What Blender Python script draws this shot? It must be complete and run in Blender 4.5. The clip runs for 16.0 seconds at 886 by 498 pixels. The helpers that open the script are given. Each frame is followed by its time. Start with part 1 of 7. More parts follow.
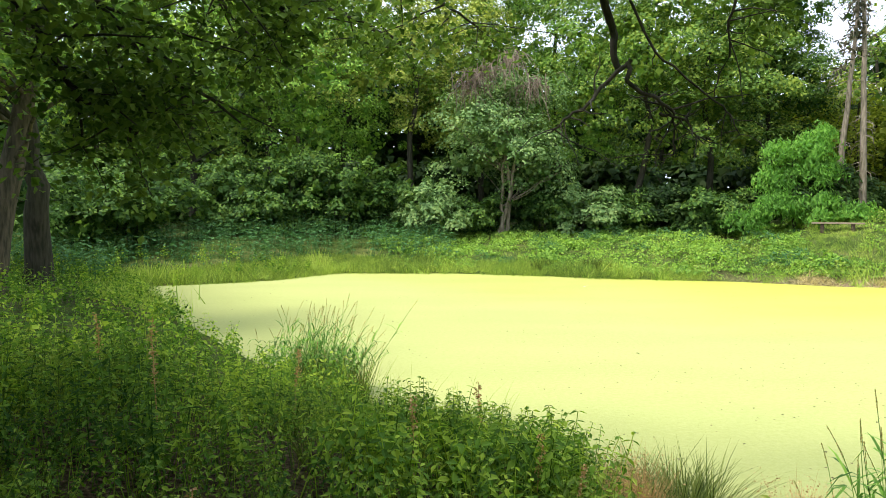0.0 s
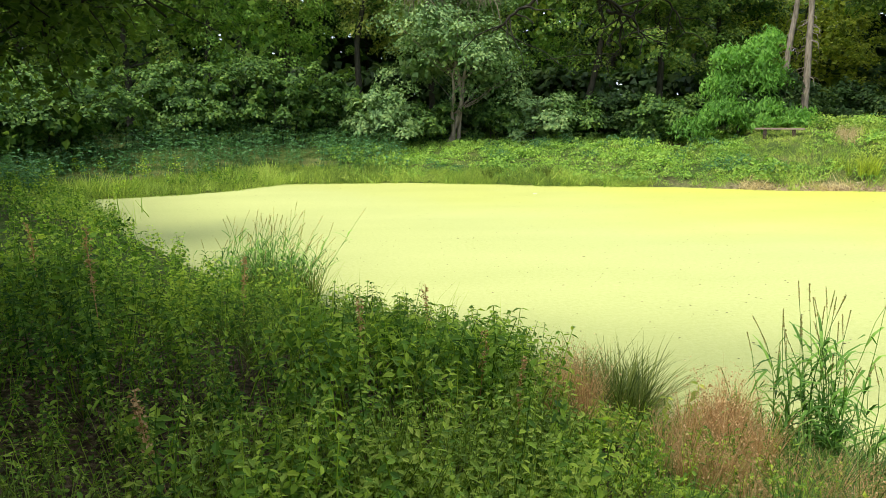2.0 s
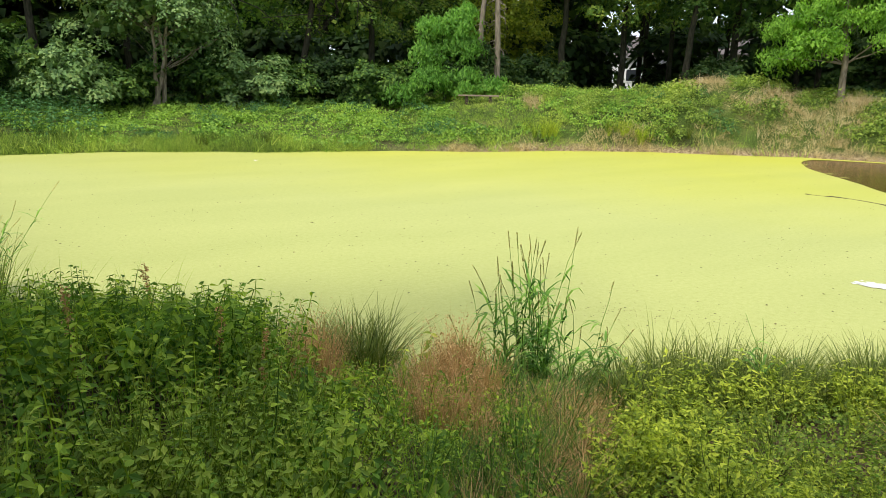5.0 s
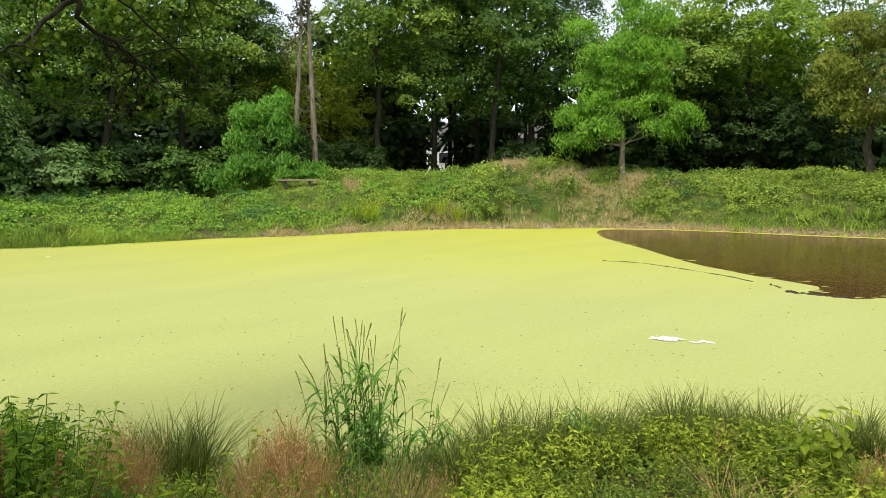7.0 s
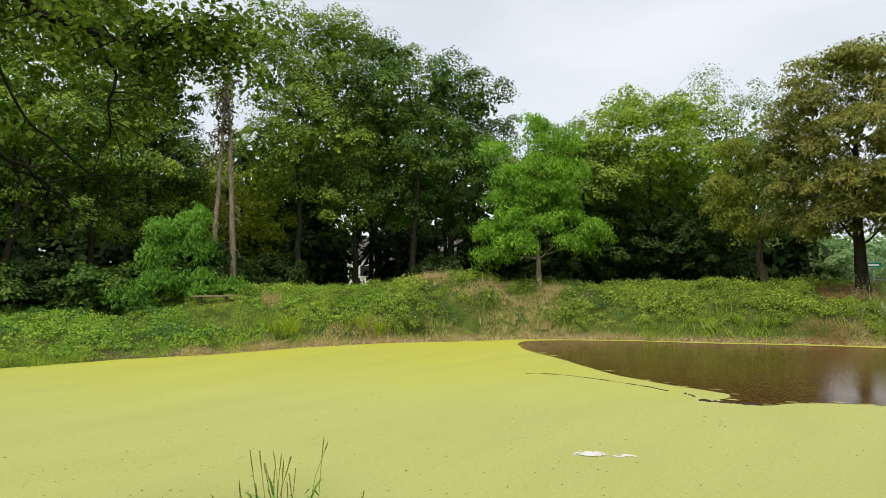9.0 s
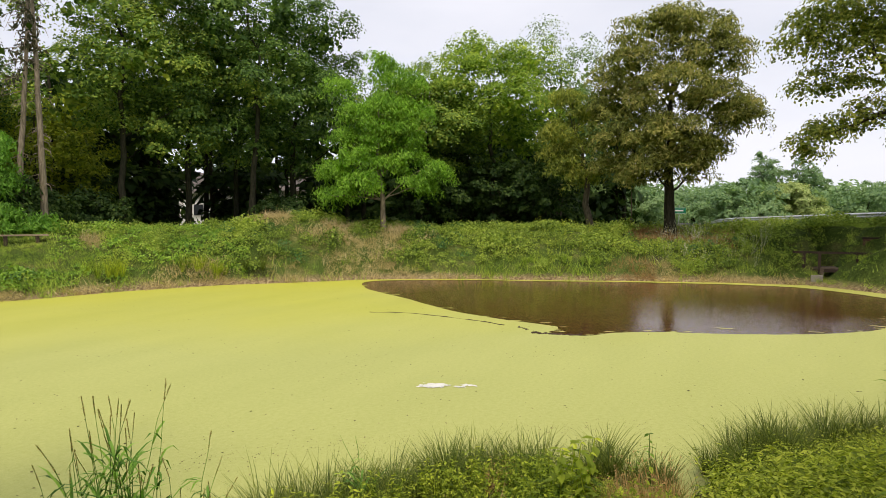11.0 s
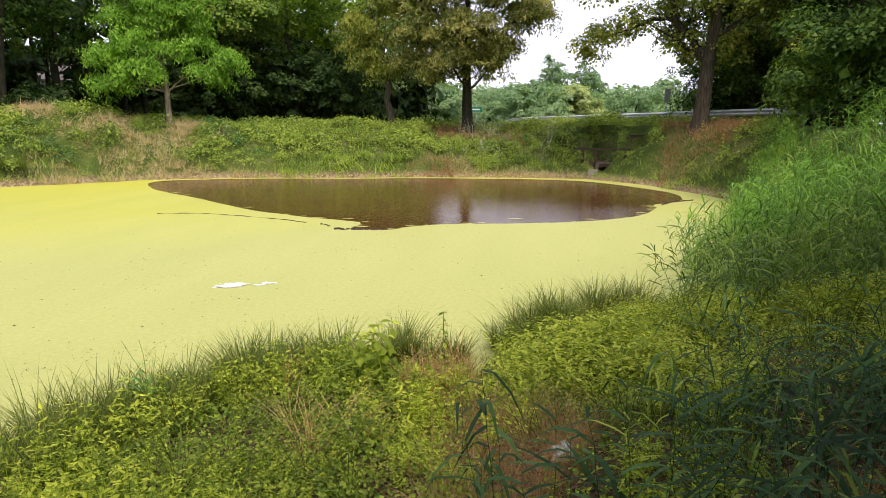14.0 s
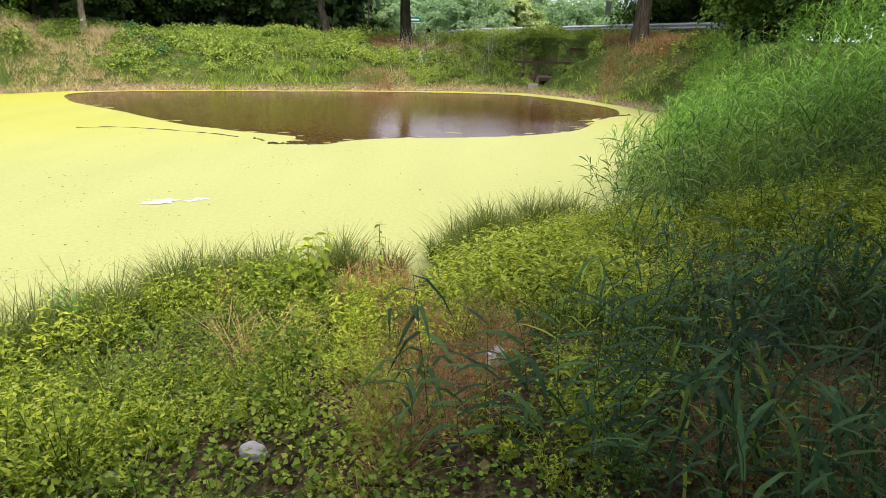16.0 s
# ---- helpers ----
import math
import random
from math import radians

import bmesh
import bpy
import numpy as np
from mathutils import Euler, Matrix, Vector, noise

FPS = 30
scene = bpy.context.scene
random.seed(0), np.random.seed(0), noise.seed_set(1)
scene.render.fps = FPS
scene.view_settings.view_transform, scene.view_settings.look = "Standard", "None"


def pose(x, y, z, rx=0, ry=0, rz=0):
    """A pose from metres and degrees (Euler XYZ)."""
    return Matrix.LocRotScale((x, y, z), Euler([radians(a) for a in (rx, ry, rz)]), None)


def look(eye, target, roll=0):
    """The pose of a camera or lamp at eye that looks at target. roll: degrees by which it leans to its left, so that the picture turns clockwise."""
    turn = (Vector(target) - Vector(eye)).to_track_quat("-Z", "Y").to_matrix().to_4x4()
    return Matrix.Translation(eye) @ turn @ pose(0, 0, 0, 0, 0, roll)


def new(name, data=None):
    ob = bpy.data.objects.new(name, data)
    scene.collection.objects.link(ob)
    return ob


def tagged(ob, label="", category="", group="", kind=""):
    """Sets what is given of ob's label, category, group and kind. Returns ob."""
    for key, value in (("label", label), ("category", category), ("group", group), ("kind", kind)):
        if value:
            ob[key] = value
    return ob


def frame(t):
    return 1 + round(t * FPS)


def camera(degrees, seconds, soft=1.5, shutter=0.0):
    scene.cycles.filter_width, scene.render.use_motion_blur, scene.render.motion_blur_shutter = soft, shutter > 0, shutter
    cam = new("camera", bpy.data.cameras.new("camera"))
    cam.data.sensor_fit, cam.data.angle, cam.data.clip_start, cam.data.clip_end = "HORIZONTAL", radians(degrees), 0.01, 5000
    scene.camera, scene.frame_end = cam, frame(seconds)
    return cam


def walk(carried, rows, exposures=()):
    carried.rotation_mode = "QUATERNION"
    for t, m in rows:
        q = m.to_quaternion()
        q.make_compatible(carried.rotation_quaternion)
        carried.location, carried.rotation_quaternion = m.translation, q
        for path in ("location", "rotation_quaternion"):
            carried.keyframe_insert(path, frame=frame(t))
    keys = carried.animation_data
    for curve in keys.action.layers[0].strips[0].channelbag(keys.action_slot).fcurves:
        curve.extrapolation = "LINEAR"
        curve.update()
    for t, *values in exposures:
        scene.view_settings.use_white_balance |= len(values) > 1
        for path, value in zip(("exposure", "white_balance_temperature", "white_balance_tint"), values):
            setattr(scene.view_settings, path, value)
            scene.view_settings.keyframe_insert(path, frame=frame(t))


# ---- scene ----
from mathutils.geometry import tessellate_polygon

cam = camera(67.48, 16.0, soft=0.5)
ROWS = [
    (0.0, -0.013, -0.075, 2.902, -0.50, -3.87, 0.04),
    (0.5, 0.009, -0.063, 2.884, -2.66, -5.29, 0.23),
    (1.0, -0.001, -0.078, 2.873, -2.51, -7.90, 0.18),
    (1.5, 0.019, -0.105, 2.859, -1.90, -9.90, 0.04),
    (2.0, 0.050, -0.070, 2.841, -4.62, -11.59, 0.34),
    (2.5, 0.069, -0.026, 2.823, -7.55, -11.92, 0.53),
    (3.0, 0.106, -0.010, 2.819, -10.50, -11.58, 0.51),
    (3.5, 0.111, 0.009, 2.820, -15.55, -12.64, -0.60),
    (6.0, -0.051, -0.018, 2.830, -37.70, -12.96, 0.09),
    (6.5, 0.027, -0.017, 2.856, -42.42, -10.76, 0.06),
    (7.0, 0.033, -0.023, 2.846, -43.53, -7.29, -0.01),
    (7.5, -0.015, -0.071, 2.910, -43.90, -1.85, 0.33),
    (8.0, -0.035, -0.082, 2.949, -44.33, 1.46, 0.78),
    (8.5, -0.038, -0.089, 2.975, -45.23, 3.66, 0.81),
    (9.0, -0.005, -0.044, 2.956, -50.31, 2.26, 0.49),
    (11.5, -0.045, 0.039, 2.888, -66.92, -3.37, -0.17),
    (12.0, -0.012, 0.029, 2.860, -70.74, -4.22, -0.16),
    (12.5, 0.033, 0.023, 2.835, -73.63, -5.70, -0.07),
    (13.0, 0.061, 0.015, 2.814, -75.94, -6.60, -0.16),
    (13.5, 0.089, 0.012, 2.789, -78.36, -8.63, -0.52),
    (14.0, 0.127, 0.008, 2.774, -80.55, -11.27, -0.84),
    (14.5, 0.147, 0.007, 2.751, -81.46, -12.79, -1.00),
    (15.0, 0.169, -0.002, 2.740, -83.37, -14.42, -1.04),
    (15.5, 0.180, -0.020, 2.733, -86.00, -15.82, -1.23),
    (16.0, 0.175, -0.030, 2.713, -85.59, -18.30, -1.62),
]
walk(cam, [(t, pose(x, y, z, 90 + pitch, roll, yaw)) for t, x, y, z, yaw, pitch, roll in ROWS],
     exposures=[(0.0, 0.92, 6300, 12), (1.5, 0.87, 6300, 14), (3.5, 0.60, 6400, 13), (6.0, 0.44, 6600, 10.5), (7.0, 0.37, 6750, 8.5), (8.0, 0.13, 6950, 7), (9.0, 0.0, 7150, 7), (11.5, 0.06, 7250, 17), (12.5, 0.19, 7150, 19), (14.5, 0.50, 6650, 23), (16.0, 0.68, 6450, 22)])

# ---- world and sun ----
SUN_AZ, SUN_EL = -122.0, 63.0
world = bpy.data.worlds.new("world")
scene.world = world
world.use_nodes = True
wn, wl = world.node_tree.nodes, world.node_tree.links
wn.clear()
w_out, w_bg, w_sky = wn.new("ShaderNodeOutputWorld"), wn.new("ShaderNodeBackground"), wn.new("ShaderNodeTexSky")
w_sky.sky_type, w_sky.sun_disc = "NISHITA", False
w_sky.sun_elevation, w_sky.sun_rotation = radians(SUN_EL), radians(SUN_AZ)
w_bg.inputs["Strength"].default_value = 0.12
w_co, w_map, w_noise = wn.new("ShaderNodeTexCoord"), wn.new("ShaderNodeMapping"), wn.new("ShaderNodeTexNoise")
w_map.inputs["Scale"].default_value = (1.0, 1.0, 3.0)
w_noise.inputs["Scale"].default_value, w_noise.inputs["Detail"].default_value = 2.2, 6.0
w_ramp = wn.new("ShaderNodeValToRGB")
w_ramp.color_ramp.elements[0].position, w_ramp.color_ramp.elements[0].color = 0.35, (0.80, 0.80, 0.80, 1)
w_ramp.color_ramp.elements[1].position, w_ramp.color_ramp.elements[1].color = 0.62, (1, 1, 1, 1)
w_mix = wn.new("ShaderNodeMix")
w_mix.data_type = "RGBA"
w_sep, w_low = wn.new("ShaderNodeSeparateXYZ"), wn.new("ShaderNodeMapRange")
w_low.inputs["From Min"].default_value, w_low.inputs["From Max"].default_value = 0.0, 0.5
wl.new(w_co.outputs["Generated"], w_sep.inputs[0])
wl.new(w_sep.outputs["Z"], w_low.inputs["Value"])
w_cloud = wn.new("ShaderNodeMix")
w_cloud.data_type = "RGBA"
w_cloud.inputs["A"].default_value, w_cloud.inputs["B"].default_value = (7.4, 8.1, 9.4, 1), (6.6, 7.3, 8.7, 1)
wl.new(w_low.outputs["Result"], w_cloud.inputs["Factor"])
wl.new(w_cloud.outputs["Result"], w_mix.inputs["B"])
wl.new(w_co.outputs["Generated"], w_map.inputs["Vector"])
wl.new(w_map.outputs["Vector"], w_noise.inputs["Vector"])
wl.new(w_noise.outputs["Fac"], w_ramp.inputs["Fac"])
wl.new(w_ramp.outputs["Color"], w_mix.inputs["Factor"])
wl.new(w_sky.outputs["Color"], w_mix.inputs["A"])
wl.new(w_mix.outputs["Result"], w_bg.inputs["Color"])
wl.new(w_bg.outputs["Background"], w_out.inputs["Surface"])
sun = new("sun", bpy.data.lights.new("sun", "SUN"))
sun.data.energy, sun.data.angle, sun.data.color = 3.1, radians(26), (1.0, 0.94, 0.84)
_a, _e = radians(SUN_AZ), radians(SUN_EL)
sun.matrix_world = look((60 * math.sin(_a) * math.cos(_e), 60 * math.cos(_a) * math.cos(_e), 60 * math.sin(_e)), (0, 0, 0))


# ---- materials ----
def mat(name, rough=0.6, spec=0.3):
    m = bpy.data.materials.new(name)
    m.use_nodes = True
    b = m.node_tree.nodes["Principled BSDF"]
    b.inputs["Roughness"].default_value = rough
    b.inputs["Specular IOR Level"].default_value = spec
    return m, m.node_tree.nodes, m.node_tree.links, b


def ramp(nodes, stops):
    r = nodes.new("ShaderNodeValToRGB")
    e = r.color_ramp.elements
    while len(e) < len(stops):
        e.new(0.5)
    for el, (p, c) in zip(e, stops):
        el.position, el.color = p, (*c, 1)
    return r


def noise_node(nodes, links, scale, detail=4.0, coord="Object", rough=0.55):
    tc, n = nodes.new("ShaderNodeTexCoord"), nodes.new("ShaderNodeTexNoise")
    n.inputs["Scale"].default_value, n.inputs["Detail"].default_value, n.inputs["Roughness"].default_value = scale, detail, rough
    links.new(tc.outputs[coord], n.inputs["Vector"])
    return n


def mixed(nodes, links, a, b, fac, blend="MIX"):
    m = nodes.new("ShaderNodeMix")
    m.data_type, m.blend_type = "RGBA", blend
    for key, v in (("A", a), ("B", b), ("Factor", fac)):
        if isinstance(v, (int, float)):
            m.inputs[key].default_value = v
        elif isinstance(v, tuple):
            m.inputs[key].default_value = (*v, 1)
        else:
            links.new(v, m.inputs[key])
    return m.outputs["Result"]


def bump(nodes, links, b, height, strength=0.4, dist=0.02):
    n = nodes.new("ShaderNodeBump")
    n.inputs["Strength"].default_value, n.inputs["Distance"].default_value = strength, dist
    links.new(height, n.inputs["Height"])
    links.new(n.outputs["Normal"], b.inputs["Normal"])


def leaf_mat(name, dark, mid, light, trans=0.27, rough=0.5, patch=0.42, patch_scale=0.6, leafwise=0.85):
    """Foliage: each leaf takes its own tone, clumps drift in tone, and light shines through."""
    m, n, l, b = mat(name, rough + 0.08, 0.13)
    geo = n.new("ShaderNodeNewGeometry")
    r = ramp(n, [(0.0, dark), (0.5, mid), (1.0, light)])
    big = noise_node(n, l, patch_scale, 3.0)
    add = n.new("ShaderNodeMath")
    add.operation = "MULTIPLY_ADD"
    add.inputs[1].default_value, add.inputs[2].default_value = patch * 3.2, 0.5 - leafwise / 2 - patch * 1.6
    l.new(big.outputs["Fac"], add.inputs[0])
    s = n.new("ShaderNodeMath")
    s.operation = "MULTIPLY_ADD"
    s.inputs[1].default_value = leafwise
    l.new(geo.outputs["Random Per Island"], s.inputs[0])
    l.new(add.outputs[0], s.inputs[2])
    l.new(s.outputs[0], r.inputs["Fac"])
    l.new(r.outputs["Color"], b.inputs["Base Color"])
    t = n.new("ShaderNodeBsdfTranslucent")
    bright = mixed(n, l, r.outputs["Color"], (1.5, 1.6, 0.9), 1.0, "MULTIPLY")
    l.new(bright, t.inputs["Color"])
    mx = n.new("ShaderNodeMixShader")
    mx.inputs["Fac"].default_value = trans
    l.new(b.outputs["BSDF"], mx.inputs[1])
    l.new(t.outputs["BSDF"], mx.inputs[2])
    l.new(mx.outputs["Shader"], n["Material Output"].inputs["Surface"])
    return m


def bark_mat(name, dark, light, scale=6.0):
    m, n, l, b = mat(name, 0.9, 0.1)
    tc, mp = n.new("ShaderNodeTexCoord"), n.new("ShaderNodeMapping")
    mp.inputs["Scale"].default_value = (1, 1, 0.18)
    v = n.new("ShaderNodeTexNoise")
    v.inputs["Scale"].default_value, v.inputs["Detail"].default_value = scale * 2.5, 6.0
    l.new(tc.outputs["Object"], mp.inputs["Vector"])
    l.new(mp.outputs["Vector"], v.inputs["Vector"])
    big = noise_node(n, l, 0.9, 3.0)
    r = ramp(n, [(0.35, dark), (0.62, light)])
    l.new(v.outputs["Fac"], r.inputs["Fac"])
    l.new(mixed(n, l, r.outputs["Color"], (0.06, 0.075, 0.04), mixed(n, l, (0, 0, 0), (0.5, 0.5, 0.5), big.outputs["Fac"])), b.inputs["Base Color"])
    bump(n, l, b, v.outputs["Fac"], 0.8, 0.04)
    return m


def plain_mat(name, a, bcol, scale=8.0, rough=0.7, metal=0.0, bumpy=0.3, dist=0.01):
    m, n, l, b = mat(name, rough, 0.3)
    b.inputs["Metallic"].default_value = metal
    f, g = noise_node(n, l, scale, 6.0), noise_node(n, l, scale * 0.13, 3.0)
    r = ramp(n, [(0.3, a), (0.7, bcol)])
    s = n.new("ShaderNodeMath")
    s.operation = "MULTIPLY_ADD"
    s.inputs[1].default_value = 0.5
    l.new(f.outputs["Fac"], s.inputs[0])
    h = n.new("ShaderNodeMath")
    h.operation = "MULTIPLY"
    h.inputs[1].default_value = 0.5
    l.new(g.outputs["Fac"], h.inputs[0])
    l.new(h.outputs[0], s.inputs[2])
    l.new(s.outputs[0], r.inputs["Fac"])
    l.new(r.outputs["Color"], b.inputs["Base Color"])
    bump(n, l, b, f.outputs["Fac"], bumpy, dist)
    return m


M_MAPLE = leaf_mat("maple_leaves", (0.045, 0.095, 0.018), (0.138, 0.245, 0.040), (0.340, 0.415, 0.066))
M_DARK = leaf_mat("dark_leaves", (0.022, 0.055, 0.013), (0.070, 0.147, 0.029), (0.172, 0.270, 0.048))
M_PALE = leaf_mat("pale_leaves", (0.090, 0.130, 0.028), (0.270, 0.330, 0.062), (0.490, 0.520, 0.105))
M_GREY = leaf_mat("grey_green_leaves", (0.060, 0.120, 0.041), (0.168, 0.282, 0.096), (0.300, 0.402, 0.138))
M_ROBINIA = leaf_mat("robinia_leaves", (0.073, 0.162, 0.022), (0.171, 0.345, 0.041), (0.312, 0.519, 0.074), 0.45, 0.5, 0.55, 0.9)
M_ASH = leaf_mat("ash_leaves", (0.058, 0.142, 0.025), (0.143, 0.317, 0.053), (0.245, 0.443, 0.078), 0.45)
M_YELLOW = leaf_mat("yellow_green_leaves", (0.090, 0.140, 0.018), (0.200, 0.260, 0.028), (0.380, 0.420, 0.045), 0.42)
M_CHESTNUT = leaf_mat("chestnut_leaves", (0.070, 0.084, 0.022), (0.190, 0.222, 0.050), (0.400, 0.365, 0.118), 0.4, 0.5, 0.55, 0.8)
M_OLIVE = leaf_mat("olive_leaves", (0.081, 0.112, 0.022), (0.187, 0.243, 0.044), (0.414, 0.415, 0.083), 0.42)
M_LIME = leaf_mat("lime_green_leaves", (0.068, 0.129, 0.019), (0.194, 0.314, 0.042), (0.398, 0.494, 0.074), 0.4)
M_EDGE = leaf_mat("wood_edge_leaves", (0.070, 0.151, 0.031), (0.199, 0.362, 0.064), (0.427, 0.583, 0.108), 0.36)
M_WILLOW = leaf_mat("willow_leaves", (0.20, 0.27, 0.10), (0.34, 0.42, 0.16), (0.50, 0.56, 0.24), 0.35)
# paler and bluer leaf colour: the distance haze is painted in
M_FAR = leaf_mat("hazed_distant_leaves", (0.110, 0.195, 0.100), (0.175, 0.285, 0.135), (0.27, 0.385, 0.175), 0.35, 0.5, 0.42, 0.12)
M_OAK = leaf_mat("oak_leaves", (0.029, 0.060, 0.009), (0.098, 0.167, 0.027), (0.178, 0.264, 0.042), 0.35)
M_SPRUCE = leaf_mat("spruce_needles", (0.030, 0.040, 0.020), (0.055, 0.060, 0.032), (0.10, 0.085, 0.05), 0.1)
M_NETTLE = leaf_mat("nettle_leaves", (0.038, 0.096, 0.014), (0.155, 0.288, 0.033), (0.456, 0.575, 0.067), 0.4, 0.5, 0.5, 0.9)
M_WEED = leaf_mat("pale_weed_leaves", (0.076, 0.132, 0.021), (0.246, 0.358, 0.050), (0.426, 0.504, 0.084), 0.38, 0.5, 0.4, 0.9)
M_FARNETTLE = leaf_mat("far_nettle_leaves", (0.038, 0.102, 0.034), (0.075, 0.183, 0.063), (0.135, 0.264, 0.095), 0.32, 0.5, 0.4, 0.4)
M_RUST = leaf_mat("rusty_dry_grass", (0.20, 0.105, 0.048), (0.36, 0.205, 0.100), (0.52, 0.35, 0.19), 0.3, 0.75, 0.35, 0.7)
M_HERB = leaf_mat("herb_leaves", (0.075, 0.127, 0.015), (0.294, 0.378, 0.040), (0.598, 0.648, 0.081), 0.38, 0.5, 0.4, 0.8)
# lighter copy of herb_leaves with sunlight put into the colour
M_HERBLIT = leaf_mat("herb_leaves_painted_sunlit", (0.101, 0.151, 0.022), (0.353, 0.423, 0.060), (0.605, 0.635, 0.111), 0.38, 0.5, 0.4, 0.8)
M_MEADOW = leaf_mat("meadow_grass", (0.144, 0.252, 0.040), (0.304, 0.430, 0.069), (0.581, 0.632, 0.148), 0.35, 0.55, 0.5, 0.35)
M_MEADOWHERB = leaf_mat("meadow_herb_leaves", (0.075, 0.130, 0.026), (0.245, 0.345, 0.062), (0.420, 0.500, 0.098), 0.35, 0.5, 0.45, 0.3)
M_CARPET = leaf_mat("carpet_herb_leaves", (0.086, 0.187, 0.031), (0.220, 0.373, 0.063), (0.394, 0.554, 0.088), 0.35, 0.5, 0.4, 0.35)
M_LOWLEAF = leaf_mat("low_leaves", (0.070, 0.125, 0.022), (0.182, 0.271, 0.041), (0.361, 0.436, 0.067), 0.35, 0.5, 0.4, 1.2)
M_TUSSOCK = leaf_mat("tussock_grass", (0.028, 0.048, 0.009), (0.090, 0.136, 0.019), (0.206, 0.228, 0.043), 0.3, 0.5, 0.3, 1.0)
M_REED = leaf_mat("reed_leaves", (0.037, 0.095, 0.019), (0.121, 0.268, 0.043), (0.263, 0.452, 0.078), 0.35, 0.45, 0.35, 0.6)
# darker reed greens: the near shore's shade is put into these two colours
M_REEDMID = leaf_mat("darkened_reed_leaves", (0.025, 0.057, 0.015), (0.103, 0.194, 0.036), (0.256, 0.358, 0.064), 0.33, 0.45, 0.4, 0.8)
M_REEDBLUE = leaf_mat("blue_reed_leaves_shade_toned", (0.012, 0.037, 0.013), (0.040, 0.100, 0.033), (0.102, 0.200, 0.057), 0.27, 0.5, 0.35, 1.0)
M_STRAW = leaf_mat("dry_grass", (0.320, 0.180, 0.080), (0.540, 0.330, 0.155), (0.730, 0.520, 0.290), 0.3, 0.7, 0.3, 0.8)
M_PALESTRAW = leaf_mat("pale_straw", (0.34, 0.255, 0.13), (0.53, 0.42, 0.23), (0.70, 0.58, 0.36), 0.3, 0.75, 0.3, 0.6)
M_DEADVINE = leaf_mat("dead_vine", (0.13, 0.10, 0.075), (0.22, 0.17, 0.13), (0.32, 0.26, 0.20), 0.2, 0.8)
M_SEED = leaf_mat("seed_heads", (0.300, 0.255, 0.110), (0.480, 0.400, 0.190), (0.640, 0.540, 0.300), 0.5, 0.7)
M_FLOWER = leaf_mat("pale_flower_heads", (0.40, 0.40, 0.30), (0.55, 0.54, 0.42), (0.68, 0.66, 0.52), 0.2, 0.8)
M_BARK = bark_mat("bark", (0.045, 0.036, 0.026), (0.150, 0.115, 0.085))
M_BARKDARK = bark_mat("dark_bark", (0.018, 0.015, 0.012), (0.060, 0.048, 0.036))
M_BARKMID = bark_mat("brown_bark", (0.030, 0.023, 0.017), (0.105, 0.078, 0.060))
M_BARKPALE = bark_mat("pale_bark", (0.176, 0.142, 0.108), (0.365, 0.297, 0.230))
M_WOOD = plain_mat("weathered_wood", (0.09, 0.065, 0.045), (0.20, 0.15, 0.11), 12.0, 0.85)
# lighter copy of weathered_wood, sunlight put into the colour
M_PLANK = plain_mat("plank_painted_sunlit", (0.20, 0.15, 0.10), (0.36, 0.28, 0.20), 12.0, 0.85)
M_RUSTWALL = plain_mat("rusty_brown_wall", (0.10, 0.055, 0.034), (0.25, 0.145, 0.09), 6.0, 0.9)
M_DARKWOOD = plain_mat("dark_wet_wood", (0.030, 0.020, 0.014), (0.075, 0.050, 0.034), 12.0, 0.8)
M_CONCRETE = plain_mat("worn_concrete", (0.20, 0.18, 0.15), (0.36, 0.33, 0.29), 7.0, 0.9)
M_STEEL = plain_mat("galvanised_steel", (0.42, 0.44, 0.46), (0.60, 0.62, 0.64), 5.0, 0.5, 0.3, 0.05)
M_ROCK = plain_mat("pale_stone", (0.252, 0.246, 0.228), (0.408, 0.402, 0.384), 14.0, 0.9, 0.0, 0.6, 0.02)
M_ASPHALT = plain_mat("asphalt", (0.04, 0.04, 0.042), (0.075, 0.075, 0.078), 20.0, 0.9)
M_SIGNGREEN = plain_mat("sign_green", (0.0, 0.16, 0.085), (0.0, 0.20, 0.11), 3.0, 0.5, 0.0, 0.0)
M_SIGNGREY = plain_mat("sign_back_grey", (0.16, 0.17, 0.18), (0.24, 0.25, 0.26), 3.0, 0.6, 0.2, 0.0)
M_WHITE = plain_mat("white_paint", (0.70, 0.70, 0.68), (0.82, 0.82, 0.80), 3.0, 0.7, 0.0, 0.05)
M_FOAM = plain_mat("white_film", (0.60, 0.61, 0.56), (0.80, 0.80, 0.77), 20.0, 0.4, 0.0, 0.3)
M_BAG = plain_mat("pale_plastic", (0.360, 0.435, 0.405), (0.562, 0.600, 0.578), 16.0, 0.35, 0.0, 0.5, 0.02)
M_WALLCREAM = plain_mat("cream_plaster", (0.50, 0.44, 0.36), (0.62, 0.56, 0.47), 2.0, 0.9, 0.0, 0.1)
M_ROOF = plain_mat("roof_tiles", (0.08, 0.07, 0.065), (0.14, 0.125, 0.115), 4.0, 0.9)
M_GLASSDARK = plain_mat("dark_window", (0.02, 0.025, 0.03), (0.04, 0.045, 0.05), 1.0, 0.1, 0.0, 0.0)
M_DEBRIS = leaf_mat("floating_leaf_litter", (0.030, 0.026, 0.012), (0.085, 0.075, 0.030), (0.24, 0.20, 0.085), 0.0, 0.7)
M_LEAN = leaf_mat("leaning_tree_leaves", (0.061, 0.137, 0.030), (0.178, 0.316, 0.057), (0.406, 0.532, 0.085), 0.42)
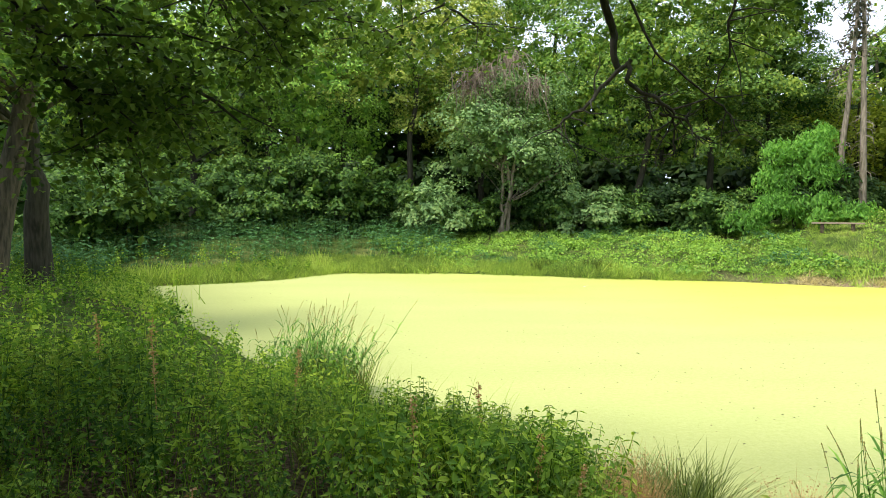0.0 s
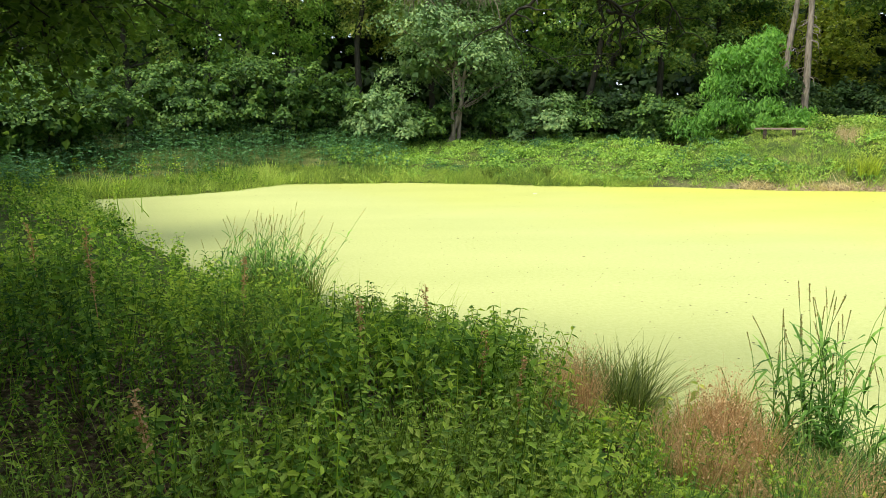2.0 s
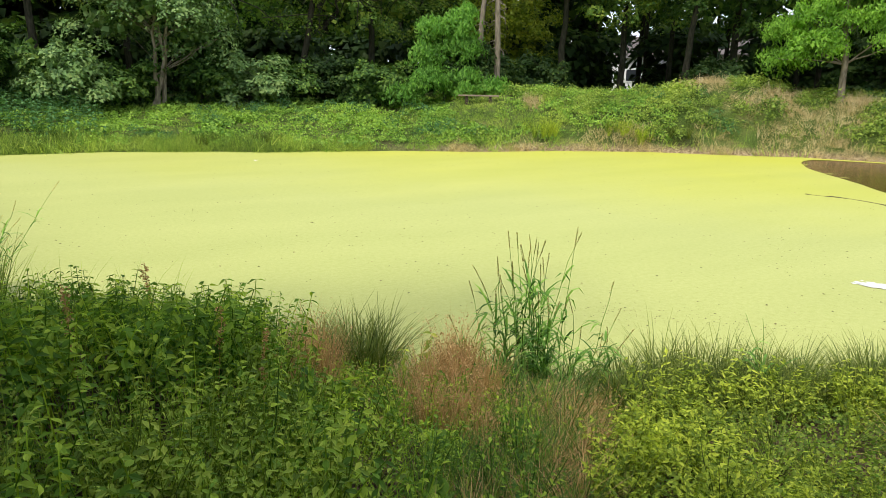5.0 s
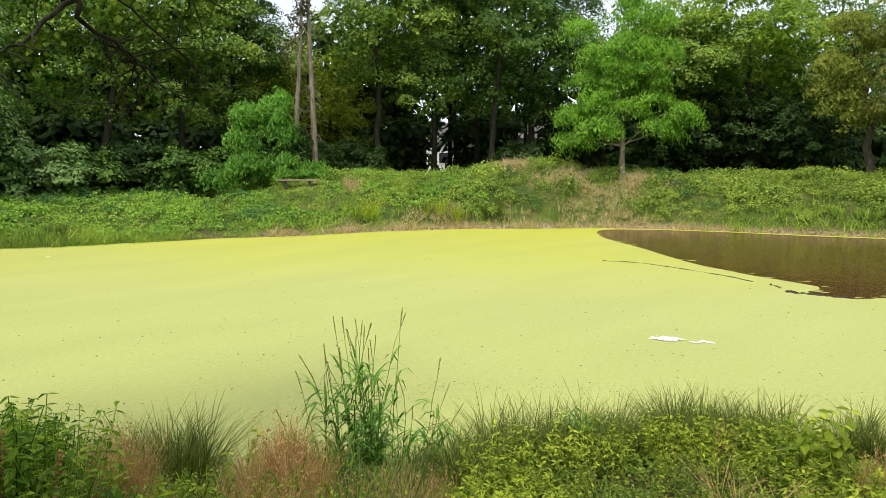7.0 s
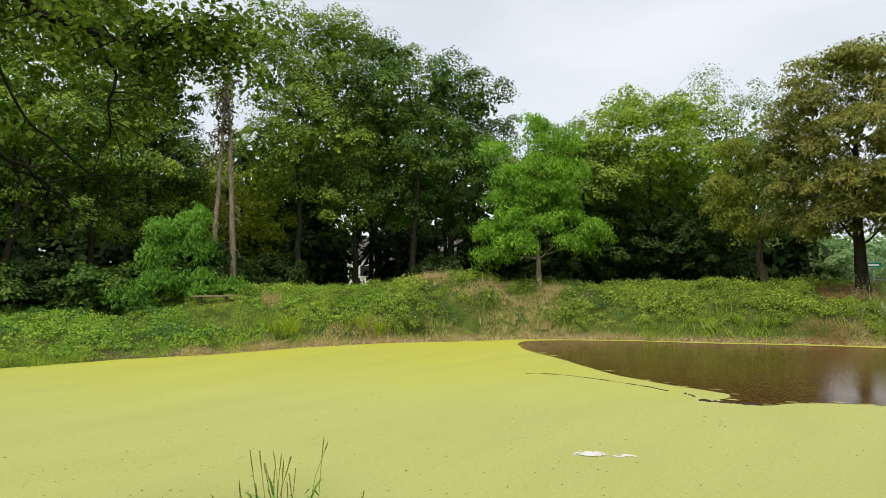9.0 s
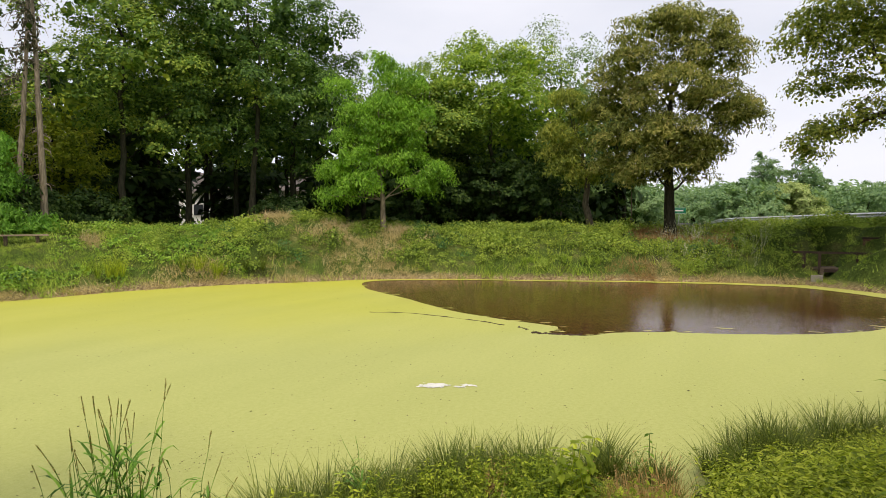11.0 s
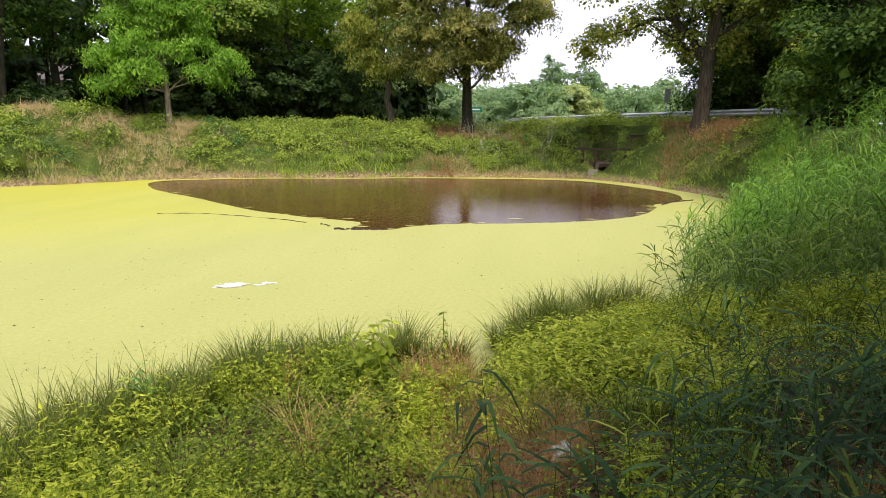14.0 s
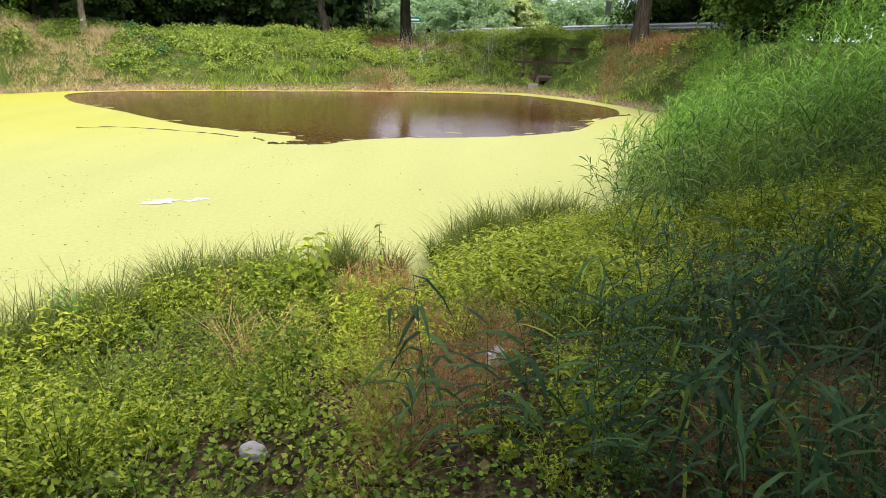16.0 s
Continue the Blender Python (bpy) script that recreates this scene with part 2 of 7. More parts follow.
# darkened copy of dark_leaves: the canopy's shade is put into the colour
M_WOODSHADE = leaf_mat("wood_leaves_shade_painted", (0.012, 0.031, 0.009), (0.032, 0.070, 0.017), (0.082, 0.133, 0.029))


def ground_material():
    m, n, l, b = mat("ground_cover", 0.95, 0.1)
    fine, mid, big = noise_node(n, l, 9.0, 8.0), noise_node(n, l, 0.9, 6.0), noise_node(n, l, 0.16, 4.0)
    green = ramp(n, [(0.3, (0.055, 0.095, 0.020)), (0.5, (0.105, 0.155, 0.034)), (0.72, (0.21, 0.21, 0.075))])
    l.new(mid.outputs["Fac"], green.inputs["Fac"])
    soil = ramp(n, [(0.35, (0.055, 0.040, 0.026)), (0.65, (0.17, 0.125, 0.080))])
    l.new(fine.outputs["Fac"], soil.inputs["Fac"])
    f = ramp(n, [(0.57, (0, 0, 0)), (0.68, (1, 1, 1))])
    l.new(big.outputs["Fac"], f.inputs["Fac"])
    c = mixed(n, l, green.outputs["Color"], soil.outputs["Color"], f.outputs["Color"])
    # trodden, shaded soil with leaf litter round the viewpoint
    tc, ln = n.new("ShaderNodeTexCoord"), n.new("ShaderNodeVectorMath")
    ln.operation = "LENGTH"
    l.new(tc.outputs["Object"], ln.inputs[0])
    fall = n.new("ShaderNodeMapRange")
    fall.inputs["From Min"].default_value, fall.inputs["From Max"].default_value = 11.0, 6.5
    l.new(ln.outputs["Value"], fall.inputs["Value"])
    litter = ramp(n, [(0.30, (0.045, 0.033, 0.019)), (0.5, (0.130, 0.092, 0.052)), (0.68, (0.29, 0.21, 0.125)), (0.75, (0.09, 0.10, 0.03))])
    spots = noise_node(n, l, 26.0, 6.0)
    l.new(spots.outputs["Fac"], litter.inputs["Fac"])
    c = mixed(n, l, c, litter.outputs["Color"], fall.outputs["Result"])
    c = mixed(n, l, c, mixed(n, l, (0.55, 0.55, 0.55), (1.25, 1.25, 1.25), fine.outputs["Fac"]), 0.8, "MULTIPLY")
    l.new(c, b.inputs["Base Color"])
    # bare tan mud along the waterline
    sep, shore = n.new("ShaderNodeSeparateXYZ"), n.new("ShaderNodeMapRange")
    l.new(tc.outputs["Object"], sep.inputs[0])
    shore.inputs["From Min"].default_value, shore.inputs["From Max"].default_value = 0.34, 0.10
    l.new(sep.outputs["Z"], shore.inputs["Value"])
    mud = ramp(n, [(0.35, (0.20, 0.14, 0.08)), (0.5, (0.36, 0.27, 0.16)), (0.68, (0.52, 0.41, 0.26))])
    l.new(fine.outputs["Fac"], mud.inputs["Fac"])
    east, both = n.new("ShaderNodeMapRange"), n.new("ShaderNodeMath")
    east.inputs["From Min"].default_value, east.inputs["From Max"].default_value = 10.0, 15.0
    l.new(sep.outputs["X"], east.inputs["Value"])
    both.operation = "MULTIPLY"
    l.new(shore.outputs["Result"], both.inputs[0])
    l.new(east.outputs["Result"], both.inputs[1])
    c = mixed(n, l, c, mud.outputs["Color"], both.outputs[0])
    tufty = noise_node(n, l, 17.0, 7.0, "Object", 0.7)
    deep = ramp(n, [(0.36, (0.45, 0.48, 0.36)), (0.52, (1.0, 1.0, 0.95)), (0.66, (1.6, 1.6, 1.4))])
    l.new(tufty.outputs["Fac"], deep.inputs["Fac"])
    c = mixed(n, l, c, deep.outputs["Color"], 1.0, "MULTIPLY")
    l.new(c, b.inputs["Base Color"])
    bump(n, l, b, tufty.outputs["Fac"], 1.0, 0.12)
    return m


def water_material():
    m, n, l, b = mat("brown_pond_water", 0.03, 0.5)
    b.inputs["Base Color"].default_value = (0.078, 0.032, 0.012, 1)
    b.inputs["IOR"].default_value = 1.33
    a, c = noise_node(n, l, 8.0, 3.0), noise_node(n, l, 0.4, 3.0)
    mul = n.new("ShaderNodeMath")
    mul.operation = "MULTIPLY"
    l.new(a.outputs["Fac"], mul.inputs[0])
    l.new(c.outputs["Fac"], mul.inputs[1])
    bump(n, l, b, mul.outputs[0], 0.6, 0.026)
    return m


def duckweed_material():
    m, n, l, b = mat("duckweed", 0.75, 0.25)
    fine, mid, big = noise_node(n, l, 64.0, 4.0), noise_node(n, l, 14.0, 6.0), noise_node(n, l, 0.13, 4.0)
    r = ramp(n, [(0.3, (0.366, 0.398, 0.132)), (0.5, (0.394, 0.423, 0.149)), (0.7, (0.420, 0.446, 0.166))])
    l.new(mid.outputs["Fac"], r.inputs["Fac"])
    drift = n.new("ShaderNodeTexNoise")
    drift.inputs["Scale"].default_value, drift.inputs["Detail"].default_value = 0.5, 6.0
    lay = n.new("ShaderNodeMapping")
    lay.inputs["Rotation"].default_value, lay.inputs["Scale"].default_value = (0, 0, radians(35)), (0.3, 1.2, 1.0)
    tw = n.new("ShaderNodeTexCoord")
    l.new(tw.outputs["Object"], lay.inputs["Vector"])
    l.new(lay.outputs["Vector"], drift.inputs["Vector"])
    # yellower towards the far shore, the blend broken up by broad noise
    tc, dot = n.new("ShaderNodeTexCoord"), n.new("ShaderNodeVectorMath")
    dot.operation = "DOT_PRODUCT"
    dot.inputs[1].default_value = (0.62, 0.55, 0.0)
    l.new(tc.outputs["Object"], dot.inputs[0])
    g = n.new("ShaderNodeMath")
    g.operation = "MULTIPLY_ADD"
    g.inputs[1].default_value, g.inputs[2].default_value = 0.078, -1.32
    l.new(dot.outputs["Value"], g.inputs[0])
    g2 = n.new("ShaderNodeMath")
    g2.operation = "ADD"
    g2.use_clamp = True
    l.new(g.outputs[0], g2.inputs[0])
    l.new(big.outputs["Fac"], g2.inputs[1])
    c = mixed(n, l, r.outputs["Color"], (0.440, 0.450, 0.068), g2.outputs[0])
    c = mixed(n, l, c, mixed(n, l, (0.72, 0.74, 0.68), (1.18, 1.16, 1.12), fine.outputs["Fac"]), 1.0, "MULTIPLY")
    c = mixed(n, l, c, mixed(n, l, (0.86, 0.88, 0.82), (1.11, 1.095, 1.12), drift.outputs["Fac"]), 1.0, "MULTIPLY")
    l.new(c, b.inputs["Base Color"])
    bump(n, l, b, fine.outputs["Fac"], 0.25, 0.004)
    return m


M_GROUND, M_WATER, M_DUCKWEED = ground_material(), water_material(), duckweed_material()


# ---- mesh helpers ----
def mesh_np(name, chunks, material, smooth=False):
    """One mesh from chunks of (vertices, faces); the faces of a chunk have three or four corners."""
    me = bpy.data.meshes.new(name)
    vs, loops, counts, base = [], [], [], 0
    for v, f in chunks:
        vs.append(np.asarray(v, np.float32))
        f = np.asarray(f, np.int64)
        loops.append((f + base).ravel())
        counts.append(np.full(len(f), f.shape[1]))
        base += len(v)
    vs, loops, counts = np.concatenate(vs), np.concatenate(loops).astype(np.int32), np.concatenate(counts).astype(np.int32)
    me.vertices.add(len(vs))
    me.vertices.foreach_set("co", vs.ravel())
    me.loops.add(len(loops))
    me.loops.foreach_set("vertex_index", loops)
    me.polygons.add(len(counts))
    me.polygons.foreach_set("loop_start", np.concatenate([[0], np.cumsum(counts)[:-1]]).astype(np.int32))
    me.polygons.foreach_set("use_smooth", np.full(len(counts), smooth))
    me.update(calc_edges=True)
    me.materials.append(material)
    return me


def part(name, chunks, material, parent=None, label="", smooth=False):
    ob = new(name, mesh_np(name, chunks, material, smooth))
    if parent:
        ob.parent = parent
    return tagged(ob, label)


def part_bm(name, bm, material, parent=None, label=""):
    me = bpy.data.meshes.new(name)
    bm.to_mesh(me)
    bm.free()
    me.materials.append(material)
    ob = new(name, me)
    if parent:
        ob.parent = parent
    return tagged(ob, label)


def empty(name, m, label, category, group="", kind=""):
    ob = new(name)
    ob.matrix_world = m
    return tagged(ob, label, category, group, kind)


def at(az, r):
    return r * math.sin(radians(az)), r * math.cos(radians(az))


def unit(v):
    return v / np.maximum(np.linalg.norm(v, axis=-1, keepdims=True), 1e-9)


def stamp(tv, tf, origin, ax, ay, az_, scale):
    """Lays a template (tv, tf) at each origin, along each one's axes."""
    n, k = len(origin), len(tv)
    s = np.asarray(scale, float).reshape(n, -1)[:, :, None] * np.ones((1, 3, 1))
    v = origin[:, None] + s[:, 0:1, :] * (tv[None, :, 0:1] * ax[:, None] + tv[None, :, 1:2] * ay[:, None] + tv[None, :, 2:3] * az_[:, None])
    f = tf[None] + (np.arange(n) * k)[:, None, None]
    return v.reshape(-1, 3), f.reshape(-1, tf.shape[1])


def spun(rng, xy, z, tilt=0.12):
    """Upright axes with a random turn and a slight lean."""
    n = len(xy)
    a = rng.uniform(0, 2 * np.pi, n)
    up = unit(np.c_[rng.normal(0, tilt, (n, 2)), np.ones(n)])
    ax = unit(np.cross(np.c_[-np.sin(a), np.cos(a), np.zeros(n)], up))
    return np.c_[xy, z], ax, np.cross(up, ax), up


def tube(points, radii, sides=6):
    p, rad = np.asarray(points, float), np.asarray(radii, float)
    t = unit(np.gradient(p, axis=0))
    ref = np.where(np.abs(t[:, 2:3]) > 0.9, np.array([[1.0, 0, 0]]), np.array([[0, 0, 1.0]]))
    u = unit(np.cross(t, ref))
    w = np.cross(t, u)
    a = np.linspace(0, 2 * np.pi, sides, endpoint=False)
    v = p[:, None] + rad[:, None, None] * (np.cos(a)[None, :, None] * u[:, None] + np.sin(a)[None, :, None] * w[:, None])
    i, j = np.meshgrid(np.arange(len(p) - 1), np.arange(sides), indexing="ij")
    f = np.stack([i * sides + j, i * sides + (j + 1) % sides, (i + 1) * sides + (j + 1) % sides, (i + 1) * sides + j], -1).reshape(-1, 4)
    return v.reshape(-1, 3), f


def wander(rng, a, b, n, amount):
    """A crooked line from a to b."""
    s = np.linspace(0, 1, n)[:, None]
    p = np.asarray(a, float) * (1 - s) + np.asarray(b, float) * s
    off = np.cumsum(rng.normal(0, amount, (n, 3)), axis=0)
    return p + (off - s * off[-1]) * np.sqrt(np.maximum(s, 0))


def box(x0, x1, y0, y1, z0, z1):
    v = np.array([(x, y, z) for z in (z0, z1) for y in (y0, y1) for x in (x0, x1)], float)
    return v, np.array([(0, 2, 3, 1), (4, 5, 7, 6), (0, 1, 5, 4), (2, 6, 7, 3), (0, 4, 6, 2), (1, 3, 7, 5)])


# leaf shapes, one unit long, lying along y, their face up along z
LEAF = (np.array([(0, 0, 0), (0.36, 0.42, 0.07), (0, 1, -0.1), (-0.36, 0.42, 0.07)], float), np.array([(0, 1, 2, 3)]))
WIDE = (np.array([(0, 0, 0), (0.55, 0.45, 0.08), (0, 1, -0.12), (-0.55, 0.45, 0.08)], float), np.array([(0, 1, 2, 3)]))
NARROW = (np.array([(0, 0, 0), (0.16, 0.4, 0.03), (0, 1, -0.12), (-0.16, 0.4, 0.03)], float), np.array([(0, 1, 2, 3)]))
BLADE = (np.array([(-0.032, 0, 0), (0.032, 0, 0), (0, 1, -0.1)], float), np.array([(0, 1, 2)]))
FEATHER = (np.array([(0, 0, 0), (0.2, 0.55, 0.06), (-0.16, 1.0, -0.1)], float), np.array([(0, 1, 2)]))
SMALL = (np.array([(0, 0, 0), (0.48, 0.75, 0.05), (-0.42, 0.95, -0.03)], float), np.array([(0, 1, 2)]))
FINE = (np.array([(0, 0, 0), (0.22, 0.28, 0.05), (0.24, 0.6, 0.03), (0, 1, -0.12), (-0.24, 0.6, 0.03), (-0.22, 0.28, 0.05), (0, 0.3, -0.02), (0, 0.62, -0.04)], float),
        np.array([(0, 1, 6, 5), (6, 1, 2, 7), (5, 6, 7, 4), (7, 2, 3, 4)]))


# ---- the lie of the land ----
# shoreline, counter to the clock from the far left corner
SHORE_XY = np.array([at(az, r) for az, r in (
    (-24.0, 25.6), (-18.0, 25.5), (-14.0, 25.9), (-8.5, 28.1), (1.3, 27.6), (8.0, 27.0), (14.0, 26.4), (24.5, 26.8), (31.6, 26.9), (38.0, 28.2), (45.3, 29.3), (51.0, 29.6), (57.0, 30.6), (65.0, 30.8), (72.0, 30.5),
    (78.2, 31.0), (86.5, 31.8), (92.6, 32.2), (97.4, 30.3), (101.5, 27.6), (103.7, 26.2))] + [
    (18, -5.2), (13, -3.4), (10, -1.5), (8.4, 0.1), (7.5, 0.5), (6.6, 0.82), (6.75, 1.35), (6.9, 1.9), (6.3, 2.7),
    (5.1, 3.5), (4.2, 3.75), (3.5, 3.92), (3.35, 4.5), (3.2, 5.0), (2.75, 5.35), (2.3, 5.2), (2.15, 5.5), (1.6, 6.4), (0.2, 7.6), (-0.7, 8.6), (-1.6, 9.8), (-3.6, 12.2), (-6.6, 16.6),
    (-9.6, 21.2)])
# height of the bank behind it, and the width of its slope, at some of its corners
BANK_H = np.array([(0, 1.3), (1, 1.3), (3, 1.5), (7, 1.4), (9, 2.1), (11, 2.3), (13, 2.1), (15, 2.1), (17, 1.9), (18, 2.3), (19, 2.4), (20, 2.2), (21, 1.6), (23, 1.25), (36, 1.2), (40, 1.3)])
BANK_W = np.array([(0, 9), (1, 8), (4, 8), (6, 10), (7, 10), (8, 8), (10, 5.5), (12, 4.5), (13, 4.5), (17, 7), (19, 5), (22, 4), (23, 7), (24, 7.5), (28, 7), (31, 5), (39, 5), (40, 6)])
_corner = np.arange(len(SHORE_XY))
SHORE = np.c_[SHORE_XY, np.interp(_corner, *BANK_H.T), np.interp(_corner, *BANK_W.T)]


def shore_field(x, y):
    """Distance to the shoreline (negative over the pond), and the bank's height and slope there."""
    p = np.stack([x, y], -1)
    a, b = SHORE, np.roll(SHORE, -1, axis=0)
    best, hp, wd = np.full(x.shape, 1e9), np.zeros(x.shape), np.ones(x.shape)
    inside = np.zeros(x.shape, bool)
    for s, e in zip(a, b):
        d = e[:2] - s[:2]
        t = np.clip(((p - s[:2]) @ d) / (d @ d), 0, 1)
        q = np.hypot(p[..., 0] - s[0] - t * d[0], p[..., 1] - s[1] - t * d[1])
        near = q < best
        best, hp, wd = np.where(near, q, best), np.where(near, s[2] + t * (e[2] - s[2]), hp), np.where(near, s[3] + t * (e[3] - s[3]), wd)
        cross = (s[1] > y) != (e[1] > y)
        inside ^= cross & (x < s[0] + (y - s[1]) / (e[1] - s[1] + 1e-12) * (e[0] - s[0]))
    return np.where(inside, -best, best), hp, wd


def waves(x, y, scale, seed):
    """A smooth uneven field about 0, about 1 high."""
    r = np.random.default_rng(seed)
    out = np.zeros(np.shape(x))
    for k in range(6):
        a, f, ph = r.uniform(0, 2 * np.pi), scale * r.uniform(0.6, 1.8), r.uniform(0, 6.28)
        out = out + np.sin((x * np.cos(a) + y * np.sin(a)) * f + ph)
    return out / 3.0


RAIL_A, RAIL_B = np.array([72.0, 5.6, 1.95]), np.array([27.0, -10.6, 2.64])


def ground_z(x, y):
    x, y = np.asarray(x, float), np.asarray(y, float)
    d, hp, wd = shore_field(x, y)
    hp = hp + 0.12 * waves(x, y, 0.35, 3)
    k = np.clip(d / wd, 0, 1)
    z = 0.05 + (hp - 0.05) * (1 - (1 - k) ** 1.7)
    z = z + 0.06 * waves(x, y, 1.6, 5) * np.clip(d / 1.5, 0, 1)
    far = np.clip((d - 12) / 40, 0, 1)
    z = z * (1 - far) + 1.9 * far
    mx, my = at(51.0, 34.0)
    z = z + 0.75 * np.exp(-((x - mx) ** 2 + (y - my) ** 2) / 7.0) * np.clip(d / 2, 0, 1)
    ab = (RAIL_B - RAIL_A)[:2]
    t = np.clip(((x - RAIL_A[0]) * ab[0] + (y - RAIL_A[1]) * ab[1]) / (ab @ ab), -0.5, 1.6)
    q = np.hypot(x - RAIL_A[0] - t * ab[0], y - RAIL_A[1] - t * ab[1])
    rz = RAIL_A[2] + np.clip(t, 0, 1) * (RAIL_B[2] - RAIL_A[2])
    w = np.clip(1 - (q - 5.0) / 4.0, 0, 1) * np.clip(d / 3, 0, 1)
    w = w * w * (3 - 2 * w)
    z = z * (1 - w) + rz * w
    # the outlet's channel
    cx, cy = at(94.2, 30.5)
    ex, ey = at(94.2, 35.0)
    k = np.clip(((x - cx) * (ex - cx) + (y - cy) * (ey - cy)) / ((ex - cx) ** 2 + (ey - cy) ** 2), 0, 1)
    q = np.hypot(x - cx - k * (ex - cx), y - cy - k * (ey - cy))
    w = np.clip(1.4 - q / 0.6, 0, 1)
    z = np.where(d > 0, z * (1 - w) + np.minimum(z, 0.12 + 0.1 * k) * w, z)
    # the hollow before the culvert
    hx, hy = at(96.7, 33.1)
    w = np.clip(1.5 - np.hypot(x - hx, y - hy) / 0.75, 0, 1)
    z = np.where(d > 0, z * (1 - w) + np.minimum(z, 0.95) * w, z)
    return np.where(d < 0, np.maximum(-0.7, 0.05 + 0.9 * d), z)


def build_ground():
    az = np.linspace(0, 2 * np.pi, 280, endpoint=False)
    rr = np.concatenate([np.linspace(0.25, 12, 50), np.linspace(12.3, 42, 84), np.geomspace(43, 2600, 32)])
    A, Rr = np.meshgrid(az, rr, indexing="xy")
    x, y = Rr * np.sin(A), Rr * np.cos(A)
    z = ground_z(x, y)
    n, k = A.shape
    i, j = np.meshgrid(np.arange(n - 1), np.arange(k), indexing="ij")
    f = np.stack([i * k + j, i * k + (j + 1) % k, (i + 1) * k + (j + 1) % k, (i + 1) * k + j], -1).reshape(-1, 4)[:, ::-1]
    v = np.stack([x, y, z], -1).reshape(-1, 3)
    hub = np.array([[0, 0, float(ground_z(0.0, 0.0))]])
    cap = np.c_[np.full(k, len(v)), np.arange(k), (np.arange(k) + 1) % k][:, ::-1]
    tri = np.concatenate([f[:, [0, 1, 2]], f[:, [0, 2, 3]], cap])
    ob = new("ground", mesh_np("ground", [(np.concatenate([v, hub]), tri)], M_GROUND, True))
    return tagged(ob, "grassy pond bank and meadow with bare soil patches", "ground", kind="structure")


def smooth_loop(pts, n_sub=6, jitter=0.0, seed=0):
    p = np.asarray(pts, float)
    r = np.random.default_rng(seed)
    out = []
    for i in range(len(p)):
        a, b, c, d = p[i - 1], p[i], p[(i + 1) % len(p)], p[(i + 2) % len(p)]
        for s in np.arange(n_sub) / n_sub:
            out.append(0.5 * (2 * b + (c - a) * s + (2 * a - 5 * b + 4 * c - d) * s * s + (3 * b - a - 3 * c + d) * s ** 3))
    return np.array(out) + r.normal(0, jitter, (len(out), 2))


# open water in the duckweed
HOLE = smooth_loop([(25.2, 15.9), (22.6, 14.6), (20.2, 11.3), (18.3, 8.7), (17.4, 6.6), (16.9, 5.0), (16.0, 4.9), (15.9, 4.0), (16.6, 3.5), (17.2, 2.6), (17.9, 0.6), (18.7, -1.0),
                    (20.1, -2.5), (22.0, -3.3), (23.0, -3.4), (24.2, -4.4), (25.8, -4.7), (27.2, -4.4), (28.9, -3.3), (30.4, -1.9), (31.0, -0.6), (30.9, 1.9), (29.9, 6.0), (28.7, 9.0), (27.5, 12.6)],
                   7, 0.012, 4)


def fill(name, loops, z, material):
    tris = tessellate_polygon([[Vector((x, y, 0)) for x, y in lp] for lp in loops])
    v = np.concatenate(loops)
    return mesh_np(name, [(np.c_[v, np.full(len(v), z)], np.array(tris))], material)


def build_pond():
    out = SHORE[:, :2] + 0.35 * unit(SHORE[:, :2] - np.array([8.0, 12.0]))
    wide = smooth_loop(out, 4, 0.0, 1)
    water = new("pond_water", fill("pond_water", [wide], -0.004, M_WATER))
    tagged(water, "brown open pond water, slightly rippled", "water", kind="structure")
    weed = new("duckweed", fill("duckweed", [wide, HOLE], 0.004, M_DUCKWEED))
    tagged(weed, "bright yellow-green duckweed sheet floating on the pond", "duckweed", kind="stuff")


build_ground()
build_pond()


# ---- trees ----
def crown_chunks(rng, blobs, clusters, per, leaf, cluster_r, shape, flat=0.55, droop=0.3):
    """Leaves in domed clumps over the outside of several rounded masses."""
    blobs = np.asarray(blobs, float)
    area = (blobs[:, 3] * blobs[:, 4] + blobs[:, 4] * blobs[:, 5] + blobs[:, 3] * blobs[:, 5])
    which = rng.choice(len(blobs), clusters, p=area / area.sum())
    d = unit(rng.normal(0, 1, (clusters, 3)))
    d[:, 2] = np.where(d[:, 2] < -0.55, -d[:, 2], d[:, 2])
    rad = rng.uniform(0.35, 1.0, clusters) ** 0.45
    c = blobs[which, :3] + d * blobs[which, 3:6] * rad[:, None]
    cr = cluster_r * rng.uniform(0.55, 1.35, clusters)
    n = clusters * per
    ci = np.repeat(np.arange(clusters), per)
    a, q = rng.uniform(0, 2 * np.pi, n), np.sqrt(rng.uniform(0, 1, n))
    off = np.c_[np.cos(a) * q, np.sin(a) * q, flat * (0.5 - q * q) + rng.normal(0, 0.16, n)] * cr[ci][:, None]
    off = off + np.c_[np.zeros((n, 2)), -droop * (q * cr[ci]) * 0.3]
    p = c[ci] + off
    nrm = unit(np.c_[np.cos(a) * q * 0.9, np.sin(a) * q * 0.9, np.full(n, 0.75)] + 0.5 * d[ci] + rng.normal(0, 0.38, (n, 3)))
    ax = unit(np.cross(nrm, rng.normal(0, 1, (n, 3))))
    ay = np.cross(nrm, ax)
    ay = unit(ay - np.array([0, 0, droop]))
    ax = unit(np.cross(ay, nrm))
    size = leaf * rng.uniform(0.65, 1.25, n)
    return stamp(shape[0], shape[1], p, ax, ay, np.cross(ax, ay), size), c


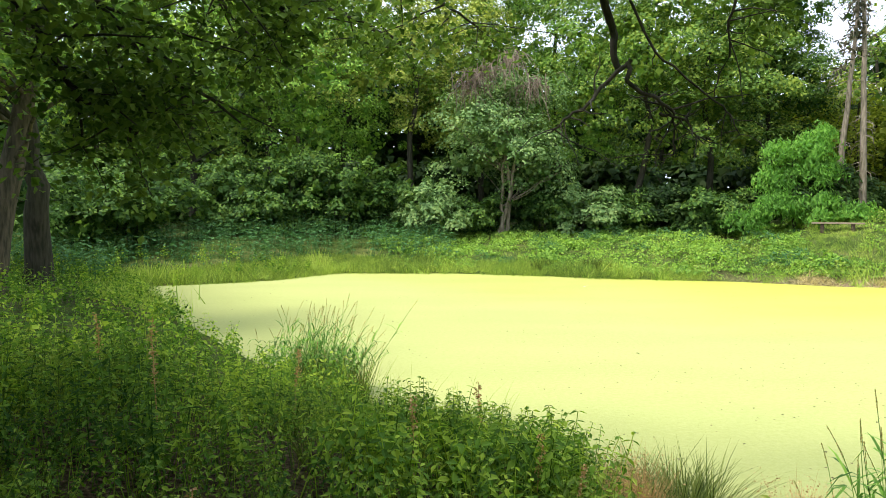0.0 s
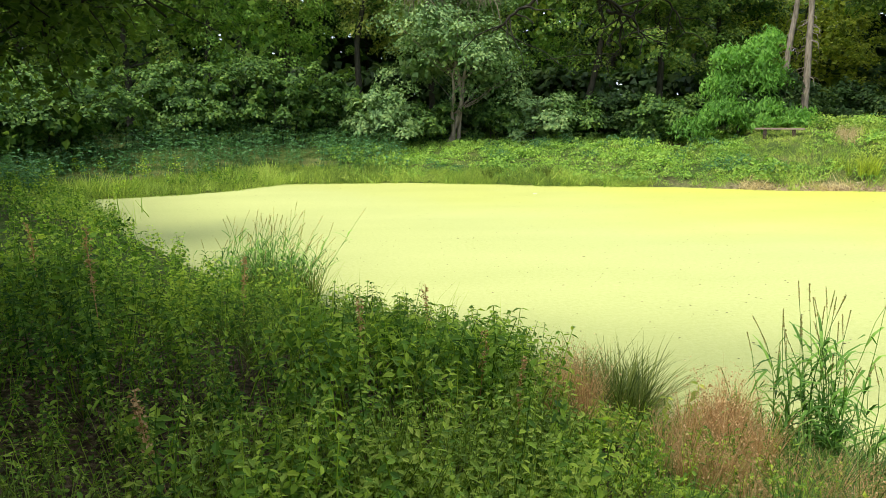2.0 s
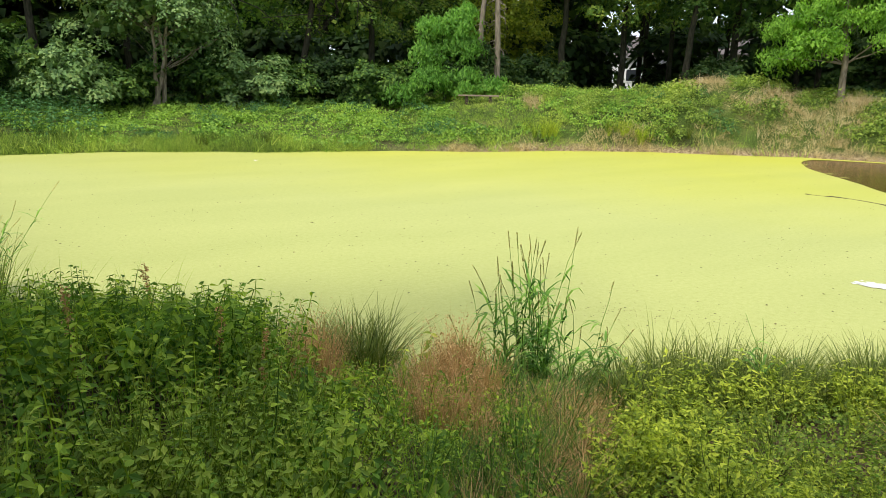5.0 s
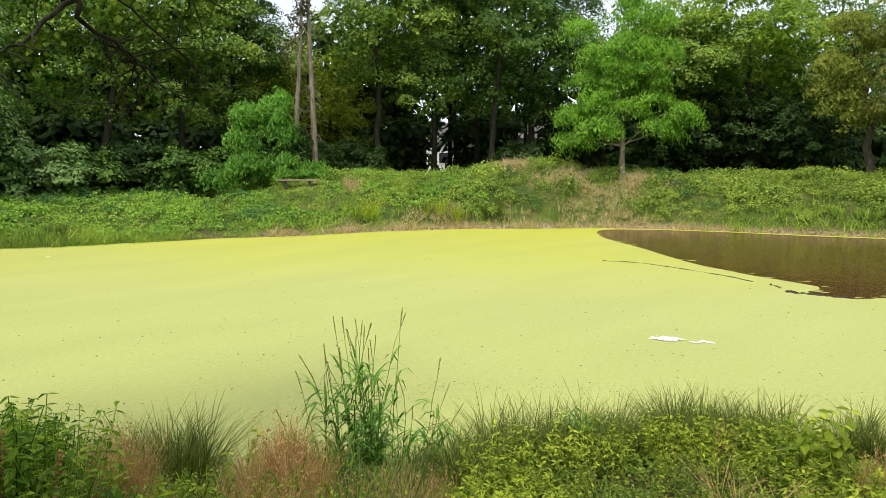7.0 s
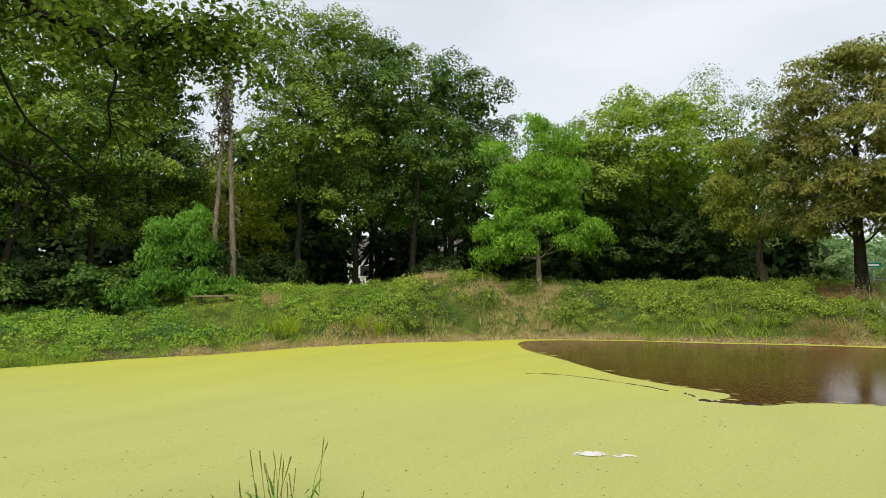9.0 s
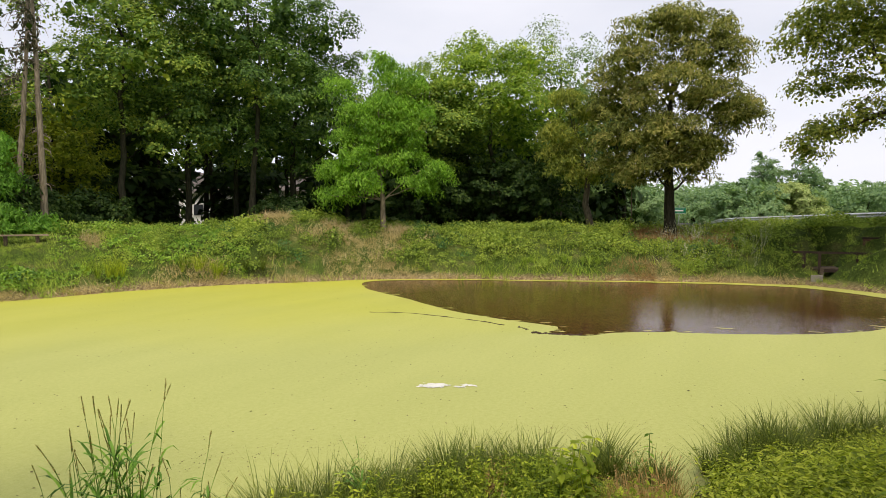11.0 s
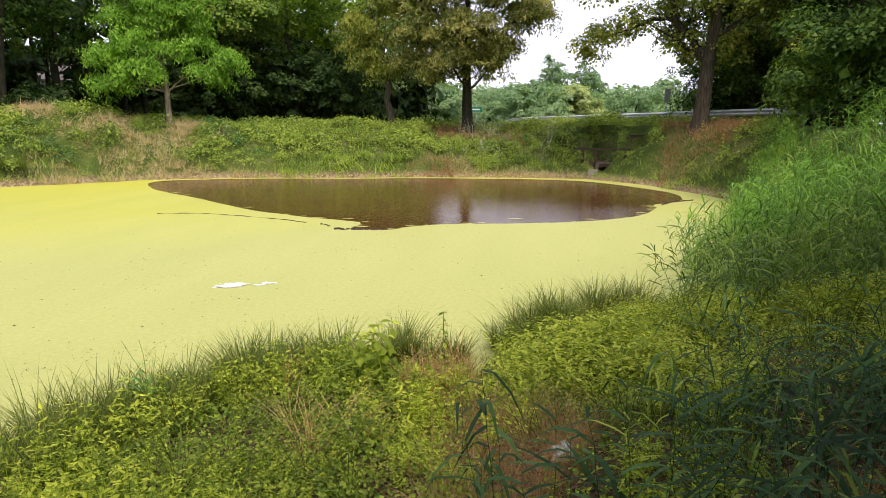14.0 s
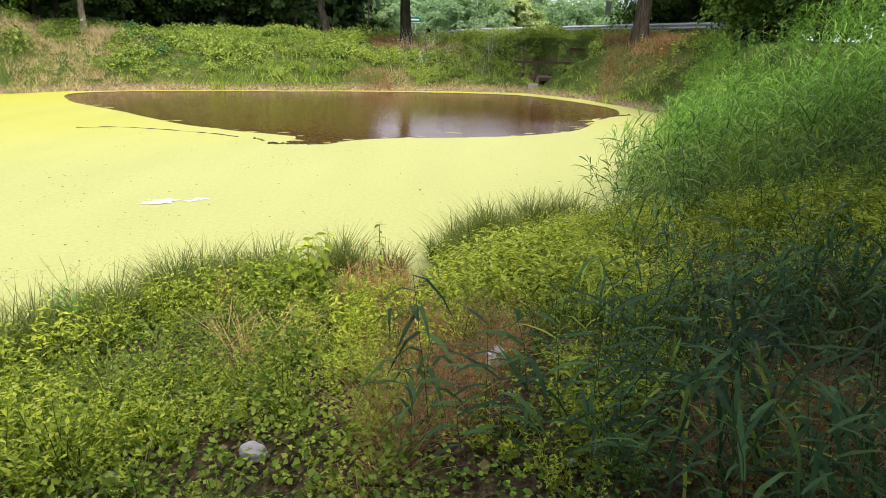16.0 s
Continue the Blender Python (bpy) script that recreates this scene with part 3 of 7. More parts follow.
def heart_chunk(rng, blobs, per):
    """The leafy inside of a crown, which keeps the daylight out."""
    b = np.repeat(np.asarray(blobs, float), per, axis=0)
    p = b[:, :3] + unit(rng.normal(0, 1, (len(b), 3))) * b[:, 3:6] * rng.uniform(0.05, 0.56, (len(b), 1))
    nrm = unit(rng.normal(0, 1, p.shape))
    ax = unit(np.cross(nrm, rng.normal(0, 1, p.shape)))
    return stamp(WIDE[0], WIDE[1], p, ax, np.cross(nrm, ax), nrm, np.minimum(0.30, 0.16 * b[:, 3:6].min(axis=1) + 0.08) * rng.uniform(0.6, 1.4, len(p)))


def tree(az, r, label, blobs, leaf=M_MAPLE, bark=M_BARKDARK, trunk=0.22, clusters=170, per=95, size=0.22, cluster_r=1.15, shape=SMALL, seed=0,
         lean=(0.0, 0.0), stems=1, limbs=14, category="tree", name="tree", top=0.75, group="", droop=0.3, flat=0.55, foot=(0, 0), heart=220, bend=1.0, boughs=()):
    """A tree that stands at bearing az and distance r; its x runs to the right as seen from the pond's near bank, its y away."""
    rng = np.random.default_rng(seed + 1000)
    x, y = at(az, r)
    z = float(ground_z(x, y)) - 0.06
    h_crown = max(b[2] + b[5] for b in blobs)
    t = empty(name, pose(x, y, z, 0, 0, -az), label, category, group)
    if shape is SMALL:
        fine = 1.5 if r < 48 and clusters >= 150 and az < 80 and h_crown > 7 else 1.08
        per, size, cluster_r = int(per * fine), size * 0.91 / math.sqrt(fine), cluster_r * 0.78
    chunk, cents = crown_chunks(rng, blobs, clusters, per, size, cluster_r, shape, flat, droop)
    b = np.asarray(blobs, float)
    h = (b[:, 2] + b[:, 5]).max()
    wood = []
    for s in range(stems):
        a0 = rng.uniform(0, 6.28)
        start = np.array([foot[0] + 0.3 * s * np.cos(a0), foot[1] + 0.3 * s * np.sin(a0), -0.25])
        end = np.array([lean[0] * h + (1.2 * np.cos(a0 + s) if stems > 1 else 0), lean[1] * h + (1.2 * np.sin(a0 + s) if stems > 1 else 0), h * top])
        line = wander(rng, start, end, 12, (0.05 + 0.012 * h) * bend)
        rad = trunk * (1 - 0.82 * np.linspace(0, 1, 12) ** 0.9) * (1 if stems == 1 else 0.6)
        rad[0] *= 1.35
        wood.append(tube(line, rad, 9))
        low = cents[np.argsort(rng.uniform(0, 1, len(cents)))][:limbs]
        for c in low:
            if math.hypot(c[0], c[1]) > 3.6:
                continue
            k = int(np.clip(np.searchsorted(line[:, 2], c[2] - 0.75 * np.hypot(c[0] - line[5, 0], c[1] - line[5, 1]) - 0.5), 3, 10))
            br = wander(rng, line[k], c, 7, 0.09)
            wood.append(tube(br, rad[k] * 0.24 * np.linspace(1, 0.2, 7) + 0.008, 5))
    for pts, r0, r1 in boughs:
        p = np.array(pts, float)
        u = np.linspace(0, len(p) - 1, 4 * len(p))
        line = np.stack([np.interp(u, np.arange(len(p)), p[:, k]) for k in range(3)], -1) + rng.normal(0, 0.03, (len(u), 3))
        wood.append(tube(line, np.linspace(r0, r1, len(u)), 7))
    part("trunk", wood, bark, t, smooth=True)
    part("crown", [chunk, heart_chunk(rng, blobs, heart)] if heart else [chunk], leaf, t)
    return t


def crown_spec(h, w, base, rng, n=7, depth=0.85):
    """Rounded masses that fill a crown of height h from base, w across."""
    out = []
    for i in range(n):
        f = (i + 0.5) / n
        zc = base + (h - base) * (0.12 + 0.76 * f)
        ww = w * 0.5 * (0.55 + 0.75 * math.sin(math.pi * min(1, 0.22 + 0.72 * f)))
        a = i * 2.4 + rng.uniform(0, 1)
        rr = ww * 0.55
        out.append((math.cos(a) * (ww - rr), math.sin(a) * (ww - rr) * depth, zc, rr * 1.15, rr * 1.1, (h - base) * 0.17 + 0.4))
    return out


def wood_tree(az, r, h, w, base, leaf, seed, label, **kw):
    return tree(az, r, label, crown_spec(h, w, base, np.random.default_rng(seed)), leaf=leaf, seed=seed, **kw)


def build_woods():
    L_MAPLE, L_DARK = "tall broadleaf tree with dense mid-green crown at the wood's edge", "tall dark green broadleaf tree in the wood behind the pond"
    # wood behind the far bank
    wood_tree(-27, 41, 17, 10, 1.5, M_MAPLE, 1, L_DARK, clusters=150)
    wood_tree(-20, 38, 18, 9, 1.2, M_MAPLE, 2, L_DARK, clusters=160)
    wood_tree(-13.5, 37, 16, 8.5, 3.0, M_EDGE, 3, L_MAPLE, clusters=170)
    wood_tree(-8, 41, 21, 9, 2.0, M_EDGE, 4, L_MAPLE, clusters=170)
    wood_tree(-2, 37.5, 20, 9.5, 4.0, M_PALE, 5, "tall broadleaf tree with pale olive leaves at the wood's edge", clusters=210)
    wood_tree(4, 42, 22, 10, 2.5, M_MAPLE, 6, L_DARK, clusters=160)
    wood_tree(10.5, 40, 21, 9, 2.5, M_EDGE, 7, L_MAPLE, clusters=210)
    wood_tree(16.5, 38, 20, 10, 2.2, M_MAPLE, 8, "tall maple with yellowish upper leaves at the wood's edge", clusters=220)
    wood_tree(22.4, 40, 19, 8.5, 2.2, M_MAPLE, 9, L_MAPLE, clusters=240)
    wood_tree(26.4, 43, 16.5, 5.5, 2.5, M_DARK, 10, L_DARK, clusters=170)
    wood_tree(32.3, 47, 9.5, 8, 1.0, M_YELLOW, 11, "lower yellow-green tree behind two bare trunks", clusters=120)
    wood_tree(38.2, 41, 18.8, 8.6, 2.6, M_MAPLE, 12, L_DARK, clusters=230)
    wood_tree(43.0, 43, 18.2, 9, 3.0, M_MAPLE, 13, L_DARK, clusters=210)
    wood_tree(47.5, 41, 16.5, 8.5, 2.8, M_DARK, 14, L_DARK, clusters=190)
    wood_tree(51.6, 44, 15.5, 7.5, 2.8, M_DARK, 15, L_DARK, clusters=160)
    wood_tree(62.5, 42, 9.5, 8.5, 3.5, M_MAPLE, 16, "rounded dense broadleaf tree behind the bright robinia", clusters=170)
    wood_tree(67.8, 42, 12.3, 9.0, 4.5, M_LIME, 17, "broad tree with yellow-green upper leaves", clusters=200)
    wood_tree(73.6, 45, 13.8, 6.6, 1.2, M_GREY, 18, "airy grey-green tree with gaps in its crown", clusters=175, per=60, size=0.17, heart=30, limbs=30)
    tree(76.4, 37.5, "slender tree with drooping brownish-green leaves", [(-0.6, 0, 2.9, 0.8, 0.9, 0.6), (-1.5, 0, 3.7, 1.0, 1.1, 0.7), (-0.7, 0, 4.7, 1.0, 1.1, 0.6), (-1.7, 0, 5.5, 1.1, 1.2, 0.7), (-0.6, 0, 6.4, 0.9, 1.0, 0.6), (-1.4, 0, 7.3, 1.0, 1.0, 0.6), (-2.2, 0.2, 4.5, 0.8, 0.9, 0.5)], leaf=M_OLIVE, seed=19, clusters=170, per=75, size=0.2, cluster_r=0.55, trunk=0.24, bark=M_BARK, droop=0.8, heart=30, lean=(-0.09, 0.0), shape=FEATHER)
    # tree of several stems with a dead, drooping top
    t = wood_tree(5.9, 34.5, 8.6, 6.4, 1.9, M_GREY, 20, "grey-green tree of several stems with dead vines on top", clusters=150, stems=3, trunk=0.2, bark=M_BARKPALE, size=0.2)
    rng = np.random.default_rng(77)
    strands = []
    for cx, cz in ((-1.7, 7.2), (-1.1, 7.7), (0.2, 8.3), (1.2, 7.1)):
        for k in range(70):
            a = np.array([cx + rng.normal(0, 0.35), rng.normal(-2.2, 0.4), cz + rng.normal(0.3, 0.25)])
            b = a + np.array([rng.normal(0, 0.45), rng.normal(-0.25, 0.3), -rng.uniform(0.3, 1.3)])
            m = (a + b) / 2 + np.array([0, 0, 0.25])
            strands.append(tube([a, m, b], [0.02, 0.022, 0.01], 3))
    part("dead_vine", strands, M_DEADVINE, t, "beige dead drooping vine strands")
    # bright young ash and bright robinia
    tree(28.3, 33.8, "bright green young ash with feathery leaves", [(-1.9, -0.4, 0.7, 0.9, 0.8, 0.5), (-0.6, -0.4, 1.3, 1.0, 1.0, 0.7), (1.0, -0.3, 1.2, 1.1, 1.0, 0.8), (2.4, 0, 0.9, 0.9, 0.9, 0.6), (-0.7, 0, 2.5, 0.9, 0.9, 0.7), (0.7, 0, 2.6, 1.0, 1.0, 0.8),
         (-0.6, 0, 3.7, 0.6, 0.7, 0.6), (0.6, 0, 3.8, 0.9, 0.9, 0.7), (0.9, 0, 4.6, 0.5, 0.5, 0.4), (1.2, 0, 3.0, 0.6, 0.6, 0.5)],
         leaf=M_ASH, seed=21, clusters=330, per=48, size=0.22, cluster_r=0.5, trunk=0.09, droop=1.0, flat=0.7, heart=40, shape=FEATHER)
    tree(58.6, 35, "bright green robinia with layered feathery crown", [(-2.3, -0.6, 1.9, 1.0, 1.1, 0.7), (-1.2, -0.9, 2.6, 1.0, 1.1, 0.7), (-2.6, 0, 3.2, 0.9, 1.1, 0.6), (-1.3, -0.5, 3.9, 1.0, 1.2, 0.6), (1.6, -0.2, 2.6, 0.9, 1.1, 0.6), (2.8, 0, 3.1, 0.8, 1.0, 0.6), (1.5, 0, 3.9, 0.9, 1.1, 0.5), (0.3, -0.3, 3.5, 0.8, 1.0, 0.5), (2.4, 0.2, 2.2, 0.6, 0.8, 0.4), (-0.1, 0, 4.8, 1.0, 1.2, 0.5), (-2.0, 0.1, 5.0, 0.7, 0.9, 0.5), (1.6, 0.2, 4.9, 0.7, 0.9, 0.4), (-0.5, 0, 5.6, 0.9, 1.1, 0.5), (0.9, 0, 5.5, 0.9, 1.0, 0.5),
         (-1.5, 0.2, 6.2, 0.9, 1.1, 0.6), (0.2, 0, 6.5, 1.3, 1.3, 0.8), (1.7, 0.2, 6.4, 0.9, 1.0, 0.6), (-2.2, 0.3, 7.6, 0.9, 1.0, 0.5), (0.3, 0, 8.2, 1.1, 1.1, 0.8), (1.4, 0.2, 7.9, 0.8, 0.8, 0.5), (-0.1, 0, 9.1, 0.6, 0.6, 0.4)],
         leaf=M_ROBINIA, bark=M_BARKPALE, trunk=0.17, clusters=480, per=64, size=0.21, cluster_r=0.54, seed=22, droop=0.9, flat=0.7, heart=60, shape=FEATHER)
    # horse chestnut by the road
    tree(82.7, 36.5, "horse chestnut with browned, blotched leaves and a dark trunk", [(-2.7, 0, 3.6, 1.5, 1.8, 0.9), (1.7, 0, 4.2, 1.5, 1.7, 1.0), (-0.9, -1.5, 3.7, 1.2, 1.2, 0.7), (0.8, -1.5, 3.8, 1.1, 1.1, 0.6), (-3.2, -0.3, 5.0, 1.2, 1.5, 0.9), (0, -1.5, 5.0, 2.2, 1.8, 1.2), (0, 1.5, 4.6, 2.0, 1.8, 1.2), (3.2, 0, 6.0, 1.3, 1.6, 1.0), (-1.7, -0.8, 3.0, 1.2, 1.0, 0.6), (1.1, -0.6, 3.3, 0.9, 0.9, 0.6), (-0.3, -0.9, 3.1, 0.9, 0.8, 0.5), (-3.0, 0, 7.6, 1.3, 1.5, 1.1), (-2.3, 0, 6.3, 2.0, 2.2, 1.4), (2.2, 0, 6.6, 2.0, 2.2, 1.4), (0, -1.0, 7.2, 2.4, 2.4, 1.5),
         (-2.0, 0, 8.8, 2.0, 2.2, 1.4), (1.9, 0, 8.8, 2.1, 2.2, 1.4), (-1.2, 0, 10.5, 1.9, 2.0, 1.1), (1.2, 0, 10.3, 2.0, 2.0, 1.2), (0, 0, 11.3, 1.5, 1.5, 0.7)],
         leaf=M_CHESTNUT, bark=M_BARKDARK, trunk=0.33, clusters=760, per=80, size=0.23, cluster_r=0.62, seed=23, droop=0.55, flat=0.45, limbs=10, heart=60, bend=0.4, shape=FEATHER)
    # great tree over the outlet
    tree(101.3, 31.5, "great broadleaf tree with thick dark trunk by the guardrail", [(-5.1, 0, 3.4, 0.9, 1.0, 0.6), (-4.2, 0, 4.1, 0.9, 1.0, 0.5), (-3.0, 0, 4.5, 1.3, 1.4, 0.7), (-4.3, 0, 5.8, 1.4, 1.6, 0.9), (-5.0, 0, 8.0, 1.5, 1.8, 1.2), (-2.2, 0, 6.5, 2.2, 2.4, 1.6), (-1.1, 0.6, 3.7, 0.9, 1.2, 0.9), (-2.8, 0, 9.5, 2.8, 2.8, 1.8),
         (0.6, 0.3, 5.6, 2.0, 2.2, 1.6), (1.5, -0.3, 8.5, 3.0, 3.0, 2.0), (0, 0, 12.0, 4.0, 3.5, 2.0), (3.5, 0, 6.5, 2.5, 2.5, 1.8), (4.5, 0, 9.5, 3.0, 3.0, 2.0), (2.4, 0.5, 4.2, 1.6, 1.6, 1.2), (-1.6, 0.6, 5.0, 1.2, 1.3, 0.8), (-0.5, -0.6, 6.2, 1.4, 1.2, 1.2), (-3.2, 0, 7.9, 1.9, 2.0, 1.4), (-1.0, 0.8, 4.4, 1.0, 1.0, 0.8), (-0.9, 0, 7.8, 1.8, 1.9, 1.4), (-0.8, 0.8, 3.0, 0.8, 0.9, 0.6), (0.9, 0.8, 3.4, 1.1, 1.1, 0.9)],
         leaf=M_OLIVE, bark=M_BARKMID, trunk=0.37, clusters=1100, per=54, size=0.15, cluster_r=0.62, shape=LEAF, seed=24, lean=(0.02, 0.0), limbs=26, heart=50, bend=0.35, droop=0.5,
         boughs=(([(0.1, 0, 2.9), (-0.7, 0, 3.9), (-1.35, 0, 4.6), (-1.5, 0, 5.4), (-2.2, 0, 6.3), (-2.95, 0, 7.5)], 0.2, 0.06), ([(-1.35, 0, 4.6), (-2.2, 0, 4.7), (-3.1, 0, 4.3), (-4.2, 0, 4.0), (-5.2, 0, 3.7)], 0.1, 0.03)))
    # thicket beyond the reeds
    # the first three wear the leaf colour with shade painted in
    for az, r, h, w, base, s, mm in ((104.6, 36.5, 15.5, 6.0, 1.8, 31, M_WOODSHADE), (107.5, 34.5, 15.0, 6.5, 1.4, 85, M_WOODSHADE), (111.0, 31.5, 13.5, 7.0, 0.8, 86, M_WOODSHADE), (111.5, 37, 9, 6.5, 0.1, 32, M_DARK), (114.5, 25, 9, 6, 0.0, 33, M_DARK), (119, 26, 9, 7, 0.0, 34, M_DARK), (126, 22, 9, 7, 0.0, 35, M_DARK), (104.5, 41, 12, 7, 0.6, 36, M_DARK), (109, 40, 12, 8, 0.2, 37, M_DARK), (112, 46, 14, 9, 0, 67, M_DARK), (106.5, 47, 13, 8, 0.2, 68, M_DARK), (117, 38, 13, 9, 0, 69, M_DARK), (110.3, 29, 3.4, 3.6, 0.0, 38, M_MAPLE), (114, 26, 4, 4, 0.0, 39, M_DARK), (103.6, 38.5, 5.0, 5, 0.0, 81, M_DARK), (105.6, 37.5, 5.5, 5, 0.0, 82, M_DARK), (108, 38, 6, 6, 0.0, 83, M_DARK)):
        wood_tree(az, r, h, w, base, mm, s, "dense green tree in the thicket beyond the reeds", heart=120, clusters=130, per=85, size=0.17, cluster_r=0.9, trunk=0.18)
    # two tall spruce trunks, bare below
    for az, r, h, s, ln in ((31.2, 35.2, 11.5, 41, 0.05), (32.8, 35.0, 13.8, 42, -0.02)):
        rng = np.random.default_rng(s)
        x, y = at(az, r)
        t = empty("spruce", pose(x, y, float(ground_z(x, y)) - 0.06, 0, 0, -az), "tall spruce with bare pinkish trunk and dead drooping top twigs", "tree", "twin spruces")
        line = wander(rng, (0, 0, -0.2), (ln * h, 0, h), 12, 0.05)
        chunks = [tube(line, np.linspace(0.17, 0.04, 12), 8)]
        needles = []
        for k in range(90):
            zz = h * rng.uniform(0.15, 0.99)
            p0 = np.array([np.interp(zz, line[:, 2], line[:, 0]), np.interp(zz, line[:, 2], line[:, 1]), zz])
            a = rng.uniform(0, 6.28)
            ln_ = rng.uniform(0.3, 0.9) * (1.6 - zz / h) * (1.3 if zz > 0.55 * h else 0.5)
            p1 = p0 + np.array([math.cos(a) * ln_, math.sin(a) * ln_, -0.35 * ln_])
            p2 = p1 + np.array([math.cos(a) * ln_ * 0.2, math.sin(a) * ln_ * 0.2, -0.5 * ln_])
            chunks.append(tube([p0, p1, p2], [0.02, 0.014, 0.006], 3))
            if zz > 0.6 * h:
                for q in range(5):
                    f = rng.uniform(0.2, 1.0)
                    needles.append(p0 * (1 - f) + p1 * f + rng.normal(0, 0.07, 3))
        nd = np.array(needles)
        d = unit(rng.normal(0, 1, (len(nd), 3)) + np.array([0, 0, -1.2]))
        ax = unit(np.cross(d, rng.normal(0, 1, d.shape)))
        part("trunk", chunks, M_BARKPALE, t, smooth=True)
        part("crown", [stamp(NARROW[0], NARROW[1], nd, ax, d, np.cross(ax, d), rng.uniform(0.2, 0.45, len(nd)))], M_SPRUCE, t)
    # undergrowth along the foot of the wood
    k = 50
    # from bearing 19 on, most shrubs have canopy shade painted into their leaves
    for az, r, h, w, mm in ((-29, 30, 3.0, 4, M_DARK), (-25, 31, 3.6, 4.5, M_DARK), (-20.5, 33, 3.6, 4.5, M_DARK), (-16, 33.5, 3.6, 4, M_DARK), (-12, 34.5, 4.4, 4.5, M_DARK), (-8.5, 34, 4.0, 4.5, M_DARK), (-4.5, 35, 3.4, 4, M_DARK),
                            (-0.2, 33.5, 3.1, 3.4, M_GREY), (3.2, 34.5, 2.2, 3, M_DARK), (9.5, 35, 2.6, 3, M_DARK), (12.5, 34.6, 2.4, 3.2, M_GREY), (15.5, 35.5, 2.2, 3, M_DARK), (19, 36, 2.2, 3.4, M_WOODSHADE), (23.2, 35, 2.2, 3.2, M_DARK),
                            (29.5, 35, 2.6, 3.0, M_WOODSHADE), (31.8, 37, 1.8, 3, M_WOODSHADE), (36, 40, 2.0, 3.5, M_WOODSHADE), (50, 40, 1.9, 3, M_WOODSHADE), (61.5, 41, 4.6, 5, M_WOODSHADE), (65, 41, 4.8, 5, M_WOODSHADE), (68.5, 41, 4.6, 5, M_WOODSHADE), (72.5, 41, 4.6, 5, M_WOODSHADE)):
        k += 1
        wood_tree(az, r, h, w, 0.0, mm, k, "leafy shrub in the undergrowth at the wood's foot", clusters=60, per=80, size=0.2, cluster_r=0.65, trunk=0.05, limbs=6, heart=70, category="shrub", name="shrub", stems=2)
    # leaning tree and its neighbour on the near bank
    tree(-34.6, 17, "leaning tree with rough bark and dark overhanging crown", [(-2.4, 0, 6.0, 2.2, 2.2, 1.5), (0.2, -0.5, 4.9, 1.3, 1.5, 0.8), (1.6, -1.0, 6.4, 1.6, 1.6, 1.0), (1.9, -1.0, 4.4, 1.0, 1.2, 0.7), (3.2, -1.0, 5.6, 1.2, 1.2, 0.8), (-3, 0, 8.8, 3, 3, 2), (0.6, 0, 8.2, 2.0, 2.0, 1.2)],
         leaf=M_LEAN, bark=M_BARK, trunk=0.36, clusters=250, per=80, size=0.135, cluster_r=0.62, seed=61, lean=(0.15, 0.0), limbs=36, bend=0.35, heart=26)
    tree(-31.5, 20, "thick dark tree trunk with a full dark crown", [(-1.5, 0.5, 6.0, 1.8, 2.0, 1.2), (-3.4, 0.5, 6.0, 2.4, 2.4, 1.6), (-2.4, 0, 8.0, 2.6, 2.6, 1.5)],
         leaf=M_DARK, bark=M_BARKDARK, trunk=0.38, clusters=120, per=90, size=0.16, cluster_r=0.8, seed=62, limbs=20)
    # added out of view at the left, to shadow the farther nettles
    wood_tree(-51, 13, 11, 7.5, 3.0, M_DARK, 84, "unseen leafy tree added to cast shade on the near bank", clusters=170, size=0.2, cluster_r=1.0)
    wood_tree(-37, 24, 10, 7, 0.5, M_DARK, 63, "dark green tree on the shaded bank", clusters=130, size=0.18, cluster_r=0.9)
    wood_tree(-26, 31, 3.6, 5, 0.2, M_DARK, 64, "dark leafy shrub under the trees", clusters=80, size=0.17, cluster_r=0.7, trunk=0.07, category="shrub", name="shrub")


def build_unseen_trees():
    """Unseen trees added behind the viewpoint; they close the place and dim its skylight."""
    for az, r, h, w, s in ((150, 10, 11, 8, 91), (180, 9, 12, 8, 92), (208, 10, 12, 8, 93), (238, 11.5, 12, 8, 94), (268, 12.5, 12, 8, 95)):
        wood_tree(az, r, h, w, 1.2, M_DARK, s, "added unseen broadleaf tree behind the viewpoint that blocks skylight", clusters=130, per=55, size=0.45, cluster_r=1.6)


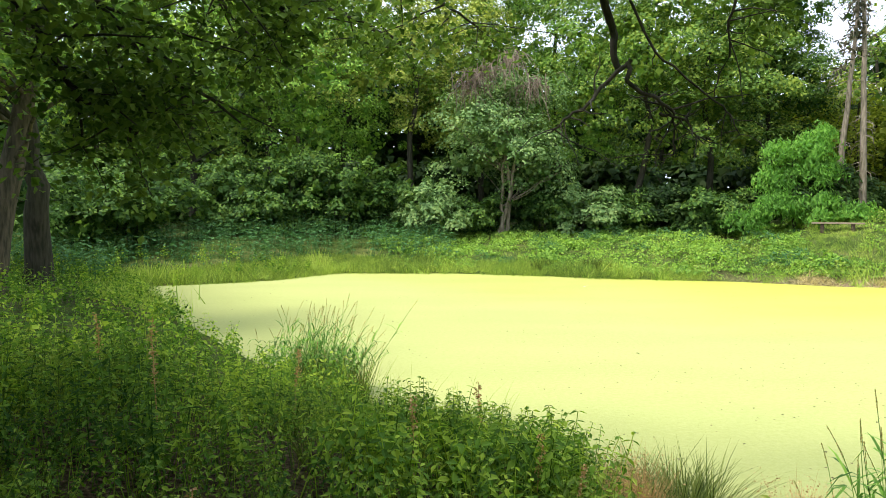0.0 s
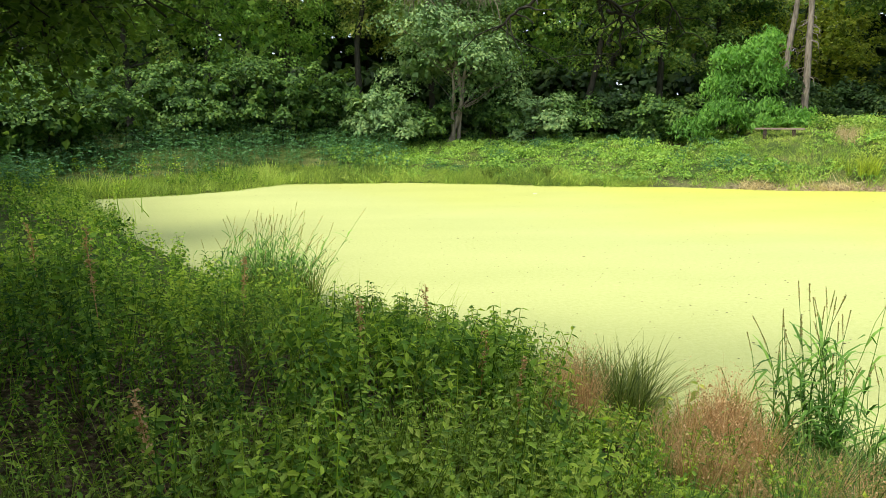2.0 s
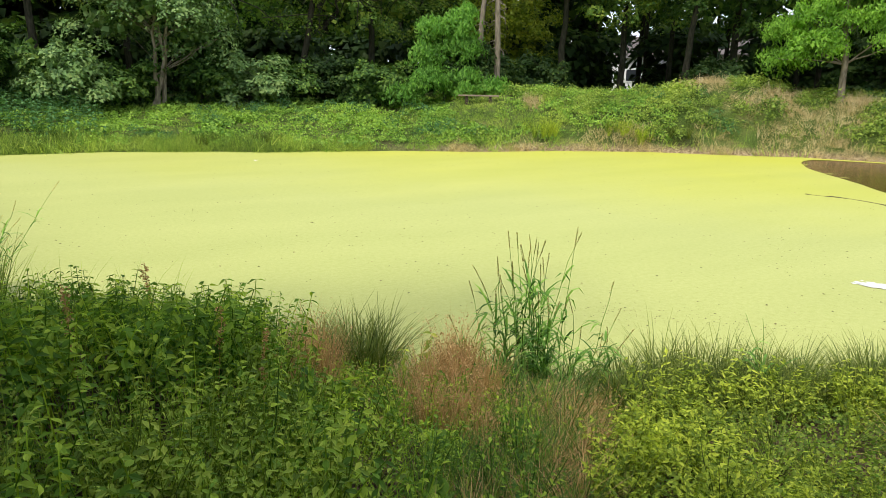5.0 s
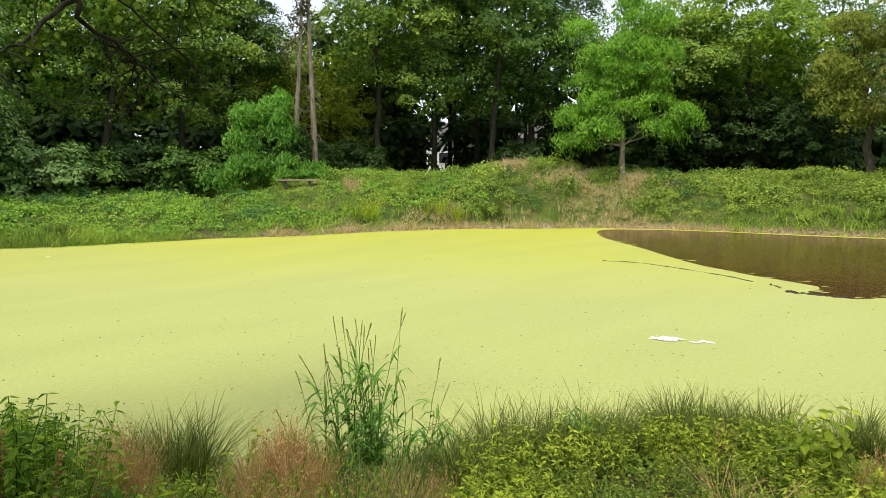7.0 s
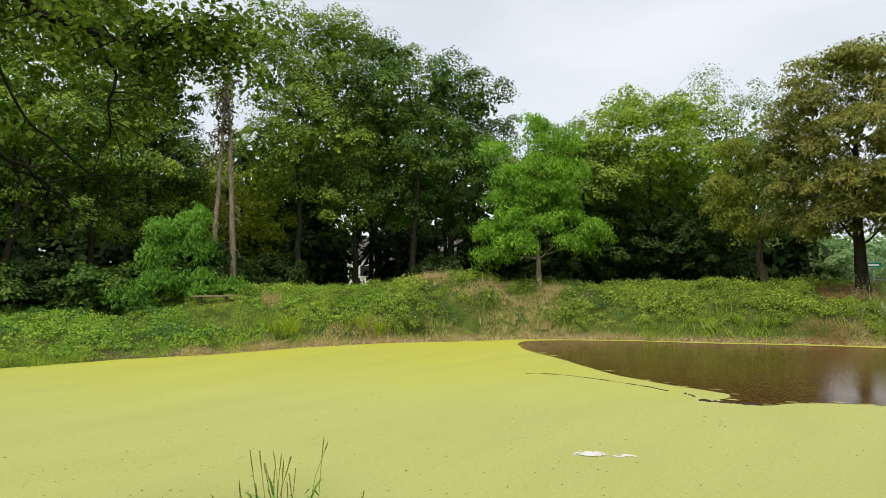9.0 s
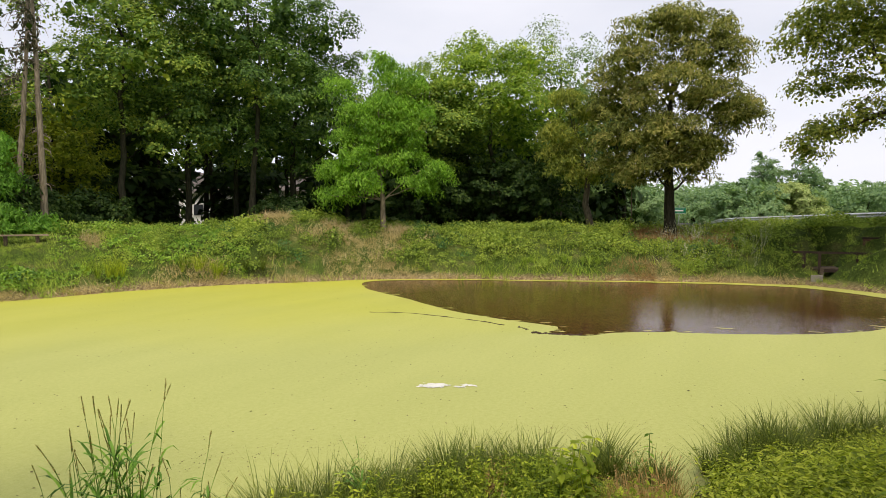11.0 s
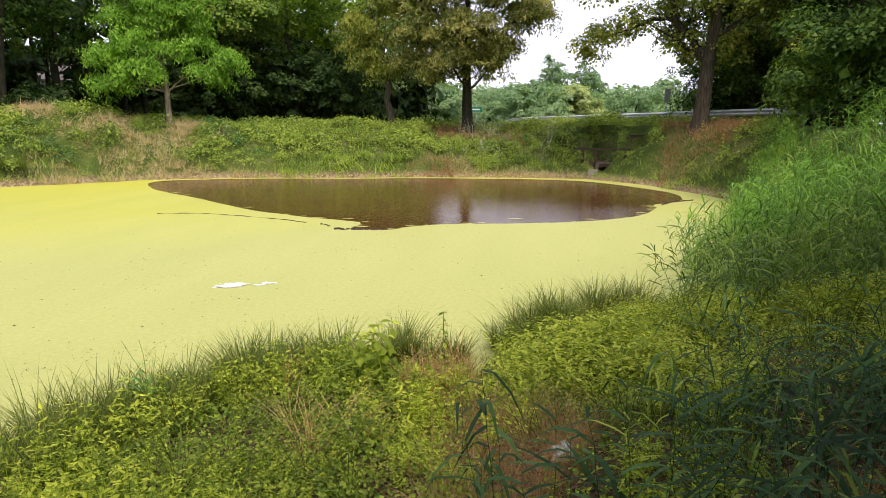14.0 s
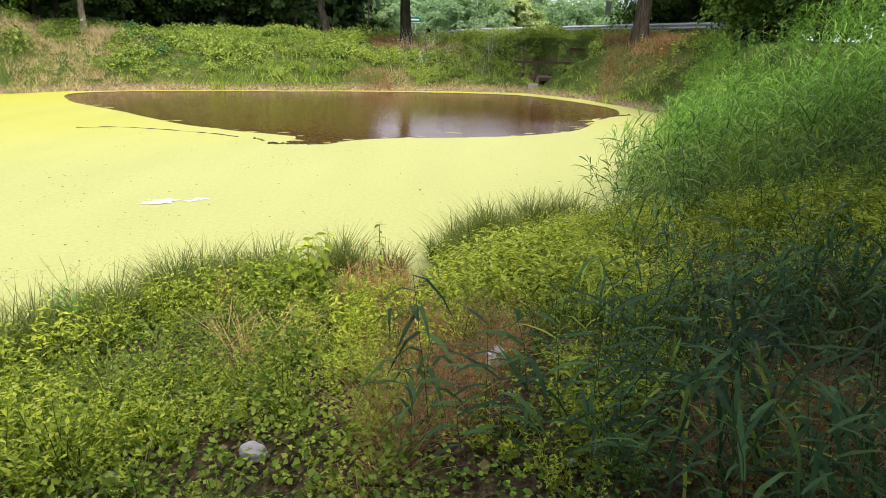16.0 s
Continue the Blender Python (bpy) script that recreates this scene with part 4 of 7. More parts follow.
def build_far_woods():
    """The wood's depth and the distance beyond the road, too far to tell tree from tree."""
    rng = np.random.default_rng(9)
    chunks, trunks = [], []
    for az in np.arange(-48, 80, 3.8):
        r, h = rng.uniform(50, 58), rng.uniform(14, 18)
        if 52 < az < 80:
            h *= 0.62
        if 27 < az < 34:
            h *= 0.6
        x, y = at(az, r)
        blobs = [(b[0] + x, b[1] + y, b[2] + 1.8, b[3], b[4], b[5]) for b in crown_spec(h, 9, 3.2, rng, 6)]
        c, cents = crown_chunks(rng, blobs, 44, 12, 1.0, 1.5, SMALL)
        chunks.append(c)
        for q in range(3):
            tx, ty = x + rng.normal(0, 2.5), y + rng.normal(0, 2.5)
            trunks.append(tube(wander(rng, (tx, ty, 1.5), (tx + rng.normal(0, 0.5), ty, 1.8 + h * 0.7), 6, 0.1), np.linspace(0.2, 0.08, 6), 6))
    for az in np.arange(-46, 79, 1.5):
        if 41.5 < az < 45.5 or 50.3 < az < 52.6 or (39 < az < 53 and rng.uniform() < 0.12):
            continue
        x, y = at(az, rng.uniform(47, 52))
        chunks.append(crown_chunks(rng, [(x, y, 2.6, 1.9, 1.4, 1.3), (x, y, 4.6, 1.8, 1.4, 1.5)], 22, 18, 0.66, 0.9, SMALL)[0])
    for az in np.arange(-50, 79, 1.6):
        if 41.5 < az < 45.5 or 50.3 < az < 52.6:
            continue
        x, y = at(az, rng.uniform(61, 64))
        chunks.append(crown_chunks(rng, [(x, y, 3.0, 2.4, 1.6, 1.6), (x, y, 6.0, 2.4, 1.6, 1.9)], 30, 14, 0.95, 1.1, SMALL)[0])
    for az in np.arange(-50, 41, 1.7):
        if 27 < az < 34:
            continue
        x, y = at(az, rng.uniform(55, 58))
        chunks.append(crown_chunks(rng, [(x, y, 7.4, 2.3, 1.6, 1.8), (x, y, 10.2, 2.2, 1.5, 1.7)], 26, 13, 0.85, 1.0, SMALL)[0])
    # the wood's inner darkness is painted into this leaf colour
    woods = tagged(new("deep_wood", mesh_np("deep_wood", chunks, M_WOODSHADE)), "crowns deeper in the wood, canopy shade painted into their colour", "woods", kind="stuff")
    part("trunk", trunks, M_BARKDARK, woods)
    # from here on the haze comes from the leaf colour, not the air
    chunks = []
    for az in np.arange(76, 112, 1.7):
        r = rng.uniform(95, 150)
        h = r * math.tan(radians(rng.uniform(2.0, 3.6)))
        x, y = at(az, r)
        blobs = [(b[0] + x, b[1] + y, b[2] + 1.7, b[3], b[4], b[5]) for b in crown_spec(h, 9, 0.0, rng, 5)]
        chunks.append(crown_chunks(rng, blobs, 60, 34, 0.75, 1.7, SMALL)[0])
    tagged(new("distant_wood", mesh_np("distant_wood", chunks, M_FAR)), "green trees in the distance beyond the road, haze painted into their colour", "woods", kind="stuff")
    tree(91.3, 72, "round pale silvery willow beyond the road", [(0, 0, 2.3, 2.5, 2.2, 2.0), (-1.8, 0, 1.8, 1.5, 1.5, 1.5), (1.9, 0, 1.7, 1.5, 1.5, 1.5), (0.4, 0, 3.5, 1.6, 1.5, 0.9), (-0.9, -0.5, 3.0, 1.3, 1.3, 0.9)], leaf=M_WILLOW, seed=71, clusters=150, per=90, size=0.26, cluster_r=0.75, trunk=0.2)
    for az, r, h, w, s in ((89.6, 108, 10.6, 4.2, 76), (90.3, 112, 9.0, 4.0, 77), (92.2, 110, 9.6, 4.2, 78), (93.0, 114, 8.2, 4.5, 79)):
        wood_tree(az, r, h, w, 0.0, M_FAR, s, "tall pointed tree beyond the road, haze painted into its colour", clusters=110, per=60, size=0.34, cluster_r=0.8, trunk=0.2, heart=40)
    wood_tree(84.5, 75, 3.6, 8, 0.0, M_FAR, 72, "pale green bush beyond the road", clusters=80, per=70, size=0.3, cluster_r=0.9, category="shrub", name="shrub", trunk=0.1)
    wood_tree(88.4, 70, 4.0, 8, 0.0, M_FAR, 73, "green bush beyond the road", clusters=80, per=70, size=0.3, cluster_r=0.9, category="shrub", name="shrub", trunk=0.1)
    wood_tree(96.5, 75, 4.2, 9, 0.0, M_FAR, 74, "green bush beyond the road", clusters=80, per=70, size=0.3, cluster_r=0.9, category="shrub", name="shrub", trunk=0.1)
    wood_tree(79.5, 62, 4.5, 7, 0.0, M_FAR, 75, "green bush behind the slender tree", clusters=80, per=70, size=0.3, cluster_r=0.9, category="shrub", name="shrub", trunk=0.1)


def build_oak():
    """The oak whose branches hang over the near bank."""
    rng = np.random.default_rng(5)
    t = empty("oak", pose(-3.2, -3.6, float(ground_z(-3.2, -3.6)) - 0.05), "old oak with dark crooked branches hanging over the bank", "tree")
    base = np.array([-3.2, -3.6, float(ground_z(-3.2, -3.6))])
    P3 = lambda az, r, el: np.array([*at(az, r), 2.87 + r * math.tan(radians(el))]) - base
    wood, tips = [], []
    trunk = wander(rng, (0, 0, -0.3), (0.4, 0.6, 9.0), 12, 0.08)
    wood.append(tube(trunk, np.linspace(0.42, 0.16, 12), 12))

    def branch(pts, r0, r1, twigs=10, reach=0.7, leafy=8):
        p = np.array(pts)
        s = np.linspace(0, len(p) - 1, 5 * len(p))
        line = np.stack([np.interp(s, np.arange(len(p)), p[:, k]) for k in range(3)], -1) + np.cumsum(rng.normal(0, 0.012, (len(s), 3)), axis=0)
        rad = np.linspace(r0, r1, len(s))
        wood.append(tube(line, rad, 7))
        for q in range(twigs):
            i = rng.integers(len(s) // 3, len(s))
            e = line[i] + rng.normal(0, 1, 3) * reach * np.array([0.6, 0.6, 0.45]) + np.array([0, 0, -0.1])
            tw = wander(rng, line[i], e, 5, 0.03)
            wood.append(tube(tw, np.linspace(min(0.012, rad[i] * 0.7), 0.003, 5), 4))
            if leafy:
                tips.extend(np.repeat(tw[2:], leafy, axis=0))

    # two branches that hang into view over the water
    branch([trunk[7], P3(11.0, 3.5, 42), P3(13.2, 5.6, 21.5), P3(15.8, 6.0, 15.0), P3(16.0, 6.0, 12.5)], 0.055, 0.028, 0)
    branch([P3(16.0, 6.0, 12.5), P3(15.4, 6.0, 11.0), P3(16.8, 6.1, 9.2), P3(18.6, 6.2, 8.0), P3(19.4, 6.3, 6.5), P3(19.4, 6.3, 4.0)], 0.024, 0.007, 16, 0.4, 0)
    branch([P3(16.0, 6.0, 12.5), P3(14.0, 5.9, 9.8), P3(11.5, 5.8, 8.5), P3(9.6, 5.8, 7.2)], 0.022, 0.006, 8, 0.4, 0)
    branch([P3(18.6, 6.2, 8.0), P3(20.6, 6.2, 7.6), P3(22.0, 6.2, 5.4)], 0.016, 0.004, 8, 0.3, 0)
    branch([P3(13.2, 5.6, 21.5), P3(18.0, 5.8, 13.0), P3(22.5, 6.0, 8.6), P3(24.0, 6.0, 5.8)], 0.014, 0.004, 10, 0.3, 0)
    branch([trunk[7], P3(9.0, 3.5, 44), P3(18.0, 5.5, 20.4), P3(22.9, 5.8, 19.1), P3(26.1, 5.9, 19.4), P3(29.0, 6.0, 19.9), P3(32.8, 6.1, 20.4)], 0.05, 0.008, 30, 0.27, 18)
    branch([P3(22.9, 5.8, 19.1), P3(23.9, 5.8, 17.0), P3(23.4, 5.9, 12.6), P3(22.6, 5.9, 9.0)], 0.018, 0.004, 10, 0.35, 0)
    branch([P3(26.1, 5.9, 19.4), P3(29.2, 6.0, 21.2), P3(32.4, 6.1, 22.4)], 0.014, 0.004, 16, 0.25, 16)
    branch([P3(26.1, 5.9, 19.4), P3(26.0, 5.9, 17.0), P3(25.6, 6.0, 14.5)], 0.010, 0.004, 9, 0.3, 12)
    branch([P3(32.0, 6.1, 20.4), P3(31.4, 6.1, 18.6), P3(31.8, 6.1, 16.6)], 0.009, 0.003, 6, 0.25, 0)
    branch([P3(9.0, 3.5, 44), P3(11.0, 5.0, 26), P3(15.5, 5.8, 20.6), P3(20.0, 5.9, 21.4), P3(25.0, 6.0, 22.2)], 0.03, 0.006, 20, 0.28, 14)
    # higher leafy branches, over the left of the pond
    branch([trunk[8], P3(-18, 4, 40), P3(-13, 6, 21), P3(-8.5, 6.8, 17.2), P3(-4, 7.2, 15.4), P3(-2.0, 7.2, 14.8)], 0.055, 0.008, 22, 0.6, 20)
    branch([trunk[8], P3(-10, 4, 44), P3(-4.0, 6, 22.0), P3(0.5, 6.6, 17.5), P3(3.8, 6.8, 15.3)], 0.045, 0.008, 18, 0.55, 18)
    branch([trunk[8], P3(-22, 4, 36), P3(-22, 6, 20), P3(-18, 7, 15.5), P3(-15.5, 7.2, 13.0)], 0.05, 0.008, 30, 0.7, 26)
    branch([trunk[8], P3(-5, 4, 50), P3(4, 6, 26), P3(20, 6.5, 22.5), P3(26, 6.6, 22.8)], 0.045, 0.008, 40, 0.7, 12)
    branch([trunk[8], P3(-34, 3.5, 38), P3(-30, 4.8, 20), P3(-24, 5.2, 13.5), P3(-17, 5.4, 9.0)], 0.05, 0.008, 46, 0.75, 26)
    branch([trunk[8], P3(-26, 3.5, 40), P3(-22, 4.8, 22), P3(-16, 5.2, 17.5), P3(-12, 5.4, 14)], 0.045, 0.008, 40, 0.7, 26)
    branch([trunk[8], P3(-36, 3.5, 34), P3(-33, 4.6, 16), P3(-29, 5.0, 9.5), P3(-25, 5.2, 7)], 0.045, 0.008, 30, 0.6, 26)
    branch([trunk[9], P3(-40, 5, 45), P3(-45, 8, 26)], 0.09, 0.010, 40, 0.9, 14)
    part("trunk", wood, M_BARKDARK, t, smooth=True)
    tip = np.array(tips)
    p = tip + rng.normal(0, 0.11, tip.shape)
    nr = unit(rng.normal(0, 0.5, p.shape) + np.array([0, 0, 1]))
    ax = unit(np.cross(nr, rng.normal(0, 1, p.shape)))
    ay = unit(np.cross(nr, ax) - np.array([0, 0, 0.4]))
    ax = unit(np.cross(ay, nr))
    part("hanging_leaves", [stamp(WIDE[0] * np.array([0.75, 1, 1]), WIDE[1], p, ax, ay, np.cross(ax, ay), rng.uniform(0.04, 0.085, len(p)))], M_OAK, t, "dark green leaves on hanging twigs")
    # overhead lobes, mostly unseen, placed to cast shade on the near bank
    blobs = [(-1.2, 6.0, 7.4, 3.0, 3.0, 1.1), (-0.4, 3.0, 7.2, 2.2, 2.0, 0.9), (-4.0, 4.5, 7.8, 3.4, 3.6, 1.4), (-4.5, -0.5, 8.2, 3.6, 3.6, 1.4), (3.3, 0.1, 7.0, 2.2, 2.0, 0.9), (5.2, -0.6, 7.0, 1.6, 1.5, 0.9), (-1.0, -1.5, 9.4, 3.0, 3.0, 1.3)]
    part("crown", [crown_chunks(rng, blobs, 480, 85, 0.26, 1.0, SMALL)[0]], M_OAK, t)


build_woods()
build_unseen_trees()
build_far_woods()
build_oak()


# ---- plants of the banks ----
def blade(n, length, width, bend, rng, spread=0.35):
    """n bent grass blades from one foot; each two quads and a tip."""
    a, l = rng.uniform(0, 2 * np.pi, n), length * rng.uniform(0.55, 1.1, n)
    out = np.c_[np.cos(a), np.sin(a), np.zeros(n)]
    side = np.c_[-np.sin(a), np.cos(a), np.zeros(n)]
    lean = rng.uniform(0.05, spread, n)[:, None]
    bd = (bend * rng.uniform(0.4, 1.3, n))[:, None]
    v = []
    foot = out * rng.uniform(0, 0.35, n)[:, None] * length * 0.25
    for s, w in ((0, 1.0), (0.4, 0.9), (0.75, 0.6), (1.0, 0.06)):
        c = foot + l[:, None] * (np.array([0, 0, 1.0]) * (s - 0.35 * bd * s ** 3) + out * (lean * s + bd * s * s))
        v += [c - side * width * w / 2, c + side * width * w / 2]
    v = np.stack(v, 1)
    f = np.array([(0, 1, 3, 2), (2, 3, 5, 4), (4, 5, 7, 6)])
    return v.reshape(-1, 3), (f[None] + (np.arange(n) * 8)[:, None, None]).reshape(-1, 4)


def join(chunks):
    vs, fs, k = [], [], 0
    for v, f in chunks:
        vs.append(v)
        fs.append(np.asarray(f) + k)
        k += len(v)
    return np.concatenate(vs), np.concatenate(fs)


def leaves_on(rng, p, outward, droop, size, shape):
    d = unit(outward + np.array([0, 0, -1.0]) * np.asarray(droop)[:, None])
    ax = unit(np.cross(d, np.array([0, 0, 1.0]) + rng.normal(0, 0.18, d.shape)))
    return stamp(shape[0], shape[1], p, ax, d, np.cross(ax, d), size)


def nettle_plant(rng, h, shape, leaf=0.085, step=0.075, bare=0.2):
    """An upright herb with crosswise pairs of toothed leaves."""
    n = int(h * (1 - bare) / step)
    line = wander(rng, (0, 0, 0), (rng.normal(0, 0.05), rng.normal(0, 0.05), h), 5, 0.012)
    z = np.minimum(h * bare + np.arange(n) * (h * (1 - bare) / (n - 1)), h)
    p = np.stack([np.interp(z, line[:, 2], line[:, k]) for k in range(3)], -1)
    f = z / h
    size = leaf * np.where(f < 0.75, 0.8 + 0.4 * f, 1.1 - 1.3 * (f - 0.75))
    ps, out, sz = [], [], []
    for k in range(n):
        a = k * np.pi / 2 + rng.normal(0, 0.25)
        for s in (0, np.pi):
            ps.append(p[k])
            out.append((np.cos(a + s), np.sin(a + s), 0))
            sz.append(max(0.025, size[k]) * rng.uniform(0.8, 1.2))
    chunk = leaves_on(rng, np.array(ps), np.array(out), rng.uniform(-0.15, 0.5, len(ps)), np.array(sz), shape)
    return join([chunk, tube(line, np.linspace(0.006, 0.003, 5), 3)])


def nettle_parts(thing, plant, size, material):
    """The stem and the leaves of a single nettle; the stem's faces come last in the plant."""
    v, f = plant
    stem = len(f) - 12
    part("leaves", [(v * size, f[:stem])], material, thing)["kind"] = "stuff"
    part("stem", [(v * size, f[stem:])], material, thing)


def bushy_plant(rng, h, stems, leaf, per, shape=LEAF, stalk=True):
    chunks = []
    for s in range(stems):
        a, r = rng.uniform(0, 6.28), rng.uniform(0.1, 0.5) * h
        tip = np.array([np.cos(a) * r, np.sin(a) * r, h * rng.uniform(0.6, 1.0)])
        line = wander(rng, (0, 0, 0), tip, 5, 0.02)
        if stalk:
            chunks.append(tube(line[[0, 4]], np.array([0.004, 0.002]), 3))
        f = rng.uniform(0.25, 1, per)
        p = np.stack([np.interp(f, np.linspace(0, 1, 5), line[:, k]) for k in range(3)], -1)
        b = rng.uniform(0, 6.28, per)
        chunks.append(leaves_on(rng, p, np.c_[np.cos(b), np.sin(b), np.zeros(per)], rng.uniform(-0.4, 0.5, per), leaf * rng.uniform(0.7, 1.3, per), shape))
    return join(chunks)


def dome_plant(rng, w, h, n, leaf, shape=SMALL):
    """A low rounded mound of leaves, w across and h high."""
    a, q = rng.uniform(0, 6.28, n), np.sqrt(rng.uniform(0, 1, n))
    z = h * np.sqrt(1 - 0.9 * q * q) * rng.uniform(0.5, 1.08, n)
    p = np.c_[np.cos(a) * q * w / 2, np.sin(a) * q * w / 2, z]
    nrm = unit(np.c_[np.cos(a) * q, np.sin(a) * q, np.full(n, 0.7)] + rng.normal(0, 0.4, (n, 3)))
    ax = unit(np.cross(nrm, rng.normal(0, 1, (n, 3))))
    return stamp(shape[0], shape[1], p, ax, np.cross(nrm, ax), nrm, leaf * rng.uniform(0.6, 1.3, n))


def bedstraw_plant(rng, h, stems, whorls, leaf, ring=4):
    """Thin bowed stems with whorls of narrow leaves."""
    chunks = []
    for s in range(stems):
        a, r = rng.uniform(0, 6.28), rng.uniform(0.05, 0.55) * h
        tip = np.array([np.cos(a) * r, np.sin(a) * r, h * rng.uniform(0.55, 1.05)])
        line = wander(rng, (0, 0, 0), tip, 5, 0.025)
        chunks.append(tube(line[[0, 2, 4]], np.array([0.0022, 0.0018, 0.001]), 3))
        f = np.repeat(np.linspace(0.3, 1.0, whorls), ring)
        p = np.stack([np.interp(f, np.linspace(0, 1, 5), line[:, k]) for k in range(3)], -1)
        b = rng.uniform(0, 6.28, len(f))
        chunks.append(leaves_on(rng, p, np.c_[np.cos(b), np.sin(b), np.zeros(len(f))], rng.uniform(-0.8, 0.35, len(f)), leaf * rng.uniform(0.7, 1.3, len(f)), (NARROW[0] * np.array([1.35, 1, 1]), NARROW[1])))
    return join(chunks)


def reed_plant(rng, h, leaf=0.34, count=9, wide=0.030, lift=(0.4, 1.0)):
    """A reed: a thin stem with long drooping leaves."""
    line = wander(rng, (0, 0, 0), (rng.normal(0, 0.10), rng.normal(0, 0.10), h), 6, 0.015)
    chunks = [tube(line, np.linspace(0.005, 0.002, 6), 3)]
    side_sign = rng.uniform(0, 6.28)
    for k in range(count):
        f = 0.25 + 0.75 * k / (count - 1)
        p = np.array([np.interp(f * h, line[:, 2], line[:, c]) for c in range(3)])
        a = side_sign + np.pi * (k % 2) + rng.normal(0, 0.5)
        out, l = np.array([np.cos(a), np.sin(a), 0]), leaf * rng.uniform(0.7, 1.2)
        sd = np.array([-np.sin(a), np.cos(a), 0])
        rise, fall = rng.uniform(*lift), rng.uniform(0.2, 1.1)
        v = []
        for s, w in ((0, 0.5), (0.3, 1.0), (0.65, 0.75), (1.0, 0.05)):
            c = p + l * (out * s * 0.85 + np.array([0, 0, rise * s - fall * s * s]))
            v += [c - sd * wide * l * w, c + sd * wide * l * w]
        chunks.append((np.array(v), np.array([(0, 1, 3, 2), (2, 3, 5, 4), (4, 5, 7, 6)])))
    return join(chunks)


def scatter(rng, n, x0, x1, y0, y1, keep):
    """Up to n random places in a rectangle where keep(x, y, distance to shore, bearing, range) allows."""
    x, y = rng.uniform(x0, x1, n), rng.uniform(y0, y1, n)
    d = shore_field(x, y)[0]
    k = keep(x, y, d, np.degrees(np.arctan2(x, y)), np.hypot(x, y))
    return np.c_[x, y][k]


def planted(name, rng, templates, xy, scale, material, label, category, tilt=0.12, sink=0.02):
    """One sheet of many plants, each a turned and scaled copy of one of the templates."""
    which = rng.integers(0, len(templates), len(xy))
    chunks = []
    for k, (tv, tf) in enumerate(templates):
        q = xy[which == k]
        if len(q):
            o, ax, ay, up = spun(rng, q, ground_z(q[:, 0], q[:, 1]) - sink, tilt)
            chunks.append(stamp(tv, tf, o, ax, ay, up, scale[which == k]))
    return tagged(new(name, mesh_np(name, chunks, material)), label, category, kind="stuff")


